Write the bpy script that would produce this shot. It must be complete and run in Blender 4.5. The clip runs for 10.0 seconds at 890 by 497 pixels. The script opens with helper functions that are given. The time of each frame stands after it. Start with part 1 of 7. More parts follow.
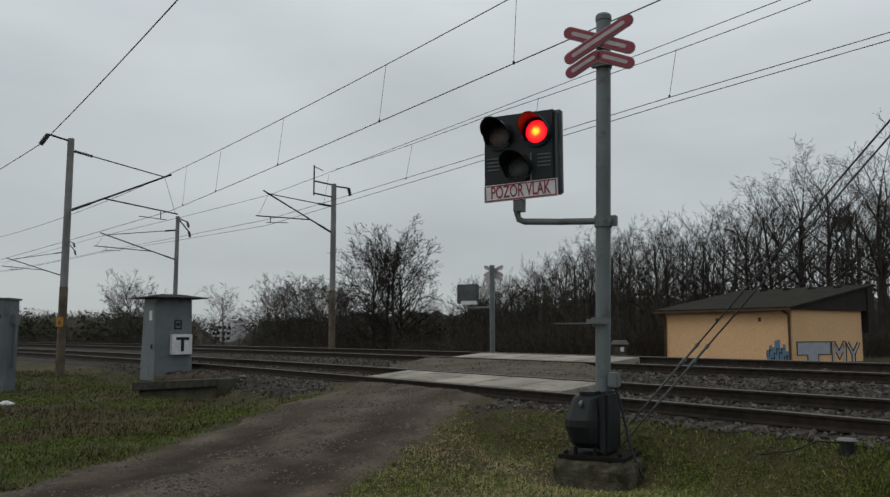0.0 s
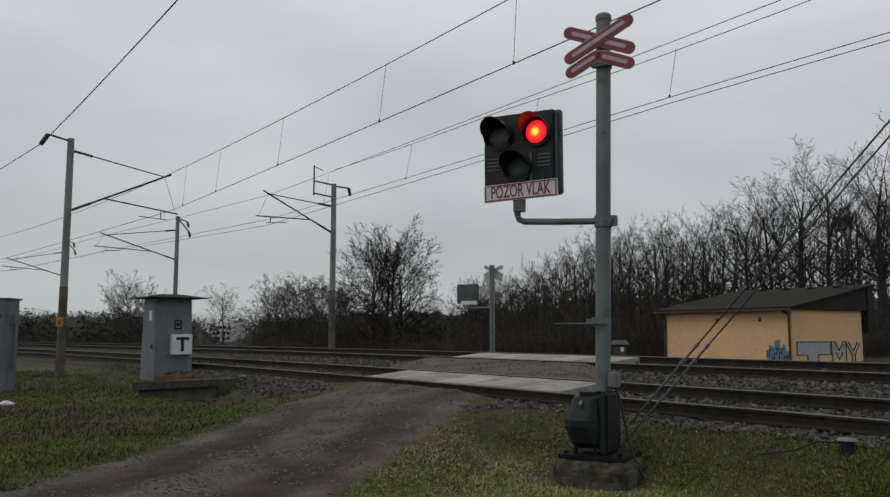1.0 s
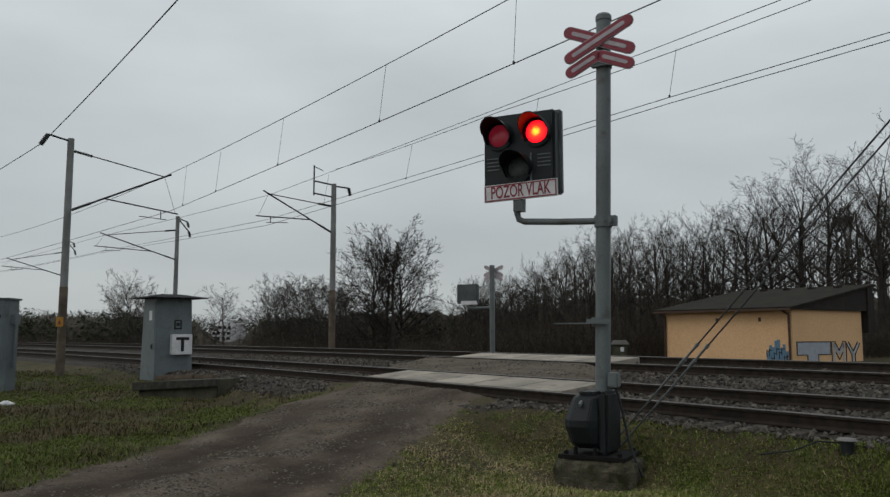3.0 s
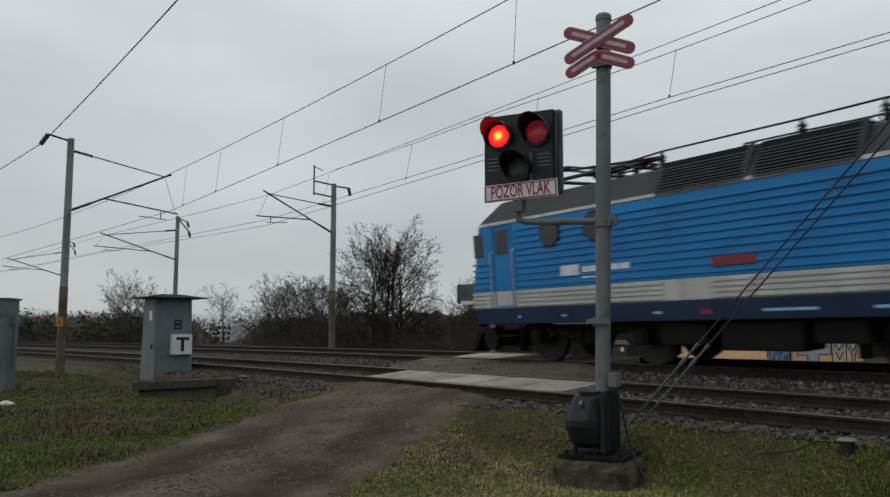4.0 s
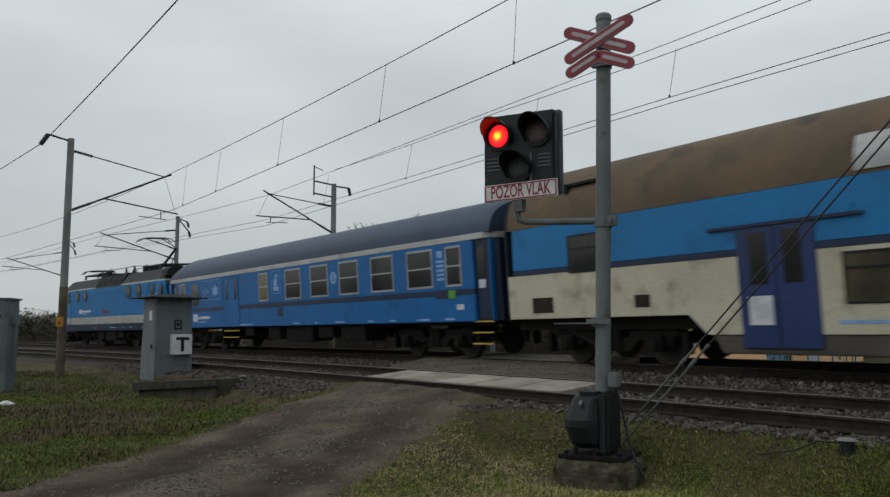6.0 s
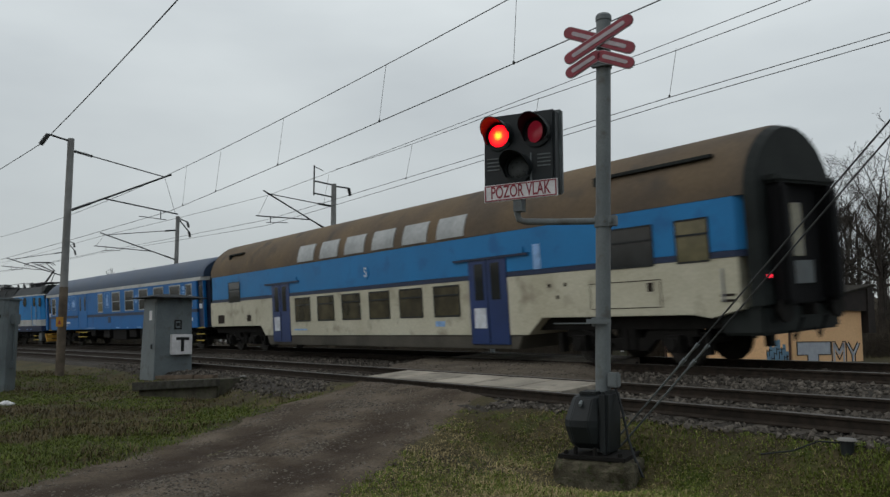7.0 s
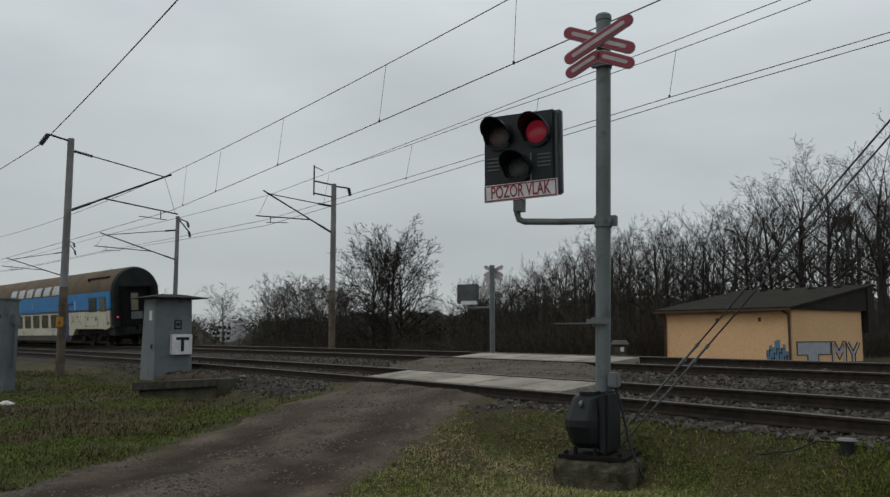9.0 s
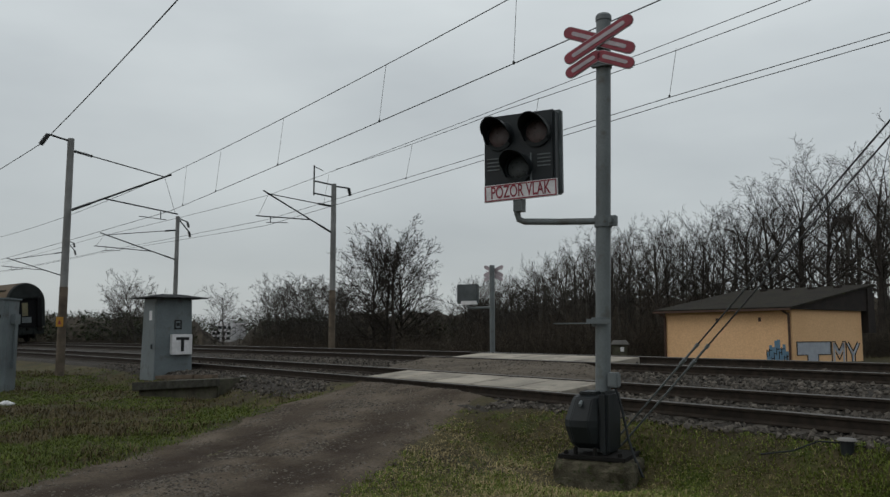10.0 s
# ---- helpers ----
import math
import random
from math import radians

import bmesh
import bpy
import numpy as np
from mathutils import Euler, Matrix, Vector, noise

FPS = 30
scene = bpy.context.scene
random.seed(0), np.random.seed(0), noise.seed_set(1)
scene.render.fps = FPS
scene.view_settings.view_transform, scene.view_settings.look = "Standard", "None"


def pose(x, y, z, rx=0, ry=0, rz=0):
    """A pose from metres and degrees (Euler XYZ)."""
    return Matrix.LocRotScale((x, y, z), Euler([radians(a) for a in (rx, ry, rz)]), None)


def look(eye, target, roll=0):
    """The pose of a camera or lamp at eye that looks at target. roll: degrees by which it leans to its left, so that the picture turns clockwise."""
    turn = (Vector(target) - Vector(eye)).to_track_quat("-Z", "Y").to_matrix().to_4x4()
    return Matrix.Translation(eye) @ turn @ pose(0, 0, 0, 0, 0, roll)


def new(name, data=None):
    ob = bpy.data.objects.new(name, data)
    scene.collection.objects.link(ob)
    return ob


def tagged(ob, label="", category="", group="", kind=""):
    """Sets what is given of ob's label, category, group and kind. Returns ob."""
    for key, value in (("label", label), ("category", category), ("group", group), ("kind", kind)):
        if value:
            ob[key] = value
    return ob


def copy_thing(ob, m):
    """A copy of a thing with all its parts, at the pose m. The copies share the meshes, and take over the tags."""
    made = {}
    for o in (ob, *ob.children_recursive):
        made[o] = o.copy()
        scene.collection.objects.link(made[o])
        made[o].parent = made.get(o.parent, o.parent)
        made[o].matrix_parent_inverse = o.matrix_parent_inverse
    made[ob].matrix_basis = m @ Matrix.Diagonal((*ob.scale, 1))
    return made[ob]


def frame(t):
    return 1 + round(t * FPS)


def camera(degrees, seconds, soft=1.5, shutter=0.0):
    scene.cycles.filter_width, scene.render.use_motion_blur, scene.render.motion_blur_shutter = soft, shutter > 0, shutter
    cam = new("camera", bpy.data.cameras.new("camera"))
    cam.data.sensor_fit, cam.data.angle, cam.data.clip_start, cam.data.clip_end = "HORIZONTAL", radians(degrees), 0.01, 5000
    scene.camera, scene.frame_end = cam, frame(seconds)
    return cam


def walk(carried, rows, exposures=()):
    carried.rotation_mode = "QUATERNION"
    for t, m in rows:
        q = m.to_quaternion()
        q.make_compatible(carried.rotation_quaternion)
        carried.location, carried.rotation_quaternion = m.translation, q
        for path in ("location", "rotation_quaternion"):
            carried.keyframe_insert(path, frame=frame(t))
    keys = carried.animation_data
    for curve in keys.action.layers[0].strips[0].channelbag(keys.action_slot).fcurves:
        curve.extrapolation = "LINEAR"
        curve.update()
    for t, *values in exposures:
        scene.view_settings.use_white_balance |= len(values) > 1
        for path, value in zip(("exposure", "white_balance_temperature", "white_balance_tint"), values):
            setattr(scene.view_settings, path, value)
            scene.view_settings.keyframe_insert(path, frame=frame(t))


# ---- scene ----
import math as mth

# ---------------------------------------------------------------- camera
cam = camera(57.585, 10.0, soft=1.4, shutter=0.19)
EYE = pose(0, 0, 0.8585, 96.003, 0, 55.193)
walk(cam, [(0.0, EYE), (10.0, EYE)], exposures=((0.0, 0.02), (3.0, 0.03), (3.9, 0.11), (7.2, 0.13), (8.0, 0.07), (9.5, 0.02), (10.0, 0.02)))

# ---------------------------------------------------------------- light: overcast winter day
world = bpy.data.worlds.new("overcast")
scene.world = world
world.use_nodes = True
wn, wl = world.node_tree.nodes, world.node_tree.links
bg = wn["Background"]
sky = wn.new("ShaderNodeTexSky")
sky.sky_type, sky.sun_disc = "NISHITA", False
sky.sun_elevation, sky.sun_rotation = radians(22), radians(200)
coord = wn.new("ShaderNodeTexCoord")
stretch = wn.new("ShaderNodeMapping")
stretch.inputs["Scale"].default_value = (1.0, 1.0, 3.2)
wl.new(coord.outputs["Generated"], stretch.inputs["Vector"])
cloud = wn.new("ShaderNodeTexNoise")
cloud.inputs["Scale"].default_value, cloud.inputs["Detail"].default_value = 2.2, 5
cloud.inputs["Roughness"].default_value = 0.45
wl.new(stretch.outputs["Vector"], cloud.inputs["Vector"])
ramp = wn.new("ShaderNodeValToRGB")
ramp.color_ramp.elements[0].position, ramp.color_ramp.elements[0].color = 0.30, (0.556, 0.60, 0.620, 1)
ramp.color_ramp.elements[1].position, ramp.color_ramp.elements[1].color = 0.68, (0.724, 0.775, 0.786, 1)
wl.new(cloud.outputs["Fac"], ramp.inputs["Fac"])
dim = wn.new("ShaderNodeMix")
dim.data_type, dim.blend_type = "RGBA", "MULTIPLY"
dim.inputs["Factor"].default_value = 1.0
dim.inputs["B"].default_value = (0.1, 0.1, 0.1, 1)
wl.new(sky.outputs["Color"], dim.inputs["A"])
veil = wn.new("ShaderNodeMix")
veil.data_type = "RGBA"
veil.inputs["Factor"].default_value = 0.9
wl.new(dim.outputs["Result"], veil.inputs["A"])
wl.new(ramp.outputs["Color"], veil.inputs["B"])
split = wn.new("ShaderNodeSeparateXYZ")
wl.new(coord.outputs["Generated"], split.inputs["Vector"])
rise = wn.new("ShaderNodeMapRange")
rise.inputs["From Min"].default_value, rise.inputs["From Max"].default_value = 0.0, 0.55
rise.inputs["To Min"].default_value, rise.inputs["To Max"].default_value = 0.685, 1.11
wl.new(split.outputs["Z"], rise.inputs["Value"])
zenith = wn.new("ShaderNodeMix")
zenith.data_type, zenith.blend_type = "RGBA", "MULTIPLY"
zenith.inputs["Factor"].default_value = 1.0
wl.new(veil.outputs["Result"], zenith.inputs["A"])
wl.new(rise.outputs["Result"], zenith.inputs["B"])
wl.new(zenith.outputs["Result"], bg.inputs["Color"])
bg.inputs["Strength"].default_value = 1.0
sun = new("sun", bpy.data.lights.new("sun", "SUN"))
sun.data.energy, sun.data.angle, sun.data.color = 0.5, radians(40), (1.0, 0.97, 0.93)
sun.matrix_world = look((0, 0, 30), (14, 24, 0))


# ---------------------------------------------------------------- materials
def material(name, base, second=None, rough=0.7, metal=0.0, scale=6.0, fine=60.0, bump=0.2, wear=None, spread=0.12, coat=0.0, vary=0.0):
    """A surface of two tones with broad patches, fine grain, relief and, where given, worn spots; vary: brightness from piece to piece."""
    m = bpy.data.materials.new(name)
    m.use_nodes = True
    n, k = m.node_tree.nodes, m.node_tree.links
    b = n["Principled BSDF"]
    second = second or tuple(c * 0.72 for c in base)
    tc = n.new("ShaderNodeTexCoord")
    big, small = n.new("ShaderNodeTexNoise"), n.new("ShaderNodeTexNoise")
    for t, s, d in ((big, scale, 4), (small, fine, 3)):
        t.inputs["Scale"].default_value, t.inputs["Detail"].default_value = s, d
        k.new(tc.outputs["Object"], t.inputs["Vector"])
    r = n.new("ShaderNodeValToRGB")
    r.color_ramp.elements[0].position, r.color_ramp.elements[0].color = 0.36, (*second, 1)
    r.color_ramp.elements[1].position, r.color_ramp.elements[1].color = 0.64, (*base, 1)
    k.new(big.outputs["Fac"], r.inputs["Fac"])
    out = r.outputs["Color"]
    g = n.new("ShaderNodeMapRange")
    g.inputs["To Min"].default_value, g.inputs["To Max"].default_value = 1 - spread * 2, 1 + spread * 2
    k.new(small.outputs["Fac"], g.inputs["Value"])
    mul = n.new("ShaderNodeMix")
    mul.data_type, mul.blend_type = "RGBA", "MULTIPLY"
    mul.inputs["Factor"].default_value = 1
    k.new(out, mul.inputs["A"])
    k.new(g.outputs["Result"], mul.inputs["B"])
    out = mul.outputs["Result"]
    if wear:
        w = n.new("ShaderNodeTexNoise")
        w.inputs["Scale"].default_value, w.inputs["Detail"].default_value = scale * 2.3, 8
        k.new(tc.outputs["Object"], w.inputs["Vector"])
        wr = n.new("ShaderNodeMapRange")
        wr.inputs["From Min"].default_value, wr.inputs["From Max"].default_value = 0.56, 0.70
        k.new(w.outputs["Fac"], wr.inputs["Value"])
        wm = n.new("ShaderNodeMix")
        wm.data_type = "RGBA"
        k.new(wr.outputs["Result"], wm.inputs["Factor"])
        k.new(out, wm.inputs["A"])
        wm.inputs["B"].default_value = (*wear, 1)
        out = wm.outputs["Result"]
    if vary:
        oi = n.new("ShaderNodeObjectInfo")
        vr = n.new("ShaderNodeMapRange")
        vr.inputs["To Min"].default_value, vr.inputs["To Max"].default_value = 1 - vary, 1 + vary
        k.new(oi.outputs["Random"], vr.inputs["Value"])
        vm = n.new("ShaderNodeMix")
        vm.data_type, vm.blend_type = "RGBA", "MULTIPLY"
        vm.inputs["Factor"].default_value = 1
        k.new(out, vm.inputs["A"])
        k.new(vr.outputs["Result"], vm.inputs["B"])
        out = vm.outputs["Result"]
    k.new(out, b.inputs["Base Color"])
    rr = n.new("ShaderNodeMapRange")
    rr.inputs["To Min"].default_value, rr.inputs["To Max"].default_value = max(0.02, rough - 0.1), min(1, rough + 0.1)
    k.new(big.outputs["Fac"], rr.inputs["Value"])
    k.new(rr.outputs["Result"], b.inputs["Roughness"])
    b.inputs["Metallic"].default_value = metal
    b.inputs["Specular IOR Level"].default_value = 0.5 if rough < 0.45 else (0.3 if rough < 0.7 else 0.15)
    b.inputs["Coat Weight"].default_value = coat
    if bump:
        bp = n.new("ShaderNodeBump")
        bp.inputs["Strength"].default_value, bp.inputs["Distance"].default_value = bump, 0.02
        k.new(small.outputs["Fac"], bp.inputs["Height"])
        k.new(bp.outputs["Normal"], b.inputs["Normal"])
    return m


def glow(name, colour, strength):
    m = bpy.data.materials.new(name)
    m.use_nodes = True
    b = m.node_tree.nodes["Principled BSDF"]
    b.inputs["Base Color"].default_value = (*colour, 1)
    b.inputs["Emission Color"].default_value = (*colour, 1)
    b.inputs["Emission Strength"].default_value = strength
    b.inputs["Roughness"].default_value = 0.3
    return m


def islands(m, low, high):
    """Varies a material's colour from piece to piece of one mesh."""
    n, k = m.node_tree.nodes, m.node_tree.links
    b = n["Principled BSDF"]
    geo = n.new("ShaderNodeNewGeometry")
    r = n.new("ShaderNodeValToRGB")
    r.color_ramp.elements[0].color, r.color_ramp.elements[1].color = (*low, 1), (*high, 1)
    k.new(geo.outputs["Random Per Island"], r.inputs["Fac"])
    k.new(r.outputs["Color"], b.inputs["Base Color"])
    return m


M_STEEL = material("grey_painted_steel", (0.115, 0.13, 0.135), (0.085, 0.095, 0.10), rough=0.5, scale=3, fine=40, bump=0.06, wear=(0.075, 0.07, 0.062))
M_POST = material("signal_post_paint", (0.13, 0.145, 0.15), (0.10, 0.112, 0.116), rough=0.5, scale=2.2, fine=45, bump=0.06, wear=(0.085, 0.085, 0.078))
M_CONC = material("concrete_mast", (0.21, 0.20, 0.19), (0.15, 0.145, 0.138), rough=0.85, scale=1.6, fine=30, bump=0.15)
M_MAST = material("weathered_mast", (0.23, 0.232, 0.228), (0.15, 0.15, 0.147), rough=0.7, scale=1.4, fine=30, bump=0.1)
M_RUSTMAST = material("rusty_mast_foot", (0.135, 0.108, 0.082), (0.070, 0.056, 0.044), rough=0.85, scale=3, fine=40, bump=0.2)
M_BLACK = material("black_plastic", (0.010, 0.013, 0.015), (0.007, 0.009, 0.010), rough=0.55, scale=5, fine=70, bump=0.05)
M_HOUSE = material("signal_housing_black", (0.009, 0.013, 0.015), (0.007, 0.009, 0.011), rough=0.5, scale=5, fine=70, bump=0.04)
M_RUST = material("rusty_rail_side", (0.034, 0.026, 0.020), (0.019, 0.015, 0.012), rough=0.85, scale=8, fine=60, bump=0.2)
M_RAILTOP = material("polished_rail_head", (0.105, 0.096, 0.088), (0.06, 0.054, 0.048), rough=0.55, metal=0.35, scale=5, fine=90, bump=0.03)
M_SLEEPER = material("weathered_sleeper", (0.085, 0.074, 0.062), (0.05, 0.043, 0.036), rough=0.9, scale=4, fine=40, bump=0.3, vary=0.25)
M_PANEL = material("crossing_slab_concrete", (0.325, 0.29, 0.24), (0.20, 0.18, 0.15), rough=0.85, scale=1.1, fine=35, bump=0.15, wear=(0.15, 0.135, 0.115), vary=0.14)
M_BALLAST = material("ballast_bed", (0.055, 0.048, 0.041), (0.026, 0.023, 0.020), rough=0.95, scale=14, fine=45, bump=1.0, spread=0.3)
M_STONE = islands(material("ballast_stone", (0.2, 0.18, 0.17), rough=0.9, fine=30, bump=0.3), (0.024, 0.021, 0.018), (0.135, 0.118, 0.10))
M_SOIL = material("grassy_soil", (0.066, 0.055, 0.024), (0.036, 0.029, 0.015), rough=0.95, scale=0.9, fine=18, bump=0.8, spread=0.3, wear=(0.038, 0.050, 0.011))
M_ROAD = material("gravel_track", (0.110, 0.090, 0.068), (0.066, 0.053, 0.041), rough=0.95, scale=1.3, fine=26, bump=0.9, spread=0.36)


def rutted(m, along, offset):
    """Two dark wheel ruts along a track's line, wavering a little."""
    n, k = m.node_tree.nodes, m.node_tree.links
    b = n["Principled BSDF"]
    plain = b.inputs["Base Color"].links[0].from_socket
    tc = n.new("ShaderNodeTexCoord")
    dot = n.new("ShaderNodeVectorMath")
    dot.operation = "DOT_PRODUCT"
    dot.inputs[1].default_value = (along[1], -along[0], 0)
    k.new(tc.outputs["Object"], dot.inputs[0])
    nz = n.new("ShaderNodeTexNoise")
    nz.inputs["Scale"].default_value, nz.inputs["Detail"].default_value = 0.8, 6
    k.new(tc.outputs["Object"], nz.inputs["Vector"])
    last = dot.outputs["Value"]
    for op, value, link in (("SUBTRACT", offset, None), ("ADD", None, nz), ("SUBTRACT", 0.5, None), ("ABSOLUTE", None, None), ("SUBTRACT", 0.95, None), ("ABSOLUTE", None, None)):
        q = n.new("ShaderNodeMath")
        q.operation = op
        k.new(last, q.inputs[0])
        if value is not None:
            q.inputs[1].default_value = value
        if link is not None:
            k.new(link.outputs["Fac"], q.inputs[1])
        last = q.outputs["Value"]
    r = n.new("ShaderNodeMapRange")
    r.inputs["From Min"].default_value, r.inputs["From Max"].default_value = 0.22, 0.62
    r.inputs["To Min"].default_value, r.inputs["To Max"].default_value = 0.95, 0.0
    k.new(last, r.inputs["Value"])
    way = n.new("ShaderNodeVectorMath")
    way.operation = "DOT_PRODUCT"
    way.inputs[1].default_value = (along[0], along[1], 0)
    k.new(tc.outputs["Object"], way.inputs[0])
    fade = n.new("ShaderNodeMapRange")
    fade.inputs["From Min"].default_value, fade.inputs["From Max"].default_value = 11.8, 15.2
    fade.inputs["To Min"].default_value, fade.inputs["To Max"].default_value = 1.0, 0.12
    k.new(way.outputs["Value"], fade.inputs["Value"])
    patch = n.new("ShaderNodeTexNoise")
    patch.inputs["Scale"].default_value, patch.inputs["Detail"].default_value = 2.6, 8
    k.new(tc.outputs["Object"], patch.inputs["Vector"])
    pr = n.new("ShaderNodeMapRange")
    pr.inputs["From Min"].default_value, pr.inputs["From Max"].default_value = 0.36, 0.58
    pr.inputs["To Min"].default_value, pr.inputs["To Max"].default_value = 0.6, 1.0
    k.new(patch.outputs["Fac"], pr.inputs["Value"])
    last = r.outputs["Result"]
    for more in (fade, pr):
        q = n.new("ShaderNodeMath")
        q.operation = "MULTIPLY"
        k.new(last, q.inputs[0])
        k.new(more.outputs["Result"], q.inputs[1])
        last = q.outputs["Value"]
    mx = n.new("ShaderNodeMix")
    mx.data_type = "RGBA"
    k.new(last, mx.inputs["Factor"])
    k.new(plain, mx.inputs["A"])
    mx.inputs["B"].default_value = (0.026, 0.0165, 0.010, 1)
    k.new(mx.outputs["Result"], b.inputs["Base Color"])
    return m


M_TRACKDIRT = rutted(material("rutted_dirt_track", (0.108, 0.086, 0.064), (0.048, 0.034, 0.022), rough=0.95, scale=1.3, fine=26, bump=0.9, spread=0.36), (-0.655, 0.756), -10.85 * 0.756 + 5.0 * 0.655)
M_PEBBLE = islands(material("road_pebble", (0.12, 0.1, 0.09), rough=0.9, bump=0), (0.030, 0.024, 0.019), (0.142, 0.125, 0.105))
M_WOOD = material("old_timber", (0.13, 0.10, 0.075), (0.08, 0.06, 0.045), rough=0.85, scale=5, fine=50, bump=0.2)
M_WIRE = material("oxidised_wire", (0.035, 0.037, 0.038), (0.025, 0.026, 0.027), rough=0.6, bump=0)
M_WHITE = material("white_sign_paint", (0.62, 0.61, 0.62), (0.5, 0.49, 0.5), rough=0.45, scale=6, fine=60, bump=0.03)
M_REDSIGN = material("red_sign_paint", (0.235, 0.016, 0.032), (0.17, 0.013, 0.026), rough=0.4, scale=5, fine=60, bump=0.03)
M_BLACKPAINT = material("black_sign_paint", (0.012, 0.012, 0.013), rough=0.5, bump=0)
M_PINKSIGN = material("sign_reflective_strip", (0.40, 0.34, 0.36), (0.32, 0.27, 0.29), rough=0.4, scale=6, fine=60, bump=0.03)
M_GLASSDARK = material("dark_lens", (0.035, 0.030, 0.031), (0.026, 0.022, 0.023), rough=0.22, scale=8, fine=90, bump=0.15)
M_CABINET = material("grey_cabinet_paint", (0.128, 0.150, 0.158), (0.102, 0.119, 0.126), rough=0.5, scale=1.5, fine=30, bump=0.05, wear=(0.085, 0.09, 0.09))
M_DARKROOF = material("dark_sheet_roof", (0.018, 0.020, 0.021), (0.012, 0.013, 0.014), rough=0.75, scale=3, fine=30, bump=0.1)
M_STONEWALL = material("old_plinth", (0.075, 0.070, 0.052), (0.040, 0.037, 0.028), rough=0.95, scale=3, fine=20, bump=0.6, wear=(0.05, 0.06, 0.03))


# ---------------------------------------------------------------- building helpers
class Shape:
    """Gathers verts and faces of one mesh."""

    def __init__(self):
        self.v, self.f, self.mi, self.cur = [], [], [], 0

    def add(self, verts, faces):
        o = len(self.v)
        self.v += [tuple(p) for p in verts]
        self.f += [tuple(i + o for i in q) for q in faces]
        self.mi += [self.cur] * len(faces)
        return self

    def use(self, slot):
        self.cur = slot
        return self

    def box(self, x0, x1, y0, y1, z0, z1, m=None):
        vs = [Vector((x, y, z)) for z in (z0, z1) for y in (y0, y1) for x in (x0, x1)]
        if m is not None:
            vs = [m @ p for p in vs]
        return self.add(vs, [(0, 2, 3, 1), (4, 5, 7, 6), (0, 1, 5, 4), (2, 6, 7, 3), (0, 4, 6, 2), (1, 3, 7, 5)])

    def tube(self, p, q, r, r2=None, n=8, caps=True):
        p, q = Vector(p), Vector(q)
        r2 = r if r2 is None else r2
        d = (q - p).normalized()
        a = d.orthogonal().normalized()
        b = d.cross(a)
        ring = [a * mth.cos(2 * mth.pi * i / n) + b * mth.sin(2 * mth.pi * i / n) for i in range(n)]
        fs = [(i, (i + 1) % n, n + (i + 1) % n, n + i) for i in range(n)]
        if caps:
            fs += [tuple(reversed(range(n))), tuple(range(n, 2 * n))]
        return self.add([p + c * r for c in ring] + [q + c * r2 for c in ring], fs)

    def path(self, pts, r, n=6):
        """A tube through many points."""
        pts = [Vector(p) for p in pts]
        vs, fs = [], []
        d = (pts[-1] - pts[0]).normalized()
        a = d.orthogonal().normalized()
        for i, p in enumerate(pts):
            t = (pts[min(i + 1, len(pts) - 1)] - pts[max(i - 1, 0)]).normalized()
            u = (a - t * a.dot(t)).normalized()
            w = t.cross(u)
            vs += [p + (u * mth.cos(2 * mth.pi * j / n) + w * mth.sin(2 * mth.pi * j / n)) * r for j in range(n)]
        for i in range(len(pts) - 1):
            fs += [(i * n + j, i * n + (j + 1) % n, (i + 1) * n + (j + 1) % n, (i + 1) * n + j) for j in range(n)]
        fs += [tuple(reversed(range(n))), tuple(range((len(pts) - 1) * n, len(pts) * n))]
        return self.add(vs, fs)

    def prism(self, outline, axis, a, b):
        """An outline of pairs, pulled along an axis from a to b. x: pairs are y,z; y: x,z; z: x,y."""
        mk = {"x": lambda s, u, w: (s, u, w), "y": lambda s, u, w: (u, s, w), "z": lambda s, u, w: (u, w, s)}[axis]
        n = len(outline)
        vs = [mk(a, *o) for o in outline] + [mk(b, *o) for o in outline]
        fs = [(i, (i + 1) % n, n + (i + 1) % n, n + i) for i in range(n)] + [tuple(reversed(range(n))), tuple(range(n, 2 * n))]
        return self.add(vs, fs)

    def sweep(self, outlines, close=True, caps=True):
        """Rings of equal length joined one after another."""
        n = len(outlines[0])
        vs = [p for o in outlines for p in o]
        fs = []
        for i in range(len(outlines) - 1):
            for j in range(n if close else n - 1):
                fs.append((i * n + j, i * n + (j + 1) % n, (i + 1) * n + (j + 1) % n, (i + 1) * n + j))
        if caps and close:
            fs += [tuple(reversed(range(n))), tuple(range((len(outlines) - 1) * n, len(outlines) * n))]
        return self.add(vs, fs)

    def disc(self, c, axis, r, depth, n=20):
        c, axis = Vector(c), Vector(axis).normalized()
        return self.tube(c - axis * depth / 2, c + axis * depth / 2, r, n=n)

    def mesh(self, name, mats, bevel=0.0, smooth=False, weld=False):
        me = bpy.data.meshes.new(name)
        me.from_pydata(self.v, [], self.f)
        for m in mats if isinstance(mats, (list, tuple)) else [mats]:
            me.materials.append(m)
        me.polygons.foreach_set("material_index", self.mi)
        bm = bmesh.new()
        bm.from_mesh(me)
        if weld:
            bmesh.ops.remove_doubles(bm, verts=bm.verts, dist=0.0005)
        if len(self.f) < 6000:
            bmesh.ops.recalc_face_normals(bm, faces=bm.faces)
        if bevel:
            es = [e for e in bm.edges if e.is_manifold and e.calc_face_angle(0) > 0.6]
            bmesh.ops.bevel(bm, geom=es, offset=bevel, segments=2, affect="EDGES", clamp_overlap=True)
        bm.to_mesh(me)
        bm.free()
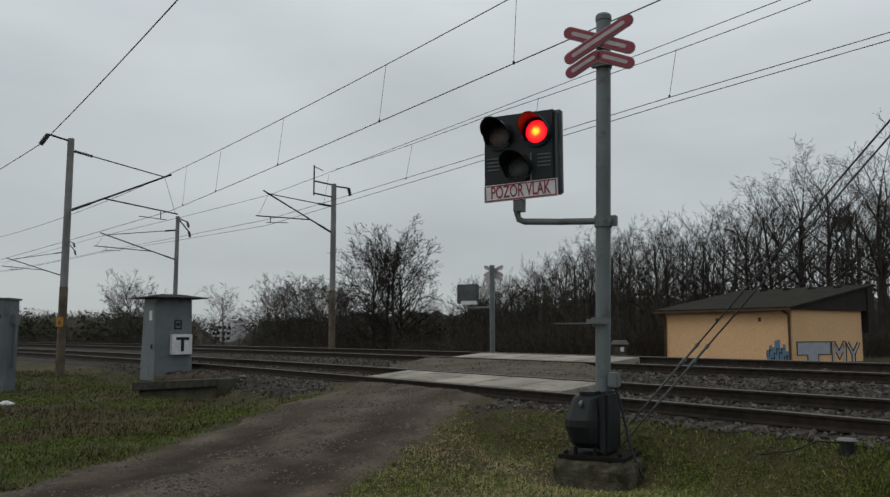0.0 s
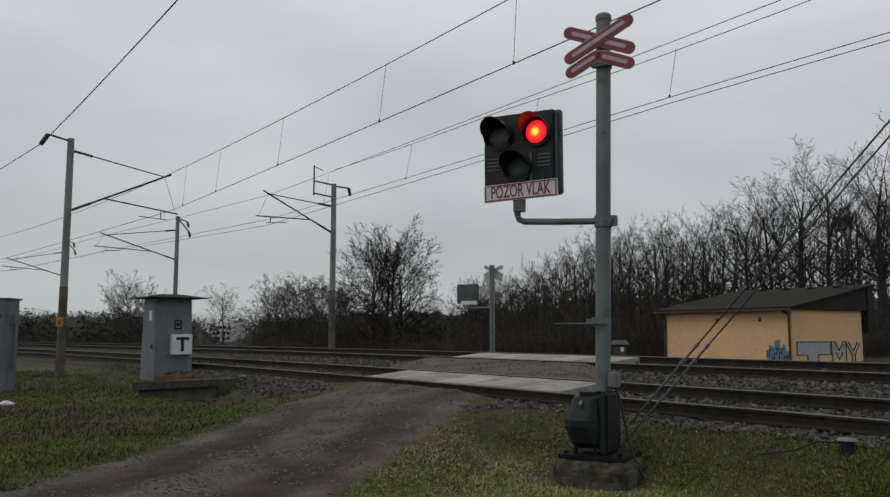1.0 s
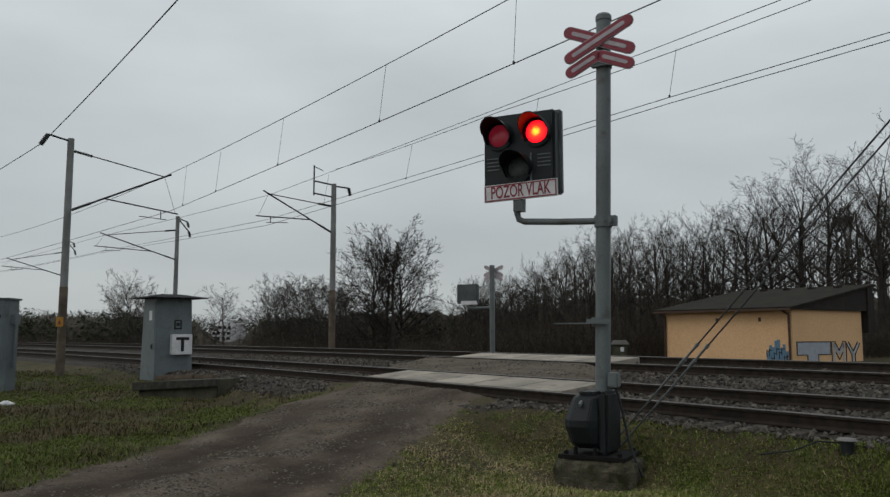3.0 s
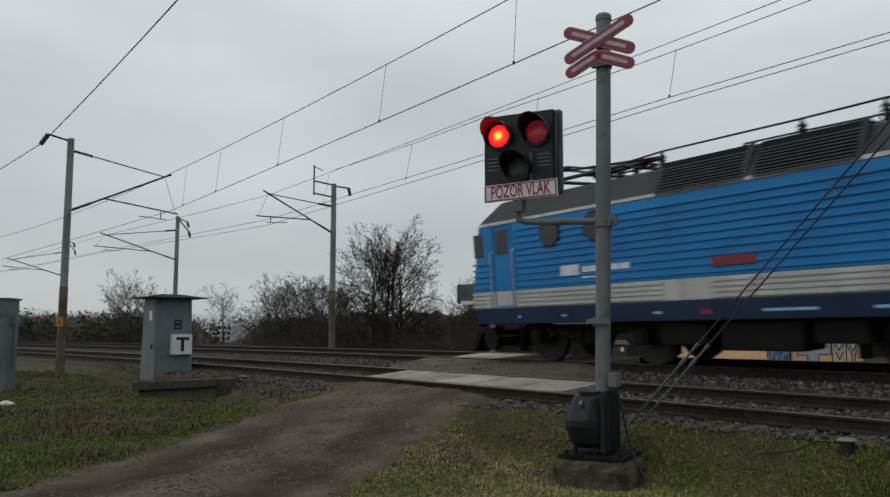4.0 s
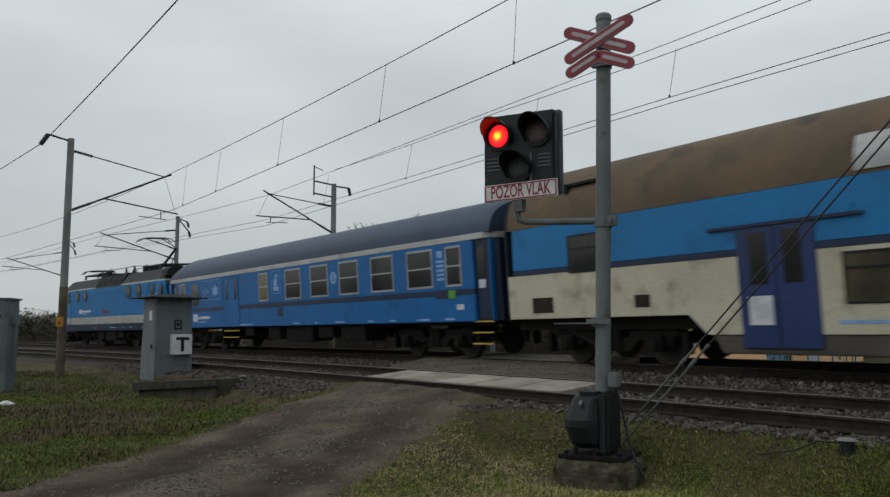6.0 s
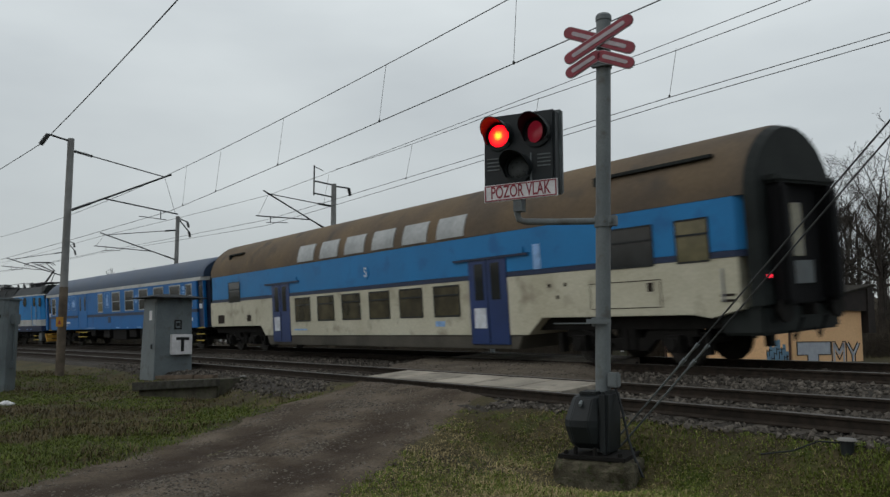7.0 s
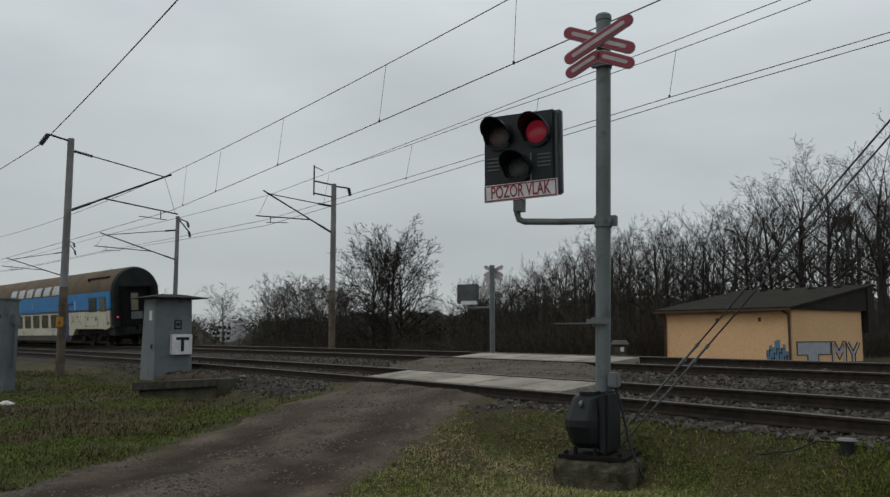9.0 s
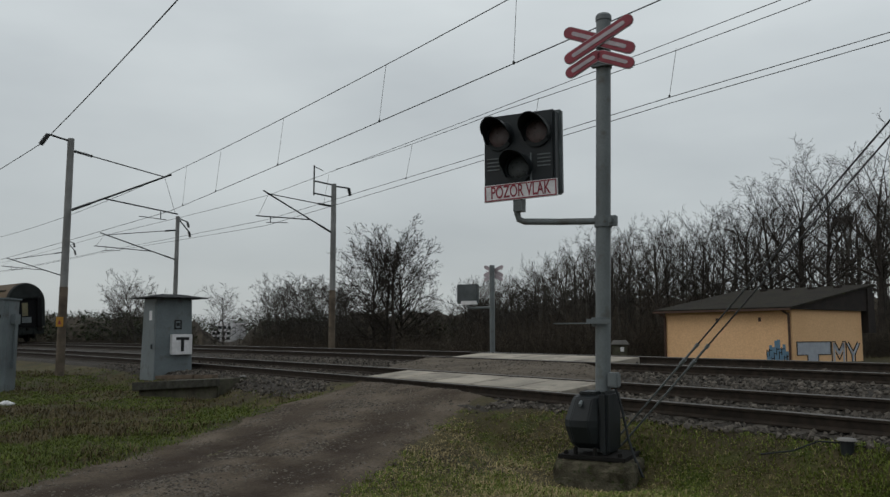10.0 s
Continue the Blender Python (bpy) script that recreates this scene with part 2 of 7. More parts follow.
        if smooth:
            me.shade_smooth()
            me.set_sharp_from_angle(angle=radians(35))
        return me


def part(name, shape, mats, parent=None, label="", bevel=0.0, smooth=False, at=None, weld=False):
    """Links a Shape as one mesh object, under a thing or part where one is given."""
    ob = new(name, shape.mesh(name, mats, bevel, smooth, weld))
    if at is not None:
        ob.matrix_basis = at
    ob.parent = parent
    return tagged(ob, label) if label else ob


def thing(name, at, label, category, group="", kind=""):
    """An Empty at a thing's base."""
    ob = new(name)
    ob.empty_display_size = 0.2
    ob.matrix_basis = at
    return tagged(ob, label, category, group, kind)


# ---------------------------------------------------------------- the line: two canted tracks that bend away
TRACK_Y, BEND, BEND_FROM, CANT, STEP_UP, GRADE = 9.675, 0.0036, -11.84, 0.0705, 0.304, 0.0017
FAR_Y, FAR_BEND, FAR_BEND_FROM, FAR_GRADE = 13.917, 0.00362, -15.24, 0.00202
BEND_TO = -150.0


def bent(x, y, bend, start):
    d = min(x - start, 0.0)
    e = min(x - BEND_TO, 0.0)
    return y - bend * d * d / 2 + bend * e * e / 2


def centre_y(x):
    """The near track's middle."""
    return bent(x, TRACK_Y, BEND, BEND_FROM)


def gap(x):
    """From the near track's middle to the far track's."""
    return bent(x, FAR_Y, FAR_BEND, FAR_BEND_FROM) - centre_y(x)


def step_up(x):
    """How much higher the far track lies."""
    return STEP_UP + (FAR_GRADE - GRADE) * x


def on_track(track, x, off=0.0, z=0.0):
    """A point on a track's canted frame: off to its side, z over the rail heads."""
    return Vector((x, centre_y(x) + track * gap(x) + off * mth.cos(CANT) - z * mth.sin(CANT),
                   z * mth.cos(CANT) + off * mth.sin(CANT) + track * step_up(x) + GRADE * x))


def smooth01(a, b, v):
    t = min(1.0, max(0.0, (v - a) / (b - a)))
    return t * t * (3 - 2 * t)


def bed(x, d):
    """The height of ballast and formation at a distance d beside the near track's centre."""
    wide, up = gap(x), step_up(x)
    if d <= 1.9:
        top = d * CANT - 0.19
    elif d >= wide - 1.9:
        top = (d - wide) * CANT + up - 0.19
    else:
        a, b = 1.9 * CANT - 0.19, -1.9 * CANT + up - 0.19
        top = a + (b - a) * (d - 1.9) / (wide - 3.8) - 0.05 * mth.sin(mth.pi * (d - 1.9) / (wide - 3.8))
    return top + GRADE * x


def ground_z(x, y):
    d, wide = y - centre_y(x), gap(x)
    low = -0.84 + 0.2 * smooth01(-27.5, -31, x) + 0.06 * noise.noise((x * 0.25, y * 0.25, 3.0)) + 0.02 * noise.noise((x * 1.3, y * 1.3, 8.0))
    if d > wide:
        low = -0.35 - 0.3 * smooth01(wide + 3.5, wide + 12.0, d) + 0.08 * noise.noise((x * 0.1, y * 0.1, 5.0))
    right = smooth01(-11.0, -9.0, x)
    edge = smooth01(-2.95 + 0.5 * right, -1.55 + 0.4 * right, d) * (1 - smooth01(wide + 1.7, wide + 3.3, d))
    ramp_up = road_mask(x, y) * (1 - smooth01(wide + 1.2, wide + 5, d))
    low -= 0.16 * mth.exp(-((x + 7.05) ** 2 + (y - 7.1) ** 2) / 0.7)
    z = low + (bed(x, min(max(d, -1.9 + 0.6 * right), wide + 1.9)) - 0.03 + 0.05 * right * smooth01(-1.1, -1.3, d) - low) * edge
    if ramp_up > 0 and (d < -0.8 or d > wide + 0.9):
        climb = min(1.0, max(0.0, 1 - (-d - 1.0) / 5.5)) ** 1.5
        target = low + (-0.22 - low) * climb if d < 0 else 0.75 * CANT + step_up(x) - 0.03 + GRADE * x
        z = z + (target - z) * ramp_up
    return z


ROAD_DIR, ROAD_AT = Vector((-0.655, 0.756, 0)), Vector((-10.85, 5.0, 0))


def road_frame(x, y):
    dx, dy = x - ROAD_AT.x, y - ROAD_AT.y
    along = dx * ROAD_DIR.x + dy * ROAD_DIR.y
    return along, dx * ROAD_DIR.y - dy * ROAD_DIR.x - road_shift(along)


def road_shift(along):
    return -0.12 + 0.45 * smooth01(3.0, 5.8, along)


def road_half(along):
    return 2.14 - 0.3 * smooth01(3.3, 5.8, along)


def road_mask(x, y):
    along, side = road_frame(x, y)
    h = road_half(along)
    return 1 - smooth01(h - 0.1, h + (1.7 if side < 0 else 0.9), abs(side))


# ---------------------------------------------------------------- ground, road and ballast
def sheet(name, xs, ys, height, mats, pick=None):
    s = Shape()
    s.v = [(x, y, height(x, y)) for y in ys for x in xs]
    n = len(xs)
    for j in range(len(ys) - 1):
        for i in range(n - 1):
            s.f.append((j * n + i, j * n + i + 1, (j + 1) * n + i + 1, (j + 1) * n + i))
            s.mi.append(pick((xs[i] + xs[i + 1]) / 2, (ys[j] + ys[j + 1]) / 2) if pick else 0)
    me = bpy.data.meshes.new(name)
    me.from_pydata(s.v, [], s.f)
    for m in mats:
        me.materials.append(m)
    me.polygons.foreach_set("material_index", s.mi)
    me.shade_smooth()
    return new(name, me)


def spaced(stops):
    out = []
    for a, b, n in stops:
        out += [a + (b - a) * i / n for i in range(n)]
    return out + [stops[-1][1]]


GX = spaced([(-1500, -300, 6), (-300, -110, 10), (-110, -36, 50), (-36, 2, 150), (2, 20, 30), (20, 120, 20), (120, 1500, 6)])
GY = spaced([(-600, -40, 5), (-40, -4, 14), (-4, 24, 150), (24, 60, 30), (60, 250, 16), (250, 2500, 6)])
ground = sheet("ground", GX, GY, ground_z, [M_SOIL])
tagged(ground, "rough winter grass and bare soil beside the railway", "ground", kind="structure")


def road_crown(along, u):
    """Height of the dirt track over the ground: two ruts and a middle ridge, gone at the crossing."""
    rut = -0.03 * (mth.exp(-((u - 0.45) / 0.16) ** 2) + mth.exp(-((u + 0.45) / 0.16) ** 2)) + 0.025 * mth.exp(-(u / 0.22) ** 2)
    return 0.045 - 0.065 * abs(u) ** 5 + rut * (1 - smooth01(-0.5, 3.5, along))


def road_sheet():
    s, rows, cols = Shape(), 260, 40
    for i in range(rows + 1):
        along = -22 + i * (28.6 / rows)
        for j in range(cols + 1):
            u = -1 + 2 * j / cols
            h = road_half(along) + 0.22 * noise.noise((along * 0.9, 3.0 if u < 0 else 9.0, 0.0)) + 0.08 * noise.noise((along * 4, u, 2.0))
            p = ROAD_AT + ROAD_DIR * along + Vector((ROAD_DIR.y, -ROAD_DIR.x, 0)) * (u * h + road_shift(along))
            d = min(p.y, centre_y(p.x) - 0.83)
            grit = 0.012 * noise.noise((p.x * 5, p.y * 5, 1.0)) + 0.02 * noise.noise((p.x * 1.1, p.y * 1.1, 7.0))
            s.v.append((p.x, d, ground_z(p.x, d) + road_crown(along, u) + grit))
    for i in range(rows):
        for j in range(cols):
            a = i * (cols + 1) + j
            s.f.append((a, a + 1, a + cols + 2, a + cols + 1))
            s.mi.append(0)
    me = bpy.data.meshes.new("road")
    me.from_pydata(s.v, [], s.f)
    me.materials.append(M_TRACKDIRT)
    me.shade_smooth()
    return tagged(new("road", me), "rutted dirt and gravel track leading to the level crossing", "road", kind="structure")


road_sheet()


def ballast_bed():
    s = Shape()
    near = [-2.9, -2.45, -2.0, -1.75, -1.2, -0.6, 0, 0.6, 1.2, 1.6, 1.9]
    far = [-1.9, -1.6, -1.2, -0.6, 0, 0.6, 1.2, 1.8, 2.4, 3.0]
    n = len(near) + 1 + len(far)
    xs = spaced([(-330, -120, 30), (-120, -40, 60), (-40, 6, 110), (6, 160, 30)])
    for x in xs:
        wide = gap(x)
        for d in near + [wide / 2] + [wide + f for f in far]:
            z = bed(x, min(max(d, -1.9), wide + 1.9)) + 0.02 * noise.noise((x * 2.1, d * 2.1, 0.0))
            if d < -1.8:
                z -= (-1.8 - d) * 0.62
            if d < -1.5:
                z -= 0.5 * smooth01(-10.5, -9.0, x)
            if d > wide + 1.8:
                z -= (d - wide - 1.8) * 0.45
            s.v.append((x, centre_y(x) + d, z))
    for i in range(len(xs) - 1):
        for j in range(n - 1):
            s.f.append((i * n + j, (i + 1) * n + j, (i + 1) * n + j + 1, i * n + j + 1))
            s.mi.append(0)
    me = bpy.data.meshes.new("ballast")
    me.from_pydata(s.v, [], s.f)
    me.materials.append(M_BALLAST)
    me.shade_smooth()
    return tagged(new("ballast", me), "dark grey crushed stone ballast under both tracks", "ballast", kind="structure")


ballast_bed()

PANEL_NEAR, PANEL_FAR = (-16.0, -9.75), (-18.75, -12.7)


def stones():
    rng = random.Random(4)
    s = Shape()
    base = [(1, 0, 0), (-1, 0, 0), (0, 1, 0), (0, -1, 0), (0, 0, 1), (0, 0, -1)]
    tri = [(0, 2, 4), (2, 1, 4), (1, 3, 4), (3, 0, 4), (2, 0, 5), (1, 2, 5), (3, 1, 5), (0, 3, 5)]
    for i in range(30000):
        x = -34 + 38 * rng.random() ** 0.75
        wide = gap(x)
        d = rng.choice((rng.uniform(-2.5, -0.85), rng.uniform(-0.7, 0.7), rng.uniform(0.8, wide - 0.8), rng.uniform(0.8, wide - 0.8), rng.uniform(wide - 0.7, wide + 0.7)))
        along, side = road_frame(x, centre_y(x) + d)
        if abs(side) < road_half(along) + 0.3 and rng.random() < 0.8:
            continue
        if d < -1.4 and x > -10.2:
            continue
        y = centre_y(x) + d
        z = bed(x, min(max(d, -1.9), wide + 1.9)) - max(0, -1.8 - d) * 0.62
        r = rng.uniform(0.018, 0.048) * (1 + 0.5 * (rng.random() ** 6))
        m = Matrix.Translation((x, y, z + r * 0.3)) @ Euler((rng.random() * 6, rng.random() * 6, rng.random() * 6)).to_matrix().to_4x4()
        s.add([m @ Vector((b[0] * r * rng.uniform(0.7, 1.3), b[1] * r * rng.uniform(0.7, 1.3), b[2] * r * rng.uniform(0.6, 1.1))) for b in base], tri)
    me = s.mesh("ballast_stones", M_STONE)
    return tagged(new("ballast_stones", me), "loose grey and brown crushed ballast stones", "ballast", kind="stuff")


stones()


def pebbles():
    """Loose gravel over the dirt track."""
    r = random.Random(6)
    s = Shape()
    tri = [(0, 2, 4), (2, 1, 4), (1, 3, 4), (3, 0, 4)]
    made = 0
    while made < 42000:
        along, u = r.uniform(-7, 6.3), r.gauss(0, 0.5)
        if abs(u) > 1.1 or (0.28 < abs(u) < 0.65 and along < 2 and r.random() < 0.7):
            continue
        h = road_half(along)
        p = ROAD_AT + ROAD_DIR * along + Vector((ROAD_DIR.y, -ROAD_DIR.x, 0)) * (u * h + road_shift(along))
        if p.y > centre_y(p.x) - 0.85:
            continue
        if noise.noise((p.x * 1.6, p.y * 1.6, 5.0)) + 0.4 * noise.noise((p.x * 6, p.y * 6, 2.0)) < 0.55 * r.random() - 0.28:
            continue
        q = 0.004 + 0.026 * r.random() ** 5
        z = ground_z(p.x, p.y) + road_crown(along, u) + 0.012 * noise.noise((p.x * 5, p.y * 5, 1.0)) + 0.02 * noise.noise((p.x * 1.1, p.y * 1.1, 7.0)) - 0.002
        a = r.random() * 6.28
        ring = [Vector((p.x + q * r.uniform(0.7, 1.3) * mth.cos(a + t), p.y + q * r.uniform(0.7, 1.3) * mth.sin(a + t), z)) for t in (0, 3.14, 1.57, 4.71)]
        s.add(ring + [Vector((p.x, p.y, z + q * r.uniform(0.35, 0.75)))], tri)
        made += 1
    me = bpy.data.meshes.new("road_gravel")
    me.from_pydata(s.v, [], s.f)
    me.materials.append(M_PEBBLE)
    tagged(new("road_gravel", me), "loose gravel scattered over the dirt track", "gravel", kind="stuff")


pebbles()

RAIL = [(-0.07, -0.17), (0.07, -0.17), (0.07, -0.155), (0.012, -0.13), (0.012, -0.045), (0.036, -0.035), (0.036, -0.006), (0.024, 0.0),
        (-0.024, 0.0), (-0.036, -0.006), (-0.036, -0.035), (-0.012, -0.045), (-0.012, -0.13), (-0.07, -0.155)]


def rail(track, off):
    xs = spaced([(-320, -120, 40), (-120, -14, 70), (-14, 160, 40)])
    s = Shape()
    n = len(RAIL)
    rings = [[on_track(track, x, off + u, w) for u, w in RAIL] for x in xs]
    s.sweep(rings)
    s.mi = [1 if (i % n) in (6, 7, 8) and i < n * (len(xs) - 1) else 0 for i in range(len(s.f))]
    return s


def build_track(track, label):
    t = thing("railway_track", Matrix.Identity(4), label, "railway track", "pair of railway tracks")
    for off in (-0.753, 0.753):
        part("rail", rail(track, off), [M_RUST, M_RAILTOP], t, "rusty steel rail with a polished head", smooth=False)
    return t


track_near = build_track(0, "rusty railway track on sleepers, bridged by crossing slabs")
track_far = build_track(1, "farther rusty railway track on a raised bed")


def sleepers(track, parent):
    s = Shape()
    s.prism([(-0.13, -0.2), (0.13, -0.2), (0.11, 0.0), (-0.11, 0.0)], "y", -1.25, 1.25)
    me = s.mesh("sleeper", M_SLEEPER, bevel=0.012)
    x = 3.0
    for i in range(120):
        x -= 0.6
        p = on_track(track, x, 0, -0.175)
        ob = new("sleeper", me)
        slope = (FAR_BEND if track else BEND) * max(0.0, (FAR_BEND_FROM if track else BEND_FROM) - x)
        ob.matrix_basis = Matrix.Translation(p) @ Euler((CANT, 0, mth.atan(slope))).to_matrix().to_4x4()
        ob.parent = parent


def crossing(track, span, parent):
    """Concrete slabs between the rails, with grooves for the wheels, and narrow outer slabs."""
    n = 5
    step = (span[1] - span[0]) / n
    for i in range(n):
        a, b = span[0] + i * step + 0.012, span[0] + (i + 1) * step - 0.012
        s = Shape()
        vs = []
        for z in (-0.16, -0.008):
            for off, x in ((-0.63, a), (-0.63, b), (0.63, b), (0.63, a)):
                vs.append(on_track(track, x + (-0.28 if off > 0 else 0.0), off, z))
        s.add(vs, [(3, 2, 1, 0), (4, 5, 6, 7), (0, 1, 5, 4), (1, 2, 6, 5), (2, 3, 7, 6), (3, 0, 4, 7)])
        part("slab", s, M_PANEL, parent, "pale worn concrete crossing slab" if i == 0 else "", bevel=0.015)


crossing_near = thing("crossing_slabs", Matrix.Identity(4), "row of pale concrete slabs between the rails of a crossing", "crossing slabs", "crossing slabs")
crossing(0, PANEL_NEAR, crossing_near)
crossing_far = thing("crossing_slabs", Matrix.Identity(4), "row of pale concrete slabs on the farther track", "crossing slabs", "crossing slabs")
crossing(1, PANEL_FAR, crossing_far)


def infill():
    """Packed gravel between the two tracks and along the outer rails at the crossing."""
    grit = Shape()
    for outer, reach, xa, xb in ((0, 0.80, -18.6, -10.4), (1, 2.6, -20.4, -13.9)):
        s = Shape()
        nx, ny = 60, 20
        for i in range(nx + 1):
            for j in range(ny + 1):
                f = j / ny
                run = reach * f if outer else 2.65 * f
                x = xa + (xb - xa) * i / nx - run * 0.75 + 0.2 * noise.noise((i * 0.3, j * 0.3, 1.0))
                wide = gap(x)
                d = wide + 0.8 + run if outer else 0.8 + (wide - 1.6) * f
                fall = smooth01(0, 0.12, i / nx) * smooth01(0, 0.12, 1 - i / nx)
                za = on_track(0 if d < wide - 1 else 1, x, 0.8, -0.03).z
                zb = on_track(1, x, -0.8 if d < wide else 0.8, -0.03).z - (0.3 if d > wide else 0)
                z = za + (zb - za) * f
                lo = bed(x, min(d, wide + 1.9)) + 0.01
                s.v.append((x, centre_y(x) + d, lo + (z - lo) * fall + 0.012 * noise.noise((x * 4, d * 4, 0.0))))
        for i in range(nx):
            for j in range(ny):
                a = i * (ny + 1) + j
                s.f.append((a, a + ny + 1, a + ny + 2, a + 1))
                s.mi.append(0)
        r = random.Random(31 + outer)
        tri = [(0, 2, 4), (2, 1, 4), (1, 3, 4), (3, 0, 4)]
        for i in range(5200 if outer else 9500):
            a = r.randrange(1, nx - 1) * (ny + 1) + r.randrange(ny)
            p = Vector(s.v[a]).lerp(Vector(s.v[a + ny + 1]), r.random()).lerp(Vector(s.v[a + 1]).lerp(Vector(s.v[a + ny + 2]), r.random()), r.random())
            if noise.noise((p.x * 1.3, p.y * 1.3, 4.0)) < 0.7 * r.random() - 0.35:
                continue
            q, t0 = 0.006 + 0.034 * r.random() ** 4, r.random() * 6.28
            ring = [p + Vector((q * r.uniform(0.7, 1.3) * mth.cos(t0 + t), q * r.uniform(0.7, 1.3) * mth.sin(t0 + t), -0.004)) for t in (0, 3.14, 1.57, 4.71)]
            grit.add(ring + [p + Vector((0, 0, q * r.uniform(0.4, 0.8)))], tri)
        me = bpy.data.meshes.new("pavement")
        me.from_pydata(s.v, [], s.f)
        me.materials.append(M_ROAD)
        me.shade_smooth()
        tagged(new("pavement", me), "packed brown gravel filling the level crossing", "road", kind="structure")
    me = bpy.data.meshes.new("crossing_gravel")
    me.from_pydata(grit.v, [], grit.f)
    me.materials.append(M_PEBBLE)
    tagged(new("crossing_gravel", me), "loose gravel between the tracks at the crossing", "gravel", kind="stuff")


infill()


# ---------------------------------------------------------------- the train
M_LBLUE = material("light_blue_paint", (0.012, 0.195, 0.48), (0.009, 0.17, 0.42), rough=0.48, scale=0.8, fine=20, bump=0.02, spread=0.05, wear=(0.010, 0.14, 0.38))
M_CBLUE = material("coach_blue_paint", (0.005, 0.122, 0.36), (0.004, 0.104, 0.31), rough=0.46, scale=0.7, fine=20, bump=0.02, spread=0.05, wear=(0.006, 0.08, 0.25))
M_NAVY = material("navy_paint", (0.003, 0.016, 0.056), (0.0025, 0.012, 0.044), rough=0.4, scale=1.2, fine=25, bump=0.03)
M_LOCOWHITE = material("dirty_white_paint", (0.46, 0.47, 0.46), (0.36, 0.365, 0.35), rough=0.45, scale=0.9, fine=20, bump=0.03, wear=(0.30, 0.29, 0.26))
M_CREAM = material("cream_paint", (0.50, 0.48, 0.38), (0.41, 0.385, 0.29), rough=0.5, scale=0.7, fine=18, bump=0.03, wear=(0.27, 0.24, 0.18))
M_LROOF = material("grey_loco_roof", (0.048, 0.052, 0.056), (0.032, 0.035, 0.038), rough=0.7, scale=1.2, fine=20, bump=0.05)
M_CROOF = material("blue_grey_coach_roof", (0.033, 0.056, 0.100), (0.024, 0.041, 0.074), rough=0.5, scale=0.6, fine=15, bump=0.03)
M_DROOF = material("brown_dusty_roof", (0.135, 0.098, 0.062), (0.085, 0.066, 0.050), rough=0.8, scale=0.5, fine=12, bump=0.08, wear=(0.07, 0.058, 0.048))
M_GRIME = material("grimy_running_gear", (0.012, 0.011, 0.010), (0.007, 0.0065, 0.006), rough=0.85, scale=4, fine=40, bump=0.2)
M_DKEND = material("dark_grey_coach_end", (0.022, 0.026, 0.025), (0.013, 0.015, 0.015), rough=0.7, scale=1.5, fine=25, bump=0.1)
M_RUBBER = material("black_rubber", (0.006, 0.006, 0.007), rough=0.8, scale=6, fine=50, bump=0.1)
# Opaque pane; the dark of the unlit interior is put into its colour.
M_PANE = material("dark_interior_pane", (0.022, 0.025, 0.027), (0.012, 0.014, 0.015), rough=0.12, scale=0.9, fine=4, bump=0.0, spread=0.2)
# Brightness of the sky on the slanted panes is put into this pale colour.
M_PANELIT = material("sky_lit_roof_window", (0.30, 0.31, 0.31), (0.24, 0.25, 0.25), rough=0.12, scale=1, fine=8, bump=0)
M_PANEBEIGE = material("curtained_glass", (0.16, 0.14, 0.075), (0.10, 0.09, 0.05), rough=0.15, scale=1, fine=8, bump=0)
M_ALU = material("aluminium_frame", (0.42, 0.43, 0.44), (0.34, 0.35, 0.36), rough=0.4, metal=0.5, scale=4, fine=40, bump=0.02)
M_YELLOW = material("yellow_edge_paint", (0.50, 0.36, 0.06), (0.38, 0.27, 0.05), rough=0.6, scale=4, fine=40, bump=0.05)
M_ORANGE = material("orange_guard_paint", (0.42, 0.22, 0.025), (0.30, 0.15, 0.02), rough=0.6, scale=3, fine=30, bump=0.05)
M_LETTER = material("white_lettering", (0.62, 0.65, 0.70), rough=0.5, bump=0)
M_PICTO = material("pale_blue_lettering", (0.25, 0.42, 0.70), rough=0.5, bump=0)
M_REDPLATE = material("red_plate", (0.22, 0.04, 0.045), rough=0.5, bump=0)
M_WHEEL = material("wheel_steel", (0.042, 0.038, 0.034), (0.022, 0.020, 0.018), rough=0.65, metal=0.3, scale=5, fine=40, bump=0.1)
M_COPPER = material("grey_pantograph", (0.03, 0.03, 0.032), (0.02, 0.02, 0.022), rough=0.5, metal=0.3, bump=0.02)
M_TAIL = glow("red_tail_light", (1.0, 0.03, 0.06), 1.6)
M_DOORBLUE = material("door_blue_paint", (0.008, 0.030, 0.125), (0.006, 0.023, 0.095), rough=0.4, scale=1.2, fine=25, bump=0.03)
M_SKIRT = material("dusty_grey_skirt", (0.085, 0.078, 0.064), (0.052, 0.048, 0.040), rough=0.75, scale=1.2, fine=20, bump=0.06)
M_SLAT = material("grey_louvre_slat", (0.040, 0.043, 0.046), (0.026, 0.028, 0.030), rough=0.7, scale=3, bump=0.05)
M_PANEDD = material("dim_curtained_glass", (0.080, 0.068, 0.040), (0.036, 0.033, 0.024), rough=0.14, scale=1.6, fine=5, bump=0.0, spread=0.2)
M_GREENMARK = material("green_sticker", (0.10, 0.33, 0.05), rough=0.5, bump=0)
TRAIN, FLASHERS = [], []


def plan(e, w, c, z):
    """A plan outline with cut corners: half length e, half width w, corner c."""
    return [(-e + c, -w, z), (e - c, -w, z), (e, -w + c, z), (e, w - c, z), (e - c, w, z), (-e + c, w, z), (-e, w - c, z), (-e, -w + c, z)]


def band(z0, z1, e0, e1, w0, w1, c0=0.2, c1=None):
    return Shape().sweep([plan(e0, w0, c0, z0), plan(e1, w1, c0 if c1 is None else c1, z1)])


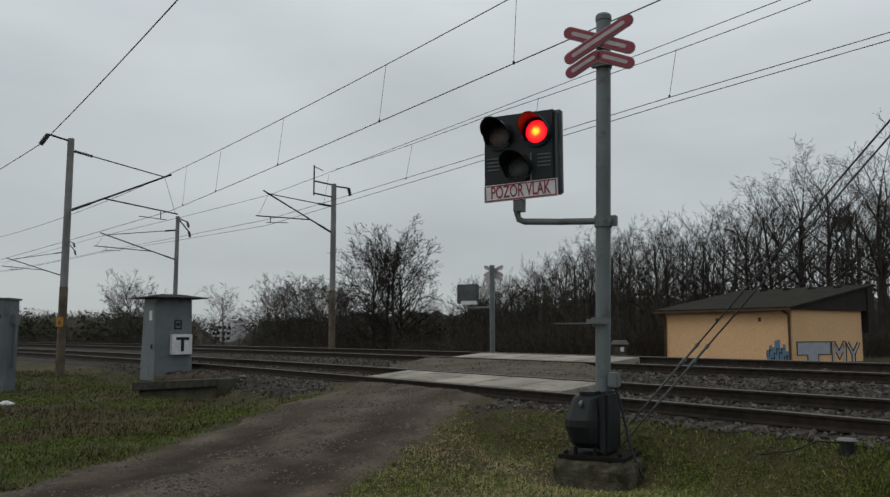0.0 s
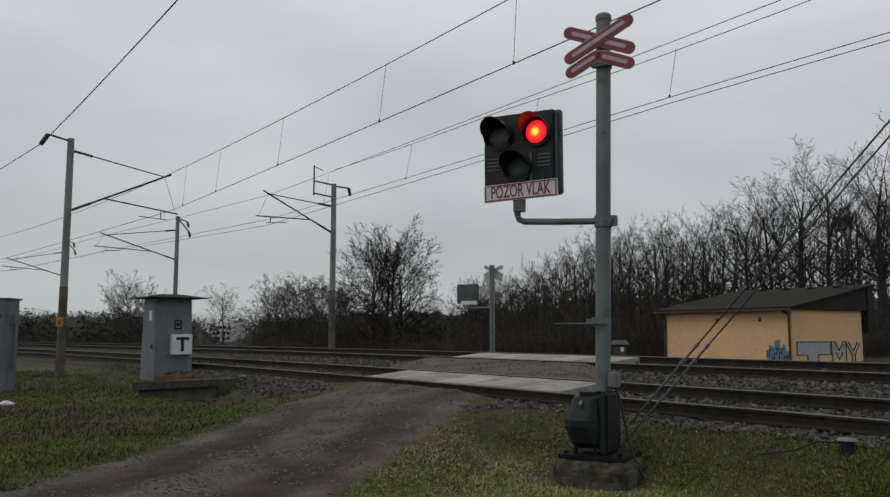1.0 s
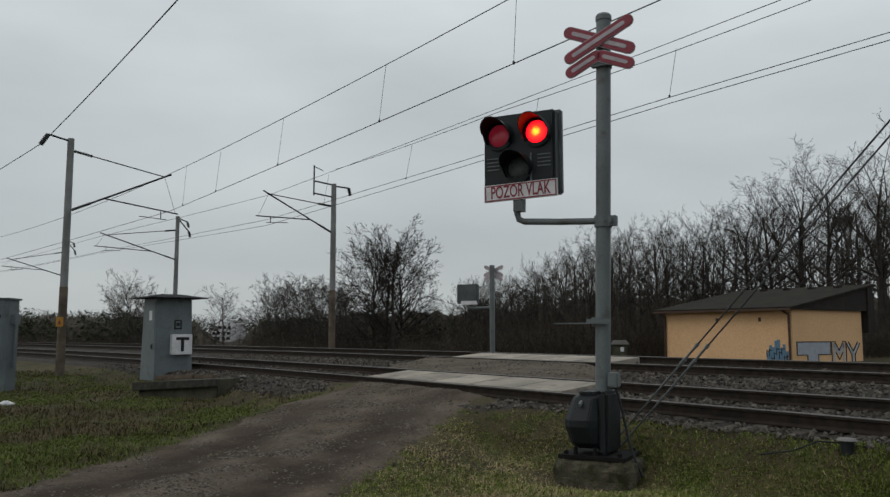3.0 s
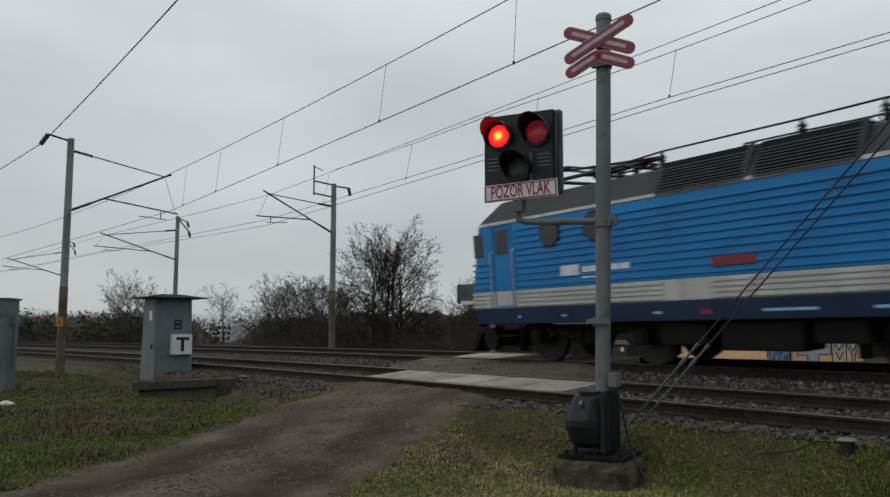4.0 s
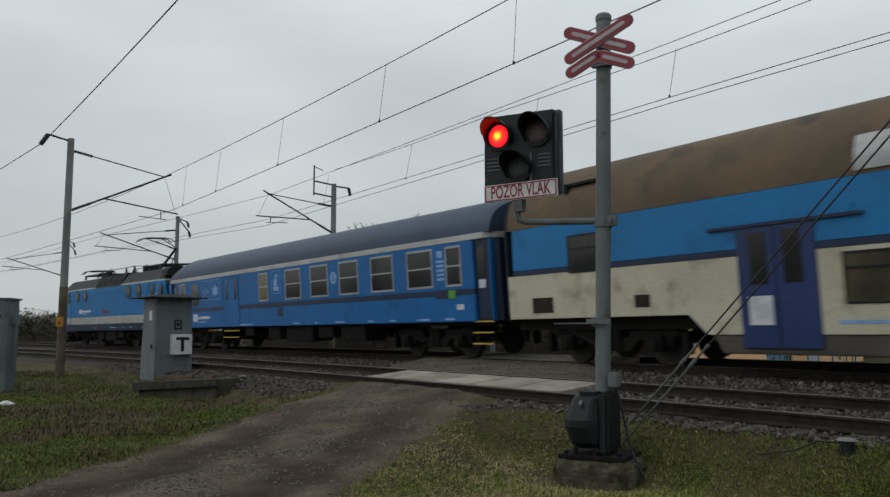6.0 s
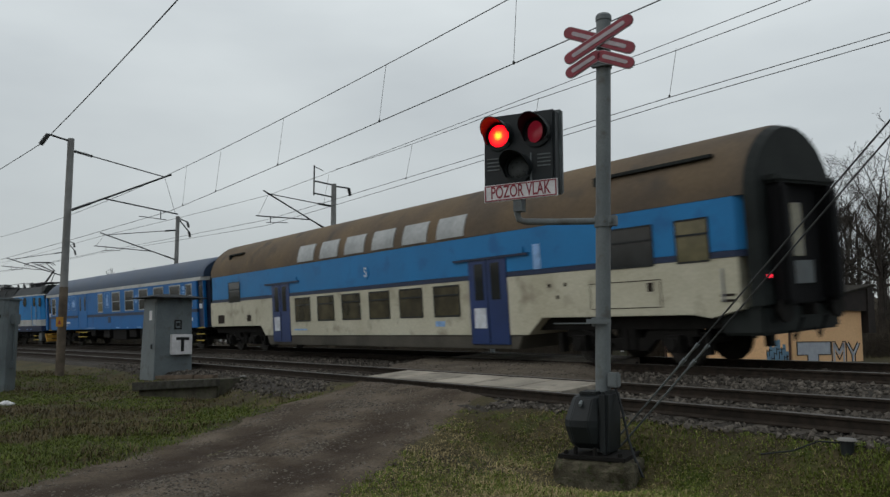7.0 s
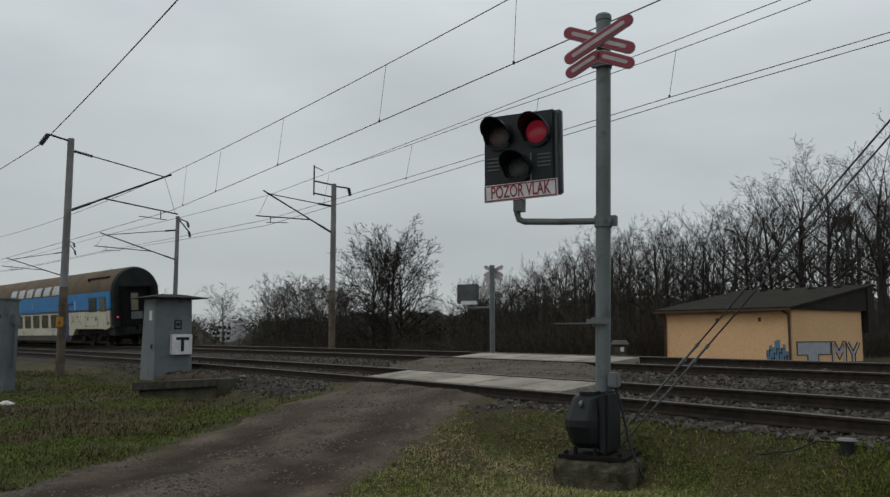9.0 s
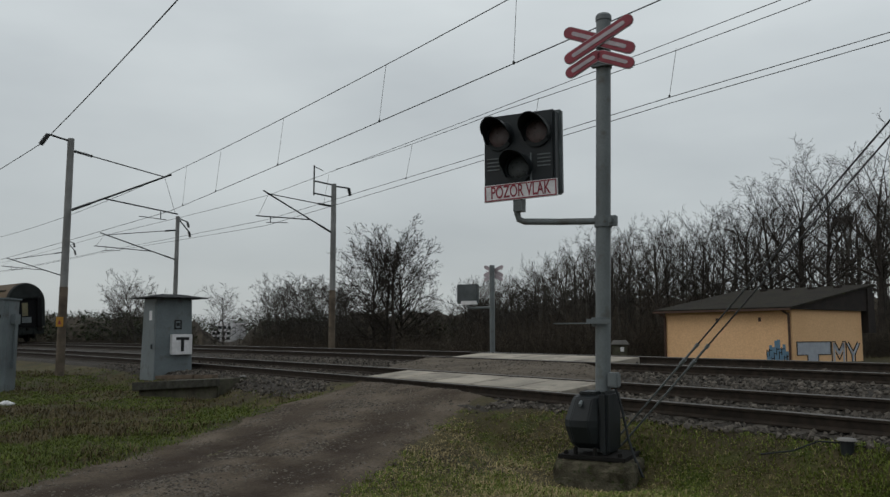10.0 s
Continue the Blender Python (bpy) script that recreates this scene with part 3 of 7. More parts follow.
def side_box(s, x0, x1, z0, z1, y, side, depth=0.02):
    a, b = y, y + depth
    return s.box(x0, x1, side * a if side > 0 else -b, side * b if side > 0 else -a, z0, z1)


def frame_ring(s, x0, x1, z0, z1, y, side, t=0.05, depth=0.025):
    for a, b, c, d in ((x0 - t, x1 + t, z1, z1 + t), (x0 - t, x1 + t, z0 - t, z0), (x0 - t, x0, z0, z1), (x1, x1 + t, z0, z1)):
        side_box(s, a, b, c, d, y, side, depth)
    return s


def window(parent, x0, x1, z0, z1, y, frame=None, pane=None, bar=None, t=0.05, both=True, label=""):
    for side in ((-1, 1) if both else (-1,)):
        w = part("window", frame_ring(Shape(), x0, x1, z0, z1, y - 0.01, side, t, 0.028), frame or M_ALU, parent, label, bevel=0.008)
        part("pane", side_box(Shape(), x0, x1, z0, z1, y - 0.01, side, 0.016), pane or M_PANE, w)
        if bar:
            part("bar", side_box(Shape(), x0, x1, bar - 0.02, bar + 0.02, y - 0.01, side, 0.03), frame or M_ALU, w)


def text_mesh(body, size, mat, name, bold=0.0):
    cu = bpy.data.curves.new(name, "FONT")
    cu.body, cu.size, cu.align_x, cu.align_y, cu.extrude = body, size, "CENTER", "CENTER", 0.002
    cu.offset = size * bold
    ob = bpy.data.objects.new(name, cu)
    scene.collection.objects.link(ob)
    dg = bpy.context.evaluated_depsgraph_get()
    me = bpy.data.meshes.new_from_object(ob.evaluated_get(dg))
    bpy.data.objects.remove(ob)
    me.materials.clear()
    me.materials.append(mat)
    out = new(name, me)
    return out


def wheelset(parent, x, r, rows):
    """Two wheels on one axle, which turn together."""
    s = Shape()
    s.tube((0, -0.8, 0), (0, 0.8, 0), 0.085, n=10)
    for side in (-1, 1):
        s.tube((0, side * 0.69, 0), (0, side * 0.715, 0), r + 0.028, n=28)
        s.tube((0, side * 0.715, 0), (0, side * 0.82, 0), r, n=28)
        s.tube((0, side * 0.82, 0), (0, side * 0.835, 0), r * 0.82, r * 0.80, n=24)
        s.tube((0, side * 0.82, 0), (0, side * 0.88, 0), r * 0.3, r * 0.24, n=14)
    ob = part("wheelset", s, M_WHEEL, parent, "worn steel wheels on one axle", smooth=True, at=pose(x, 0, r))
    rows.append((ob, x, r))


def bogie(parent, x, base, r, rows, heavy):
    s = Shape()
    h = r + 0.12
    for side in (-1, 1):
        y = side * 1.02
        s.prism([(x - base / 2 - 0.5, h + 0.02), (x - base / 2 - 0.5, h + 0.22), (x - 0.6, h + 0.2), (x - 0.45, h - 0.02), (x + 0.45, h - 0.02), (x + 0.6, h + 0.2),
                 (x + base / 2 + 0.5, h + 0.22), (x + base / 2 + 0.5, h + 0.02), (x + 0.75, h - 0.05), (x + 0.5, h - 0.28), (x - 0.5, h - 0.28), (x - 0.75, h - 0.05)],
                "y", y - 0.07, y + 0.07)
        for a in (x - base / 2, x + base / 2):
            s.box(a - 0.17, a + 0.17, y - 0.12 + side * 0.1, y + 0.12 + side * 0.1, r - 0.17, r + 0.17)
            s.tube((a, y + side * 0.2, r), (a, y + side * 0.27, r), 0.12, n=12)
            for k in (-0.3, 0.3):
                s.tube((a + k, y, r - 0.05), (a + k, y, h + 0.12), 0.085, n=10)
        for k in (-0.25, 0.0, 0.25) if heavy else (0.0, 0.2):
            s.tube((x + k, y + side * 0.06, h - 0.25), (x + k, y + side * 0.06, h + 0.2), 0.1, n=10)
        s.box(x - base / 2 - 0.75, x - base / 2 - 0.62, y - 0.1, y + 0.1, 0.25, h + 0.1)
        s.box(x + base / 2 + 0.62, x + base / 2 + 0.75, y - 0.1, y + 0.1, 0.25, h + 0.1)
        s.tube((x - base / 2, y + side * 0.1, h + 0.18), (x - 0.4, y + side * 0.14, h - 0.15), 0.045, n=8)
    s.box(x - 0.35, x + 0.35, -1.0, 1.0, h - 0.1, h + 0.2)
    part("bogie", s, M_GRIME, parent, "grimy steel bogie frame with springs")
    for a in (x - base / 2, x + base / 2):
        wheelset(parent, a, r, rows)


def buffers(parent, e, z=1.05):
    for side in (-1, 1):
        for y in (-0.875, 0.875):
            s = Shape()
            s.tube((side * (e - 0.1), y, z), (side * (e + 0.24), y, z), 0.11, 0.09, n=12)
            s.tube((side * (e + 0.24), y, z), (side * (e + 0.30), y, z), 0.22, n=20)
            part("buffer", s, M_GRIME, parent, "round steel buffer", smooth=True)
        s = Shape()
        s.box(min(side * (e - 0.1), side * (e + 0.35)), max(side * (e - 0.1), side * (e + 0.35)), -0.06, 0.06, z - 0.12, z + 0.08)
        part("coupling", s, M_GRIME, parent, "screw coupling")
        for y in (-0.4, 0.4):
            hose = Shape().path([(side * (e - 0.02), y, z - 0.1), (side * (e + 0.14), y * 1.05, z - 0.55), (side * (e + 0.3), y, z - 0.15)], 0.035)
            part("brake_hose", hose, M_RUBBER, parent, "black brake hose")


def pantograph(parent, x, raised):
    s = Shape()
    for a, b in (((x - 1.2, -0.75, 4.22), (x + 1.2, -0.75, 4.22)), ((x - 1.2, 0.75, 4.22), (x + 1.2, 0.75, 4.22)),
                 ((x - 1.1, -0.75, 4.22), (x - 1.1, 0.75, 4.22)), ((x + 1.1, -0.75, 4.22), (x + 1.1, 0.75, 4.22)), ((x, -0.75, 4.22), (x, 0.75, 4.22))):
        s.tube(a, b, 0.045, n=8)
    for a in (-1.1, 1.1):
        for y in (-0.75, 0.75):
            for k in range(3):
                s.tube((x + a, y, 4.0 + 0.07 * k), (x + a, y, 4.05 + 0.07 * k), 0.10, 0.06, n=10)
    knee, head = ((x + 1.25, 5.02), (x - 1.35, 5.72)) if raised else ((x + 1.5, 4.36), (x - 1.0, 4.48))
    s.tube((x - 0.4, 0, 4.27), (knee[0], 0, knee[1]), 0.075, 0.055, n=8)
    s.tube((x + 0.1, 0.2, 4.25), (knee[0] - 0.1, 0.1, knee[1] - 0.12), 0.025, n=6)
    for y in (-1, 1):
        s.tube((knee[0], y * 0.08, knee[1]), (head[0], y * 0.42, head[1]), 0.036, 0.028, n=6)
    s.tube((knee[0] - 0.05, 0, knee[1] - 0.1), (head[0] + 0.1, 0, head[1] - 0.1), 0.02, n=6)
    part("pantograph_arm", s, M_COPPER, parent, "dark raised pantograph arm" if raised else "dark folded pantograph arm", smooth=True)
    h = Shape()
    for k in (-0.22, 0.22):
        h.path([(head[0] + k, -0.98, head[1] - 0.16), (head[0] + k, -0.78, head[1] + 0.01), (head[0] + k, -0.5, head[1] + 0.06), (head[0] + k, 0.5, head[1] + 0.06),
                (head[0] + k, 0.78, head[1] + 0.01), (head[0] + k, 0.98, head[1] - 0.16)], 0.028)
    for y in (-0.45, 0.45):
        h.tube((head[0] - 0.26, y, head[1] + 0.03), (head[0] + 0.26, y, head[1] + 0.03), 0.025, n=6)
    part("pantograph_head", h, M_COPPER, parent)


def locomotive():
    v = thing("locomotive", Matrix.Identity(4), "light blue and white electric locomotive with dark round windows", "locomotive")
    rows = []
    E = 7.98
    part("solebar", band(0.92, 1.30, E - 0.05, E, 1.43, 1.45), M_NAVY, v, "navy blue underframe band", bevel=0.02)
    part("lower_side", band(1.304, 1.71, E, E, 1.45, 1.45), M_LOCOWHITE, v, "dirty white lower side band", bevel=0.01)
    part("upper_side", band(1.714, 3.33, E, E - 0.34, 1.45, 1.44), M_LBLUE, v, "light blue upper side", bevel=0.01)
    part("cornice", band(3.334, 3.41, E - 0.34, E - 0.36, 1.455, 1.44), M_LOCOWHITE, v, "dirty white cornice strip", bevel=0.008)
    roof = Shape().sweep([plan(E - 0.36, 1.42, 0.2, 3.414), plan(E - 0.75, 1.02, 0.2, 3.90), plan(E - 0.85, 0.9, 0.2, 3.95)])
    part("roof", roof, M_LROOF, v, "grey sloping roof", bevel=0.01)
    visor = Shape().prism([(-1.25, 3.55), (1.25, 3.55), (1.05, 3.92), (0.85, 4.02), (-0.85, 4.02), (-1.05, 3.92)], "x", 6.9, 7.75)
    part("visor", visor, M_DKEND, v, "dark cab roof visor", bevel=0.03)
    for side in (-1, 1):
        s = Shape()
        for i in range(10):
            z = 1.79 + i * 0.148
            for a, b in ((-6.05, 6.05), (-7.72, -7.0), (7.0, 7.72)):
                if abs(a) > 6.5 and z > 2.5:
                    continue
                s.box(a, b, *sorted((side * 1.44, side * (1.478 - 0.0))), z, z + 0.05)
        part("blue_ribbing", s, M_LBLUE, v)
        s = Shape()
        for i in range(4):
            z = 1.335 + i * 0.098
            for a, b in ((-6.05, -1.7), (-0.6, 6.05), (-7.8, -7.05), (7.05, 7.8)):
                s.box(a, b, *sorted((side * 1.44, side * 1.475)), z, z + 0.05)
        part("white_ribbing", s, M_LOCOWHITE, v)
        for x, r in ((-4.81, 0.29), (-3.41, 0.29), (3.41, 0.29), (4.81, 0.29)):
            w = part("porthole", Shape().tube((x, side * 1.44, 2.955), (x, side * 1.485, 2.955), r + 0.04, n=26), M_BLACK, v, "round dark porthole window", smooth=True)
            part("pane", Shape().tube((x, side * 1.45, 2.955), (x, side * 1.492, 2.955), r, n=26), M_PANE, w)
        for x in (-6.55, 6.55):
            d = part("cab_door", frame_ring(Shape(), x - 0.31, x + 0.31, 1.36, 3.30, 1.435, side, 0.025, 0.03), M_LBLUE, v, "narrow blue cab door")
            part("pane", side_box(Shape(), x - 0.2, x + 0.2, 2.62, 3.20, 1.435, side, 0.03), M_PANE, d)
            for k in (-0.42, 0.42):
                rail_bar = Shape().path([(x + k, side * 1.44, 1.3), (x + k, side * 1.5, 1.36), (x + k, side * 1.5, 2.64), (x + k, side * 1.44, 2.7)], 0.018)
                part("handrail", rail_bar, M_ALU, d)
        for x in (-7.50, 7.50):
            part("cab_window", side_box(Shape(), x - 0.16, x + 0.2, 2.58, 3.16, 1.425, side, 0.03), M_PANE, v)
        for x0, x1 in ((-1.75, 0.16), (0.40, 2.22)):
            g = Shape()
            for i in range(9):
                t0 = i / 9
                y, z = 1.44 - 0.36 * t0, 3.40 + 0.56 * t0
                g.add([(x0, side * (y + 0.02), z), (x1, side * (y + 0.02), z), (x1, side * (y + 0.05), z - 0.03), (x0, side * (y + 0.05), z - 0.03),
                       (x0, side * (y - 0.06), z + 0.02), (x1, side * (y - 0.06), z + 0.02)], [(0, 1, 2, 3), (0, 4, 5, 1), (3, 2, 5, 4)])
            bk = Shape().add([(x0, side * 1.45, 3.36), (x1, side * 1.45, 3.36), (x1, side * 1.06, 4.02), (x0, side * 1.06, 4.02), (x0, side * 1.2, 3.36), (x1, side * 1.2, 3.36), (x1, side * 0.9, 4.02), (x0, side * 0.9, 4.02)],
                             [(0, 1, 2, 3), (4, 7, 6, 5), (0, 4, 5, 1), (3, 2, 6, 7), (0, 3, 7, 4), (1, 5, 6, 2)])
            lv = part("louvre", bk, M_RUBBER, v, "black ventilation louvre in the roof slope")
            part("slats", g, M_SLAT, lv)
            part("divider", Shape().add([(x1, side * 1.47, 3.36), (x1 + 0.09, side * 1.47, 3.36), (x1 + 0.09, side * 1.07, 4.05), (x1, side * 1.07, 4.05), (x1, side * 1.40, 3.36), (x1 + 0.09, side * 1.40, 3.36), (x1 + 0.09, side * 1.0, 4.05), (x1, side * 1.0, 4.05)],
                                        [(0, 1, 2, 3), (4, 7, 6, 5), (0, 4, 5, 1), (3, 2, 6, 7), (0, 3, 7, 4), (1, 5, 6, 2)]), M_LROOF, lv)
        lg = Shape()
        side_box(lg, -4.51, -3.95, 1.95, 2.18, 1.47, side, 0.012)
        side_box(lg, -3.85, -2.5, 2.0, 2.12, 1.47, side, 0.012)
        side_box(lg, -3.85, -3.2, 1.87, 1.91, 1.47, side, 0.012)
        part("lettering", lg, M_LETTER, v, "pale operator lettering as plain bars")
        part("number_plate", side_box(Shape(), -0.54, 0.36, 1.90, 2.07, 1.47, side, 0.02), M_REDPLATE, v, "small red plate")
        for a, b in ((-6.1, -6.0), (-4.6, -4.45), (-2.0, -1.8), (0.4, 1.4), (2.3, 2.6), (3.3, 3.7), (5.0, 5.2), (5.75, 6.05)):
            part("marking", side_box(Shape(), a, b, 1.06, 1.11, 1.44, side, 0.012), M_PICTO, v)
        part("marking", side_box(Shape(), -0.9, -0.65, 1.03, 1.12, 1.44, side, 0.012), M_REDPLATE, v, "small red marking")
        for x in (-5.3, -2.9, 2.9, 5.3):
            part("damper", Shape().tube((x - 0.2, side * 1.2, 0.95), (x + 0.22, side * 1.26, 0.62), 0.04, n=8), M_GRIME, v, "dark damper strut", smooth=True)
        for x in (-6.55, 6.55):
            for z in (0.35, 0.62):
                part("step", Shape().box(x - 0.28, x + 0.28, *sorted((side * 1.2, side * 1.44)), z, z + 0.03), M_YELLOW if x > 0 else M_GRIME, v)
        for a, b, z in ((-2.0, -0.9, 0.45), (-0.6, 1.0, 0.36), (1.2, 2.1, 0.5)):
            part("equipment_box", Shape().box(a, b, *sorted((side * 0.6, side * 1.3)), z, 0.88), M_GRIME, v, bevel=0.02)
        for x in (-7.3, 7.3):
            part("sand_box", Shape().tube((x, side * 1.05, 0.56), (x, side * 1.36, 0.56), 0.27, n=20), M_STEEL if x > 0 else M_GRIME, v, "round grey air tank" if x > 0 else "round dark air tank", smooth=True)
    for side in (-1, 1):
        ws = Shape()
        for y0, y1 in ((-1.2, -0.06), (0.06, 1.2)):
            ws.add([(side * 7.93, y0, 2.45), (side * 7.93, y1, 2.45), (side * 7.71, y1, 3.35), (side * 7.71, y0, 3.35), (side * 7.80, y0, 2.45), (side * 7.80, y1, 2.45), (side * 7.6, y1, 3.35), (side * 7.6, y0, 3.35)],
                   [(0, 1, 2, 3), (4, 7, 6, 5), (0, 4, 5, 1), (3, 2, 6, 7), (0, 3, 7, 4), (1, 5, 6, 2)])
        part("windscreen", ws, M_PANE, v, "split dark windscreen")
        part("snow_guard", Shape().prism([(side * 8.0, 0.78), (side * 8.25, 0.25), (side * 8.12, 0.22), (side * 7.8, 0.7)], "y", -1.25, 1.25), M_ORANGE if side > 0 else M_GRIME, v, "track guard painted orange" if side > 0 else "dark track guard")
        for y in (-1.0, 1.0):
            part("headlight", Shape().tube((side * 7.95, y, 1.62), (side * 8.04, y, 1.62), 0.11, n=14), M_ALU, v)
    buffers(v, 7.95)
    pantograph(v, 4.95, True)
    pantograph(v, -4.3, False)
    for x, y in ((-2.2, -0.6), (-1.0, 0.5), (0.9, -0.6), (2.4, -0.7), (2.8, 0.3), (3.1, -0.4), (2.0, 0.6), (-3.0, -0.5), (3.7, -0.55)):
        post = Shape().tube((x, y, 3.9), (x, y, 4.36), 0.035, n=6)
        for k in range(4):
            post.tube((x, y, 4.0 + 0.075 * k), (x, y, 4.05 + 0.075 * k), 0.10, 0.06, n=8)
        part("insulator", post, M_COPPER, v, "dark ribbed roof insulator")
    part("busbar", Shape().path([(-3.2, -0.6, 4.3), (-2.2, -0.6, 4.36), (0.9, -0.6, 4.36), (2.4, -0.7, 4.36), (3.9, -0.5, 4.28)], 0.02), M_COPPER, v, "dark roof busbar")
    part("busbar", Shape().path([(-1.0, 0.5, 4.36), (2.0, 0.6, 4.36), (3.6, 0.5, 4.28)], 0.02), M_COPPER, v)
    part("switch_box", Shape().box(2.2, 3.2, -0.2, 0.5, 3.93, 4.22), M_COPPER, v, "dark roof switch box", bevel=0.02)
    part("roof_hatch", Shape().box(-2.0, 2.2, -0.85, 0.85, 3.93, 4.04), M_LROOF, v, "grey raised roof hatch", bevel=0.02)
    for x in (-4.15, 4.15):
        bogie(v, x, 3.2, 0.60, rows, True)
    TRAIN.append((v, -68.05, 8.3, rows))


def arch(w, z0, top, n, e=1.0, power=2.0):
    """Half-ellipse points from one side over the top to the other."""
    pts = []
    for i in range(n + 1):
        a = mth.pi * i / n
        c, s = mth.cos(a), mth.sin(a)
        pts.append((-w * mth.copysign(abs(c) ** (2 / power), c), z0 + (top - z0) * abs(s) ** (2 / power)))
    return pts


def roof_shell(E, w, z0, top, ends, drop, power=2.2, tail=1.0):
    s = Shape()
    n = 16
    rings = []
    for x, k in [(-E, 1.0)] + [(-E + ends * t, (1 - t) ** 2) for t in (0.15, 0.35, 0.6, 1.0)] + [(E - ends * tail * t, tail * (1 - t) ** 2) for t in (1.0, 0.6, 0.35, 0.15)] + [(E, tail)]:
        rings.append([(x, y * (1 - 0.03 * k), z) for y, z in arch(w, z0, top - drop * k, n, power=power)])
    return s.sweep(rings)


def shifted(s, dx):
    s.v = [(x + dx, y, z) for x, y, z in s.v]
    return s


def passenger_coach():
    v = thing("passenger_coach", Matrix.Identity(4), "blue single-deck passenger coach with a white roof line", "railway coach", "coaches of the train")
    rows = []
    E, w = 11.86, 1.42
    part("body", shifted(band(1.0, 1.70, E - 0.915, E - 0.915, w, w, 0.02), 0.235), M_CBLUE, v, "blue lower side panels", bevel=0.012)
    part("waist_stripe", shifted(band(1.704, 1.842, E - 0.915, E - 0.915, w + 0.004, w + 0.004, 0.02), 0.235), M_NAVY, v, "navy waist stripe")
    part("upper_side", shifted(band(1.846, 3.10, E - 0.915, E - 0.915, w, w, 0.02), 0.235), M_CBLUE, v, "blue upper side panels", bevel=0.008)
    part("end_vestibule", band(1.0, 3.10, E, E, w - 0.12, w - 0.10, 0.25), M_NAVY, v, "navy recessed vestibule ends", bevel=0.01)
    part("roof_line", band(3.104, 3.26, E, E, w + 0.006, w, 0.25), M_LOCOWHITE, v, "white roof line", bevel=0.006)
    part("roof", roof_shell(E, w - 0.02, 3.264, 4.19, 1.6, 0.55, tail=0.2), M_CROOF, v, "smooth blue-grey arched roof", smooth=True)
    for side in (-1, 1):
        for x in (-11.5, 11.82):
            corner = side_box(Shape(), *sorted((x, x + (0.04 if x > 0 else -0.36))), 1.01, 3.09, w - 0.14, side, 0.13)
            part("corner_panel", corner, M_CBLUE, v)
            d = part("door", side_box(Shape(), *sorted((x - 0.03 * (1 if x > 0 else -1), x - 0.72 * (1 if x > 0 else -1))), 1.05, 3.1, w - 0.11, side, 0.03), M_NAVY, v, "recessed navy entrance door", bevel=0.01)
            c = x - 0.4 * (1 if x > 0 else -1)
            part("pane", side_box(Shape(), c - 0.16, c + 0.16, 2.1, 2.9, w - 0.08, side, 0.012), M_PANE, d)
            part("notice", side_box(Shape(), c - 0.12, c + 0.14, 1.85, 2.06, w - 0.08, side, 0.014), M_LETTER, d)
            for z, dd in ((0.98, 0.0), (0.70, 0.03), (0.42, 0.06)):
                sp = part("step", Shape().box(c - 0.4, c + 0.4, *sorted((side * 1.1, side * (1.36 + dd))), z, z + 0.03), M_GRIME, v, "yellow-edged entrance step")
                part("edge", Shape().box(c - 0.4, c + 0.4, *sorted((side * (1.36 + dd), side * (1.372 + dd))), z - 0.005, z + 0.035), M_YELLOW, sp)
    for x0, x1 in ((-10.32, -9.64), (-1.68, -0.98), (0.55, 1.66), (2.47, 3.59), (4.42, 5.50), (6.34, 7.46), (8.27, 9.39), (10.08, 10.65)):
        window(v, x0, x1, 1.99, 2.95, w, M_ALU, M_PANEBEIGE if x0 == -1.68 else M_PANE, bar=2.48, t=0.06)
    for side in (-1, 1):
        part("shutter", side_box(Shape(), -8.8, -7.98, 1.97, 2.92, w - 0.01, side, 0.02), M_PANE, v, "dark slatted luggage window")
        d = part("luggage_door", frame_ring(Shape(), -5.19, -3.68, 1.1, 3.04, w - 0.01, side, 0.04, 0.03), M_CBLUE, v, "blue sliding luggage door")
        part("leaf", side_box(Shape(), -5.19, -3.68, 1.1, 3.04, w - 0.01, side, 0.016), M_CBLUE, d)
        for x in (-4.80, -3.95):
            part("pane", side_box(Shape(), x - 0.12, x + 0.12, 2.1, 2.92, w, side, 0.012), M_PANE, d)
        ic = Shape()
        for x0, x1 in ((-7.57, -6.76), (-6.46, -5.70), (-0.62, 0.10)):
            frame_ring(ic, x0, x1, 2.2, 3.0, w - 0.005, side, 0.02, 0.012)
        side_box(ic, -6.34, -5.82, 2.36, 2.70, w - 0.005, side, 0.012)
        side_box(ic, -6.16, -6.0, 2.72, 2.80, w - 0.005, side, 0.012)
        for x in (-7.37, -6.98):
            for k in range(10):
                a0, a1 = k * 0.6283, (k + 1) * 0.6283
                ic.tube((x + 0.14 * mth.cos(a0), side * (w + 0.004), 2.44 + 0.14 * mth.sin(a0)), (x + 0.14 * mth.cos(a1), side * (w + 0.004), 2.44 + 0.14 * mth.sin(a1)), 0.018, n=4, caps=False)
        for a, b in (((-7.37, 2.44), (-7.24, 2.66)), ((-7.24, 2.66), (-7.02, 2.66)), ((-7.24, 2.66), (-7.17, 2.42)), ((-7.02, 2.70), (-6.98, 2.44))):
            ic.tube((a[0], side * (w + 0.004), a[1]), (b[0], side * (w + 0.004), b[1]), 0.018, n=4)
        side_box(ic, -0.47, -0.04, 2.28, 2.44, w - 0.005, side, 0.012)
        side_box(ic, -0.44, -0.14, 2.46, 2.74, w - 0.005, side, 0.012)
        side_box(ic, -0.30, -0.10, 2.76, 2.90, w - 0.005, side, 0.012)
        for z in (2.12, 2.24, 2.36, 2.48, 2.60):
            side_box(ic, 9.62, 9.95, z, z + 0.07, w - 0.005, side, 0.012)
        side_box(ic, 9.66, 9.90, 2.74, 2.92, w - 0.005, side, 0.012)
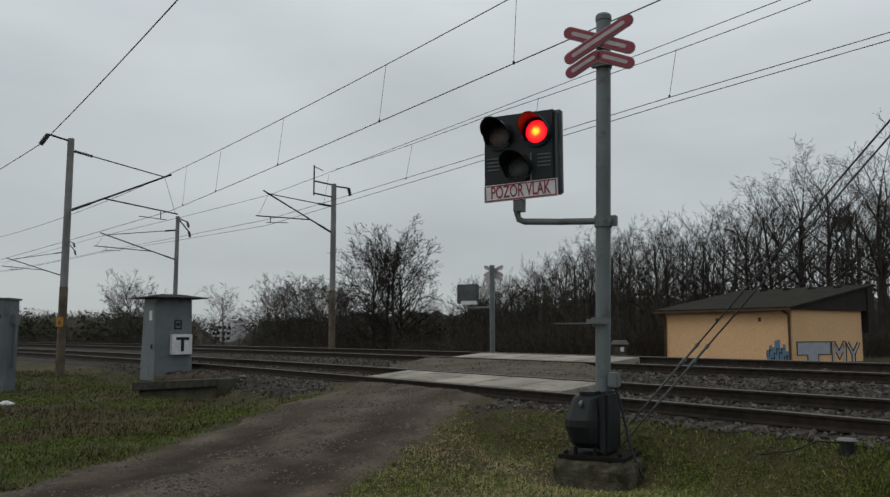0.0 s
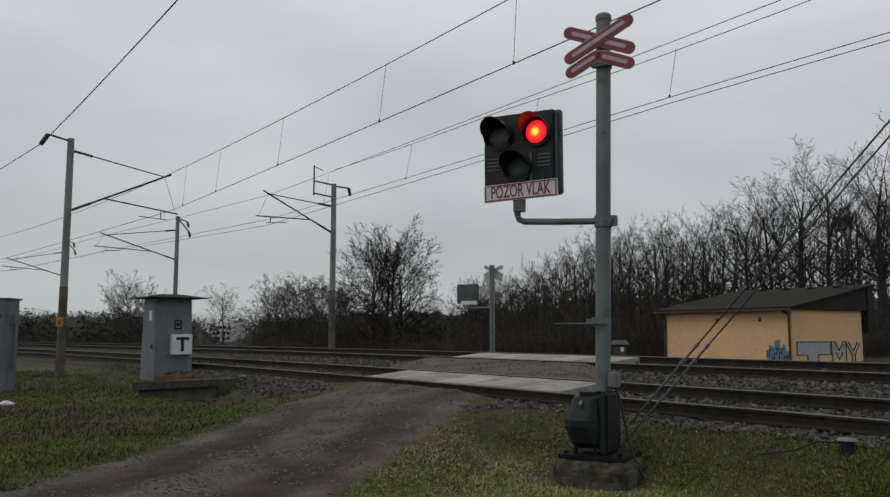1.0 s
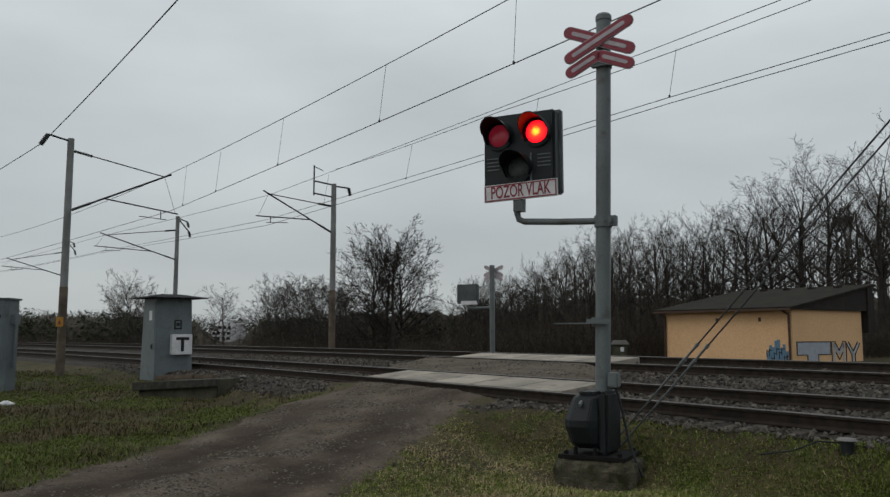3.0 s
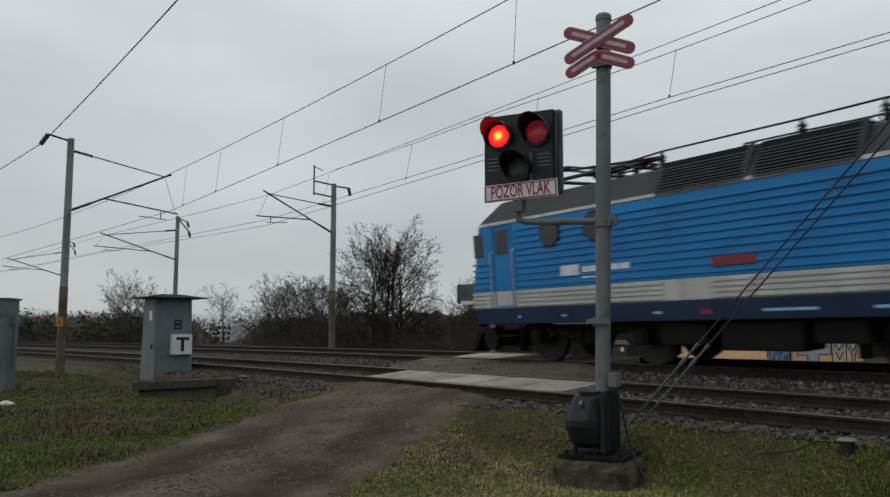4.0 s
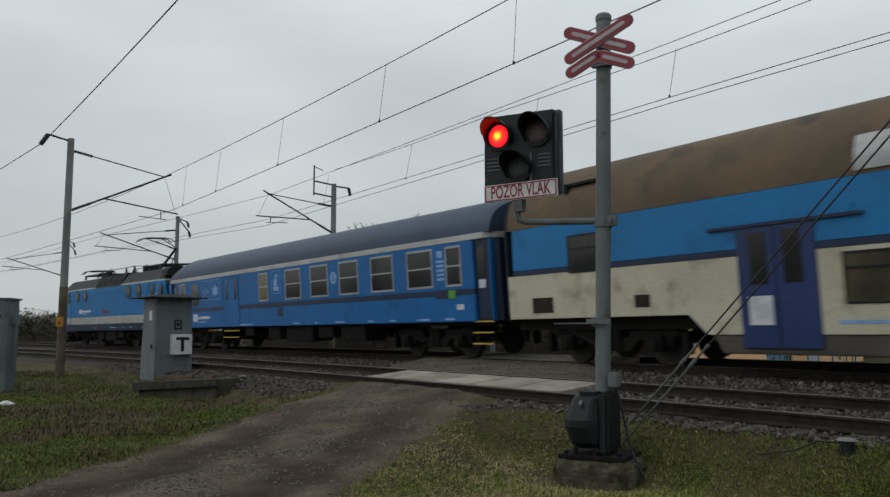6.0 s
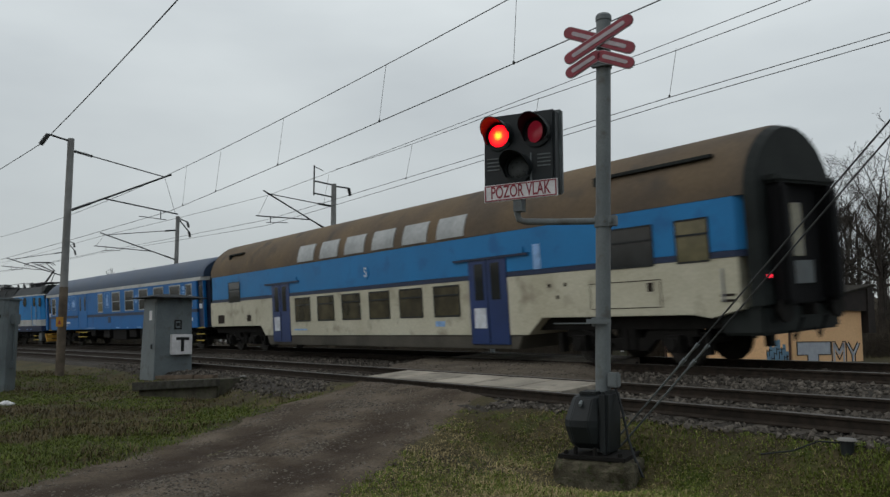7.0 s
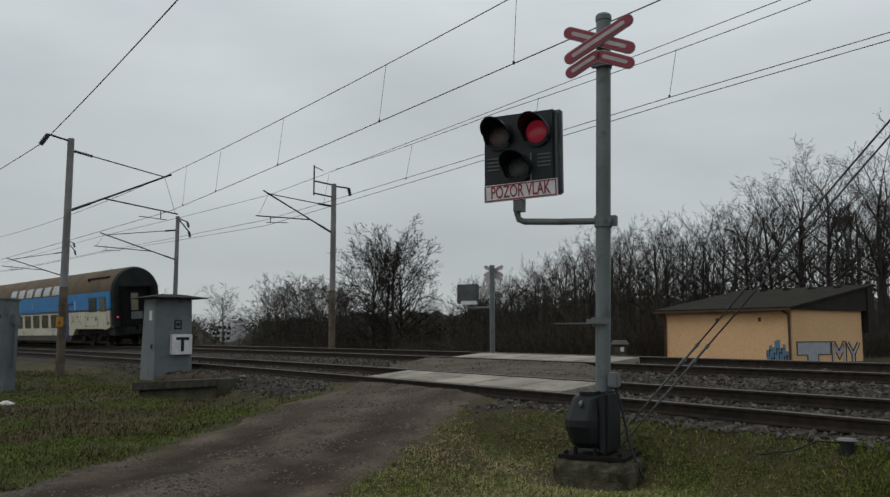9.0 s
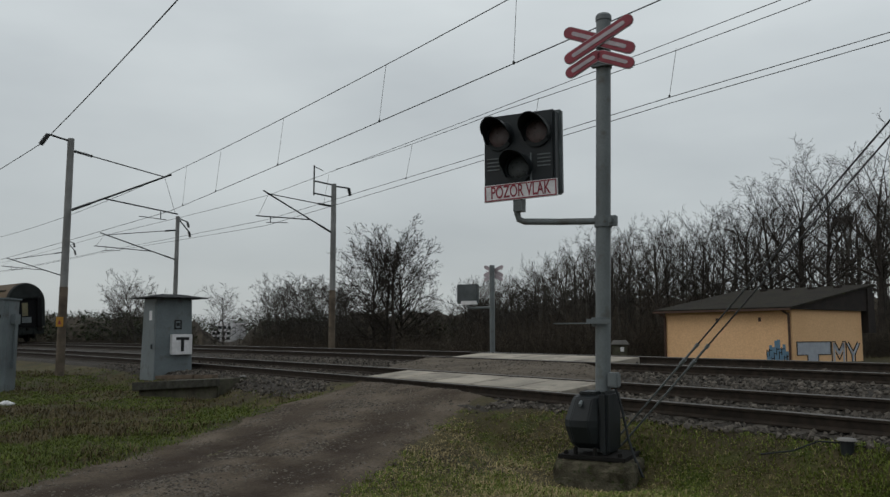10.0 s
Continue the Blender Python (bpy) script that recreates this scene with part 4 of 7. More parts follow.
        part("pictograms", ic, M_PICTO, v, "pale blue luggage and bicycle pictograms")
        lt = Shape()
        side_box(lt, -9.5, -9.08, 1.31, 1.56, w - 0.005, side, 0.012)
        side_box(lt, -8.73, -8.21, 1.26, 1.59, w - 0.005, side, 0.012)
        side_box(lt, -8.12, -6.77, 1.36, 1.48, w - 0.005, side, 0.012)
        side_box(lt, -8.1, -7.2, 1.22, 1.25, w - 0.005, side, 0.012)
        part("lettering", lt, M_LETTER, v, "pale operator lettering as plain bars")
        lt = Shape()
        for a, b in ((-4.4, -2.4), (1.0, 1.5), (2.6, 2.8), (4.0, 4.6), (6.0, 6.3), (7.2, 7.5), (8.6, 9.2), (9.9, 10.3)):
            side_box(lt, a, b, 1.05, 1.10, w - 0.005, side, 0.012)
        part("lettering", lt, M_PICTO, v, "small pale lettering as plain bars")
        part("vent", side_box(Shape(), -0.18, 0.25, 1.34, 1.67, w - 0.005, side, 0.015), M_NAVY, v, "small side vent grille")
        part("route_board", side_box(Shape(), 9.55, 10.35, 1.62, 1.86, w - 0.005, side, 0.014), M_NAVY, v, "dark route board with a green field")
        part("route_mark", side_box(Shape(), 10.1, 10.4, 1.62, 1.84, w - 0.005, side, 0.018), M_GREENMARK, v)
        part("notice", side_box(Shape(), 10.42, 10.72, 1.32, 1.46, w - 0.005, side, 0.014), M_LETTER, v)
        b = part("badge", Shape().tube((4.0, side * (w - 0.01), 2.52), (4.0, side * (w + 0.012), 2.52), 0.20, n=20), M_PICTO, v, "round pale badge with the letter S")
        tx = text_mesh("S", 0.36, M_CBLUE, "letter")
        tx.parent = b
        tx.matrix_basis = Matrix.Translation((4.0, side * (w + 0.014), 2.52)) @ Euler((radians(90), 0, 0 if side < 0 else radians(180))).to_matrix().to_4x4()
        for a, c, z in ((-3.4, -2.6, 0.62), (-1.3, -0.3, 0.5), (0.2, 2.2, 0.42), (2.6, 3.6, 0.55), (4.1, 5.6, 0.45)):
            part("equipment_box", Shape().box(a, c, *sorted((side * 0.5, side * 1.3)), z, 1.05), M_GRIME, v, bevel=0.03)
        for z, y in ((0.82, 1.42), (0.56, 1.45)):
            part("luggage_step", Shape().box(-5.25, -3.67, *sorted((side * 1.2, side * y)), z, z + 0.04), M_GRIME, v)
            part("step_edge", Shape().box(-5.25, -3.67, *sorted((side * y, side * (y + 0.01))), z, z + 0.035), M_YELLOW, v)
    part("underframe", Shape().box(-E + 0.2, E - 0.2, -1.2, 1.2, 0.9, 1.06), M_GRIME, v)
    for side in (-1, 1):
        part("gangway", Shape().prism([(-0.75, 1.15), (0.75, 1.15), (0.75, 3.1), (0.5, 3.3), (-0.5, 3.3), (-0.75, 3.1)], "x", side * (E - 0.05), side * (E + 0.38)), M_RUBBER, v, "black rubber gangway", bevel=0.04)
    buffers(v, E)
    for x in (-8.0, 8.9):
        bogie(v, x, 2.5, 0.46, rows, False)
    TRAIN.append((v, -47.64, 17.2, rows))


def double_deck_coach():
    v = thing("double_deck_coach", Matrix.Identity(4), "blue and cream double-deck coach with a dusty brown roof", "railway coach", "coaches of the train")
    rows = []
    E, w = 13.2, 1.40
    lower = Shape().prism([(-7.5, 0.65), (7.3, 0.65), (7.8, 1.04), (11.9, 1.02), (12.3, 0.95), (E - 0.25, 1.1), (E - 0.25, 2.04), (-E + 0.05, 2.04), (-E + 0.05, 1.02), (-7.9, 1.02)], "y", -w, w)
    part("lower_side", lower, M_CREAM, v, "grubby cream lower side panels", bevel=0.012)
    part("skirt", Shape().prism([(-7.2, 0.31), (6.9, 0.31), (7.1, 0.646), (-7.4, 0.646)], "y", -w + 0.02, w - 0.02), M_SKIRT, v, "grey underfloor skirt", bevel=0.02)
    part("waist_stripe", band(2.044, 2.156, E - 0.02, E - 0.02, w + 0.004, w + 0.004, 0.25), M_NAVY, v, "navy waist stripe")
    part("upper_side", band(2.16, 3.13, E - 0.02, E - 0.02, w, w - 0.02, 0.25), M_DBLUE, v, "blue upper side panels", bevel=0.008)
    part("roof", roof_shell(E - 0.02, w - 0.02, 3.134, 4.50, 0.12, 0.06, 1.95), M_DROOF, v, "dusty brown arched roof", smooth=True)
    for x in (-3.95, -2.27, -0.59, 1.09, 2.77, 4.45):
        rf = arch(w - 0.02, 3.134, 4.50, 64, power=1.95)
        for side in (-1, 1):
            pts = [p for p in rf if p[0] < -0.5 and 3.16 < p[1] < 3.78]
            ring = [(-side * (y - 0.02), z) for y, z in pts] + [(-side * (y + 0.06), z) for y, z in reversed(pts)]
            part("upper_window", Shape().prism(ring, "x", x - 0.6, x + 0.6), M_PANELIT, v, "pale curved upper-deck window", smooth=True)
    for i in range(6):
        x = -4.28 + i * 1.69
        window(v, x - 0.545, x + 0.545, 1.17, 1.92, w, M_BLACK, M_PANEDD, bar=1.70, t=0.04)
    for x0, x1, p in ((-11.0, -9.86, M_PANE), (9.96, 11.06, M_PANE), (11.66, 12.35, M_PANEBEIGE)):
        window(v, x0, x1, 2.03, 2.79, w, M_BLACK, p, bar=2.52, t=0.035)
    for side in (-1, 1):
        for x in (-6.02, 5.92):
            d = part("door", side_box(Shape(), x - 0.74, x + 0.74, 0.42, 2.52, w - 0.01, side, 0.03), M_DOORBLUE, v, "blue double folding door", bevel=0.01)
            for k in (-0.32, 0.32):
                part("pane", side_box(Shape(), x + k - 0.17, x + k + 0.17, 1.52, 2.42, w + 0.015, side, 0.012), M_PANE, d)
            part("leaf_edge", side_box(Shape(), x - 0.012, x + 0.012, 0.45, 2.5, w + 0.015, side, 0.012), M_RUBBER, d)
            part("notice", side_box(Shape(), x - 0.56, x - 0.1, 0.82, 1.32, w + 0.015, side, 0.012), M_LETTER, d)
            part("door_rail", side_box(Shape(), x - 1.32, x + 1.55, 2.52, 2.57, w - 0.01, side, 0.06), M_NAVY, d)
            part("door_hood", side_box(Shape(), x - 1.2, x + 1.4, 2.57, 2.72, w - 0.01, side, 0.035), M_DBLUE, d, "", bevel=0.01)
        hatch = part("hatch", frame_ring(Shape(), 9.35, 11.2, 1.2, 1.72, w - 0.005, side, 0.015, 0.012), M_RUST, v, "dark outline of an equipment hatch")
        for x in (9.75, 10.95):
            part("handle", side_box(Shape(), x - 0.07, x + 0.07, 1.50, 1.68, w - 0.005, side, 0.014), M_RUST, hatch)
        part("rust_streak", side_box(Shape(), -12.3, -11.6, 1.15, 1.5, w - 0.005, side, 0.014), M_RUST, v, "rusty vent panel")
        part("vent", side_box(Shape(), -9.2, -8.8, 1.2, 1.45, w - 0.005, side, 0.012), M_RUST, v)
        part("grab_rail", Shape().tube((12.62, side * (w + 0.03), 1.25), (12.62, side * (w + 0.03), 1.85), 0.016, n=6), M_ALU, v)
        for z in (1.24, 1.34):
            part("stencil", side_box(Shape(), 12.55, 12.85, z, z + 0.05, w - 0.005, side, 0.012), M_RUST, v)
        for x, z in ((8.1, 1.72), (8.6, 1.72), (8.35, 1.45)):
            part("latch", side_box(Shape(), x - 0.04, x + 0.04, z, z + 0.08, w - 0.005, side, 0.014), M_RUST, v)
        for a, b, z0, z1 in ((7.62, 7.86, 2.16, 2.74), (3.62, 4.05, 0.88, 1.02), (-5.0, -4.0, 0.82, 0.88)):
            part("lettering", side_box(Shape(), a, b, z0, z1, w - 0.005, side, 0.010), M_PICTO, v)
        for x0, x1 in ((-11.2, -9.9), (9.5, 12.4)):
            rl = Shape()
            rl.box(x0, x1, *sorted((side * 1.08, side * 1.20)), 3.94, 4.0)
            rl.box(x0, x0 + 0.1, *sorted((side * 1.1, side * 1.26)), 3.80, 3.98)
            part("roof_vent", rl, M_DKEND, v, "dark slot vent in the roof slope")
        b = part("badge", Shape().tube((0.08, side * (w - 0.02), 2.55), (0.08, side * (w + 0.008), 2.55), 0.2, n=20), M_DBLUE, v)
        tx = text_mesh("S", 0.42, M_LETTER, "letter")
        tx.parent = b
        tx.matrix_basis = Matrix.Translation((0.08, side * (w + 0.012), 2.55)) @ Euler((radians(90), 0, 0 if side < 0 else radians(180))).to_matrix().to_4x4()
    for side in (-1, 1):
        endp = [(y, z) for y, z in arch(w - 0.10, 3.06, 4.42, 16, power=1.95)]
        ring = [(-w + 0.10, 1.15)] + endp + [(w - 0.10, 1.15)]
        end = Shape()
        end.sweep([[(side * (E - 0.06), y * 1.07, 1.15 + (z - 1.15) * 1.018) for y, z in ring], [(side * (E + 0.12), y, z) for y, z in ring]])
        part("end_wall", end, M_DKEND, v, "sooty dark grey end wall", bevel=0.0)
        for y in (-0.82, 0.82):
            part("bellows", Shape().box(*sorted((side * (E + 0.1), side * (E + 0.42))), y - 0.16, y + 0.16, 1.15, 3.30), M_RUBBER, v, "black rubber gangway bellows", bevel=0.06)
        part("gangway_hood", Shape().box(*sorted((side * (E + 0.1), side * (E + 0.40))), -1.02, 1.02, 3.31, 3.46), M_DKEND, v, "grey gangway hood", bevel=0.05)
        dr = part("gangway_door", Shape().box(*sorted((side * (E + 0.1), side * (E + 0.16))), -0.64, 0.64, 1.15, 3.28), M_RUBBER, v)
        part("pane", Shape().box(*sorted((side * (E + 0.14), side * (E + 0.175))), -0.34, 0.06, 2.0, 2.98), M_PANEBEIGE, dr)
        part("plate", Shape().box(*sorted((side * (E + 0.16), side * (E + 0.195))), -0.36, 0.30, 1.5, 1.92), M_STEEL, dr, "grey folded footplate")
    for y in (-1.12, 1.12):
        lamp = part("tail_lamp", Shape().tube((E + 0.08, y, 1.66), (E + 0.16, y, 1.66), 0.10, n=16), M_BLACK, v, "round tail lamp, lit red" if y < 0 else "round tail lamp, unlit", smooth=True)
        part("lens", Shape().tube((E + 0.15, y, 1.66), (E + 0.18, y, 1.66), 0.034, n=16), M_TAIL if y < 0 else M_GLASSDARK, lamp)
    part("underframe", Shape().box(-E + 0.1, E + 0.05, -1.15, 1.15, 0.75, 1.02), M_GRIME, v)
    part("headstock", Shape().box(E - 0.8, E + 0.1, -1.25, 1.25, 0.62, 1.14), M_DKEND, v, bevel=0.05)
    buffers(v, E)
    for x in (-10.2, 10.0):
        bogie(v, x, 2.5, 0.46, rows, False)
    TRAIN.append((v, -21.78, 20.0, rows))


M_DBLUE = material("mid_blue_paint", (0.009, 0.165, 0.40), (0.007, 0.14, 0.345), rough=0.46, scale=0.7, fine=20, bump=0.02, spread=0.05, wear=(0.009, 0.11, 0.28))
locomotive()
passenger_coach()
double_deck_coach()


# ---------------------------------------------------------------- the crossing signal
def lens_glow():
    """Red lamp glass, hottest at its middle."""
    m = bpy.data.materials.new("lit_red_lamp")
    m.use_nodes = True
    n, k = m.node_tree.nodes, m.node_tree.links
    b = n["Principled BSDF"]
    tc = n.new("ShaderNodeTexCoord")
    ln = n.new("ShaderNodeVectorMath")
    ln.operation = "LENGTH"
    flat = n.new("ShaderNodeVectorMath")
    flat.operation = "MULTIPLY"
    flat.inputs[1].default_value = (1, 0, 1)
    k.new(tc.outputs["Object"], flat.inputs[0])
    k.new(flat.outputs["Vector"], ln.inputs[0])
    nz = n.new("ShaderNodeTexNoise")
    nz.inputs["Scale"].default_value = 75
    k.new(tc.outputs["Object"], nz.inputs["Vector"])
    ad = n.new("ShaderNodeMath")
    ad.operation = "MULTIPLY_ADD"
    ad.inputs[1].default_value = 0.10
    k.new(nz.outputs["Fac"], ad.inputs[0])
    k.new(ln.outputs["Value"], ad.inputs[2])
    r = n.new("ShaderNodeValToRGB")
    e = r.color_ramp.elements
    e[0].position, e[0].color = 0.075, (1.0, 0.115, 0.007, 1)
    e[1].position, e[1].color = 0.185, (0.28, 0.0006, 0.003, 1)
    x = e.new(0.115)
    x.color = (0.55, 0.008, 0.003, 1)
    k.new(ad.outputs["Value"], r.inputs["Fac"])
    k.new(r.outputs["Color"], b.inputs["Emission Color"])
    b.inputs["Base Color"].default_value = (0.2, 0.01, 0.01, 1)
    b.inputs["Emission Strength"].default_value = 8.0
    return m


M_LIT = lens_glow()
# Dim copy of the lamp glass, for the drum face between lit and dark.
M_FADING = glow("fading_red_lamp", (0.15, 0.007, 0.016), 0.5)
M_LENSRED = material("unlit_red_lens", (0.085, 0.055, 0.055), (0.06, 0.04, 0.04), rough=0.3, scale=20, fine=120, bump=0.3)
M_LENSCLEAR = material("unlit_clear_lens", (0.040, 0.048, 0.052), (0.028, 0.034, 0.037), rough=0.3, scale=20, fine=120, bump=0.3)


def strip(half, w, z, tilt, x, y0, y1, inset=0.0):
    """A flat bar with rounded ends in the x-z plane, tilted about its middle."""
    r = w / 2 - inset
    h = half - w / 2
    pts = []
    for c, a0 in ((h, -90), (-h, 90)):
        for i in range(7):
            a = radians(a0 + 30 * i)
            pts.append((c + r * mth.cos(a), r * mth.sin(a)))
    t = radians(tilt)
    out = [(x + px * mth.cos(t) - pz * mth.sin(t), z + px * mth.sin(t) + pz * mth.cos(t)) for px, pz in pts]
    return Shape().prism(out, "y", y0, y1)


def crossbuck(v, z, y, scale=1.0, x=0.0):
    """The doubled cross: two crossed bars and a chevron under them."""
    for tilt, dy in ((-23, 0.0), (26, -0.022)):
        b = part("cross_bar", strip(0.56 * scale, 0.165 * scale, z, tilt, x, y - 0.02 + dy, y + dy), M_REDSIGN, v, "red-edged pale crossing bar", bevel=0.004)
        part("border", strip(0.57 * scale, 0.185 * scale, z, tilt, x, y - 0.012 + dy, y + 0.004 + dy), M_PINKSIGN, b)
        part("inlay", strip(0.49 * scale, 0.165 * scale, z, tilt, x, y - 0.026 + dy, y - 0.018 + dy, 0.053 * scale), M_PINKSIGN, b, "pale reflective inlay")
    for side, t in ((-1, 26), (1, -23)):
        s, s2, s3 = Shape(), Shape(), Shape()
        for sh, half, wd, a, b2, ins in ((s, 0.29, 0.16, -0.02, 0.0, 0), (s2, 0.30, 0.18, -0.012, 0.004, 0), (s3, 0.25, 0.16, -0.026, -0.018, 0.052)):
            st = strip(half * scale, wd * scale, 0, t, x, y + a, y + b2, ins * scale)
            cx = side * 0.235 * scale
            cz = z - 0.325 * scale
            sh.add([(px + cx, py, pz + cz) for px, py, pz in st.v], st.f)
        b = part("chevron_bar", s, M_REDSIGN, v, "red-edged pale chevron bar", bevel=0.004)
        part("border", s2, M_PINKSIGN, b)
        part("inlay", s3, M_PINKSIGN, b)


M_FOOTING = material("mossy_footing", (0.092, 0.082, 0.058), (0.034, 0.030, 0.019), rough=0.95, scale=7, fine=30, bump=0.9, wear=(0.03, 0.042, 0.012))


def crossing_signal():
    v = thing("crossing_signal", pose(-7.27, 7.43, -0.62, 0, 0, 27.2), "grey post with a flashing red crossing signal and cross sign", "railway signal", "crossing signals")
    part("post", Shape().tube((0, 0, 0.0), (0.106, 0.056, 5.56), 0.094, n=24), M_POST, v, "tall round grey steel post", smooth=True)
    cap = Shape().tube((0.106, 0.056, 5.54), (0.106, 0.056, 5.60), 0.104, n=24).tube((0.106, 0.056, 5.60), (0.106, 0.056, 5.63), 0.104, 0.08, n=24)
    part("cap", cap, M_POST, v, "round post cap", smooth=True)
    crossbuck(v, 5.24, -0.08, 0.89, 0.08)
    cl = Shape()
    for z in (5.21, 4.93):
        cl.box(-0.03, 0.23, -0.08, 0.0, z - 0.03, z + 0.03)
        cl.tube((0.1, 0.053, z - 0.03), (0.1, 0.053, z + 0.03), 0.104, n=20)
    part("sign_clamp", cl, M_STEEL, v)
    arm = Shape().path([(0.05, 0.0, 2.90), (-0.5, -0.05, 2.92), (-0.98, -0.08, 2.95), (-1.05, -0.09, 2.98), (-1.07, -0.1, 3.06), (-1.07, -0.1, 3.2)], 0.043, n=12)
    part("bracket_arm", arm, M_POST, v, "round bent grey bracket arm", smooth=True)
    c2 = Shape().tube((0.055, 0.03, 2.82), (0.055, 0.03, 2.97), 0.115, n=20).box(0.13, 0.24, -0.05, 0.05, 2.83, 2.96).box(0.16, 0.2, -0.09, 0.09, 2.86, 2.93)
    part("arm_clamp", c2, M_STEEL, v, bevel=0.006)
    hx, hz = -1.03, 3.83
    h = part("signal_head", Shape().box(hx - 0.51, hx + 0.51, -0.14, 0.05, 3.33, 4.41), M_HOUSE, v, "square black signal housing", bevel=0.03)
    part("back_frame", Shape().box(hx - 0.54, hx + 0.54, 0.03, 0.12, 3.30, 4.44), M_STEEL, h, "grey rear edge of the housing", bevel=0.02)
    for side in (-1, 1):
        for i in range(4):
            part("vent_slot", Shape().box(hx + side * 0.36 - 0.09, hx + side * 0.36 + 0.09, -0.148, -0.138, 3.66 + 0.05 * i, 3.676 + 0.05 * i), M_STEEL, h)
    part("seam", Shape().box(hx + 0.17, hx + 0.19, -0.155, -0.135, 3.34, 3.85), M_STEEL, h)
    for name, dx, z, lit in (("left", -0.27, 4.12, ((0.2, 0.62), (1.30, 1.72), (2.38, 2.88), (3.52, 4.03), (4.62, 5.05), (5.75, 6.15), (6.87, 7.32), (8.03, 8.47))),
                             ("right", 0.27, 4.12, ((-1, 0.18), (0.63, 1.31), (1.75, 2.38), (2.90, 3.50), (3.98, 4.62), (5.12, 5.73), (6.18, 6.86), (7.33, 8.03), (8.40, 8.87))),
                             ("low", 0.0, 3.66, None)):
        r0, n = 0.195, 28
        vis = Shape()
        outer, inner = [], []
        for i in range(n + 1):
            a = radians(-35 + 250 * i / n)
            length = 0.12 + 0.24 * max(0.0, mth.sin(a)) ** 0.6 if mth.sin(a) > 0 else 0.12
            outer.append((a, length))
        vs, fs = [], []
        for a, length in outer:
            for r, y in ((r0, -0.13), (r0, -0.13 - length), (r0 - 0.012, -0.13 - length), (r0 - 0.012, -0.13)):
                vs.append((hx + dx + r * mth.cos(a), y, z + r * mth.sin(a)))
        for i in range(n):
            for j in range(4):
                fs.append((i * 4 + j, i * 4 + (j + 1) % 4, i * 4 + 4 + (j + 1) % 4, i * 4 + 4 + j))
        fs += [(0, 1, 2, 3), (n * 4 + 3, n * 4 + 2, n * 4 + 1, n * 4)]
        vis.add(vs, fs)
        part("visor", vis, M_HOUSE, h, "black lamp visor", smooth=True)
        ring = Shape()
        k = 28
        for i in range(k):
            a, b = 2 * mth.pi * i / k, 2 * mth.pi * (i + 1) / k
            q = []
            for r, y in ((0.1515, -0.178), (0.2, -0.172), (0.2, -0.138), (0.1515, -0.138)):
                for t in (a, b):
                    q.append((hx + dx + r * mth.cos(t), y, z + r * mth.sin(t)))
            ring.add(q, [(0, 1, 3, 2), (2, 3, 5, 4), (4, 5, 7, 6), (6, 7, 1, 0)])
        part("lens_ring", ring, M_HOUSE, h)
        lens = Shape()
        rings = [(0.0, 0.030), (0.05, 0.027), (0.10, 0.019), (0.14, 0.007), (0.15, 0.002)]
        # Added drum: lit, fading and dark copies of one lens that imitate flashing.
        seg, drum = 24, 0.095 if lit else 0.0
        for slot, turned in ((0, 0), (1, 120), (2, 240)) if lit else ((0, 0),):
            lens.use(slot)
            vs = [Vector((r * mth.cos(2 * mth.pi * i / seg), -drum - y, r * mth.sin(2 * mth.pi * i / seg))) for r, y in rings[1:] for i in range(seg)]
            vs.append(Vector((0, -drum - rings[0][1], 0)))
            fs = []
            for q in range(len(rings) - 2):
                fs += [(q * seg + i, q * seg + (i + 1) % seg, (q + 1) * seg + (i + 1) % seg, (q + 1) * seg + i) for i in range(seg)]
            fs += [(len(vs) - 1, (i + 1) % seg, i) for i in range(seg)]
            lens.add([Matrix.Rotation(radians(turned), 3, "Z") @ p for p in vs], fs)
        rest = pose(hx + dx, -0.165 + drum, z)
        lp = part("lamp", lens, [M_LIT, M_FADING, M_LENSRED] if lit else [M_LENSCLEAR], h, "red warning lamp on an added drum of lit, fading and dark lenses" if lit else "round unlit clear lamp", smooth=True, at=rest)
        if lit:
            FLASHERS.append((lp, rest, lit))
    sg = part("name_board", Shape().box(hx - 0.52, hx + 0.52, -0.205, -0.185, 3.18, 3.41), M_WHITE, v, "white board with red words POZOR VLAK", bevel=0.004)
    fr = Shape()
    for a, b, c, d in ((-0.505, 0.505, 3.365, 3.380), (-0.505, 0.505, 3.170, 3.185), (-0.505, -0.49, 3.185, 3.365), (0.49, 0.505, 3.185, 3.365)):
        fr.box(hx + a, hx + b, -0.211, -0.203, c + 0.02, d + 0.02)
    part("border", fr, M_REDSIGN, sg)
    tx = text_mesh("POZOR VLAK", 0.2, M_REDSIGN, "words", 0.012)
    tx.parent = sg
    tx.matrix_basis = Matrix.Translation((hx, -0.208, 3.295)) @ Euler((radians(90), 0, 0)).to_matrix().to_4x4() @ Matrix.Diagonal((0.69, 1.16, 1, 1))
    sg.matrix_basis = Matrix.Translation((hx + 0.045, 0, 3.335)) @ Euler((0, radians(-1.3), 0)).to_matrix().to_4x4() @ Matrix.Translation((-hx, 0, -3.285))
    part("board_brace", Shape().box(hx - 0.06, hx + 0.06, -0.19, -0.05, 3.08, 3.36), M_STEEL, v)
    st = Shape().box(-0.56, -0.1, -0.16, -0.04, 1.60, 1.615).tube((0, 0, 1.57), (0, 0, 1.68), 0.108, n=20).box(-0.14, 0.16, -0.13, -0.07, 1.60, 1.66)
    part("step_bracket", st, M_STEEL, v, "flat step bracket clamped to the post")
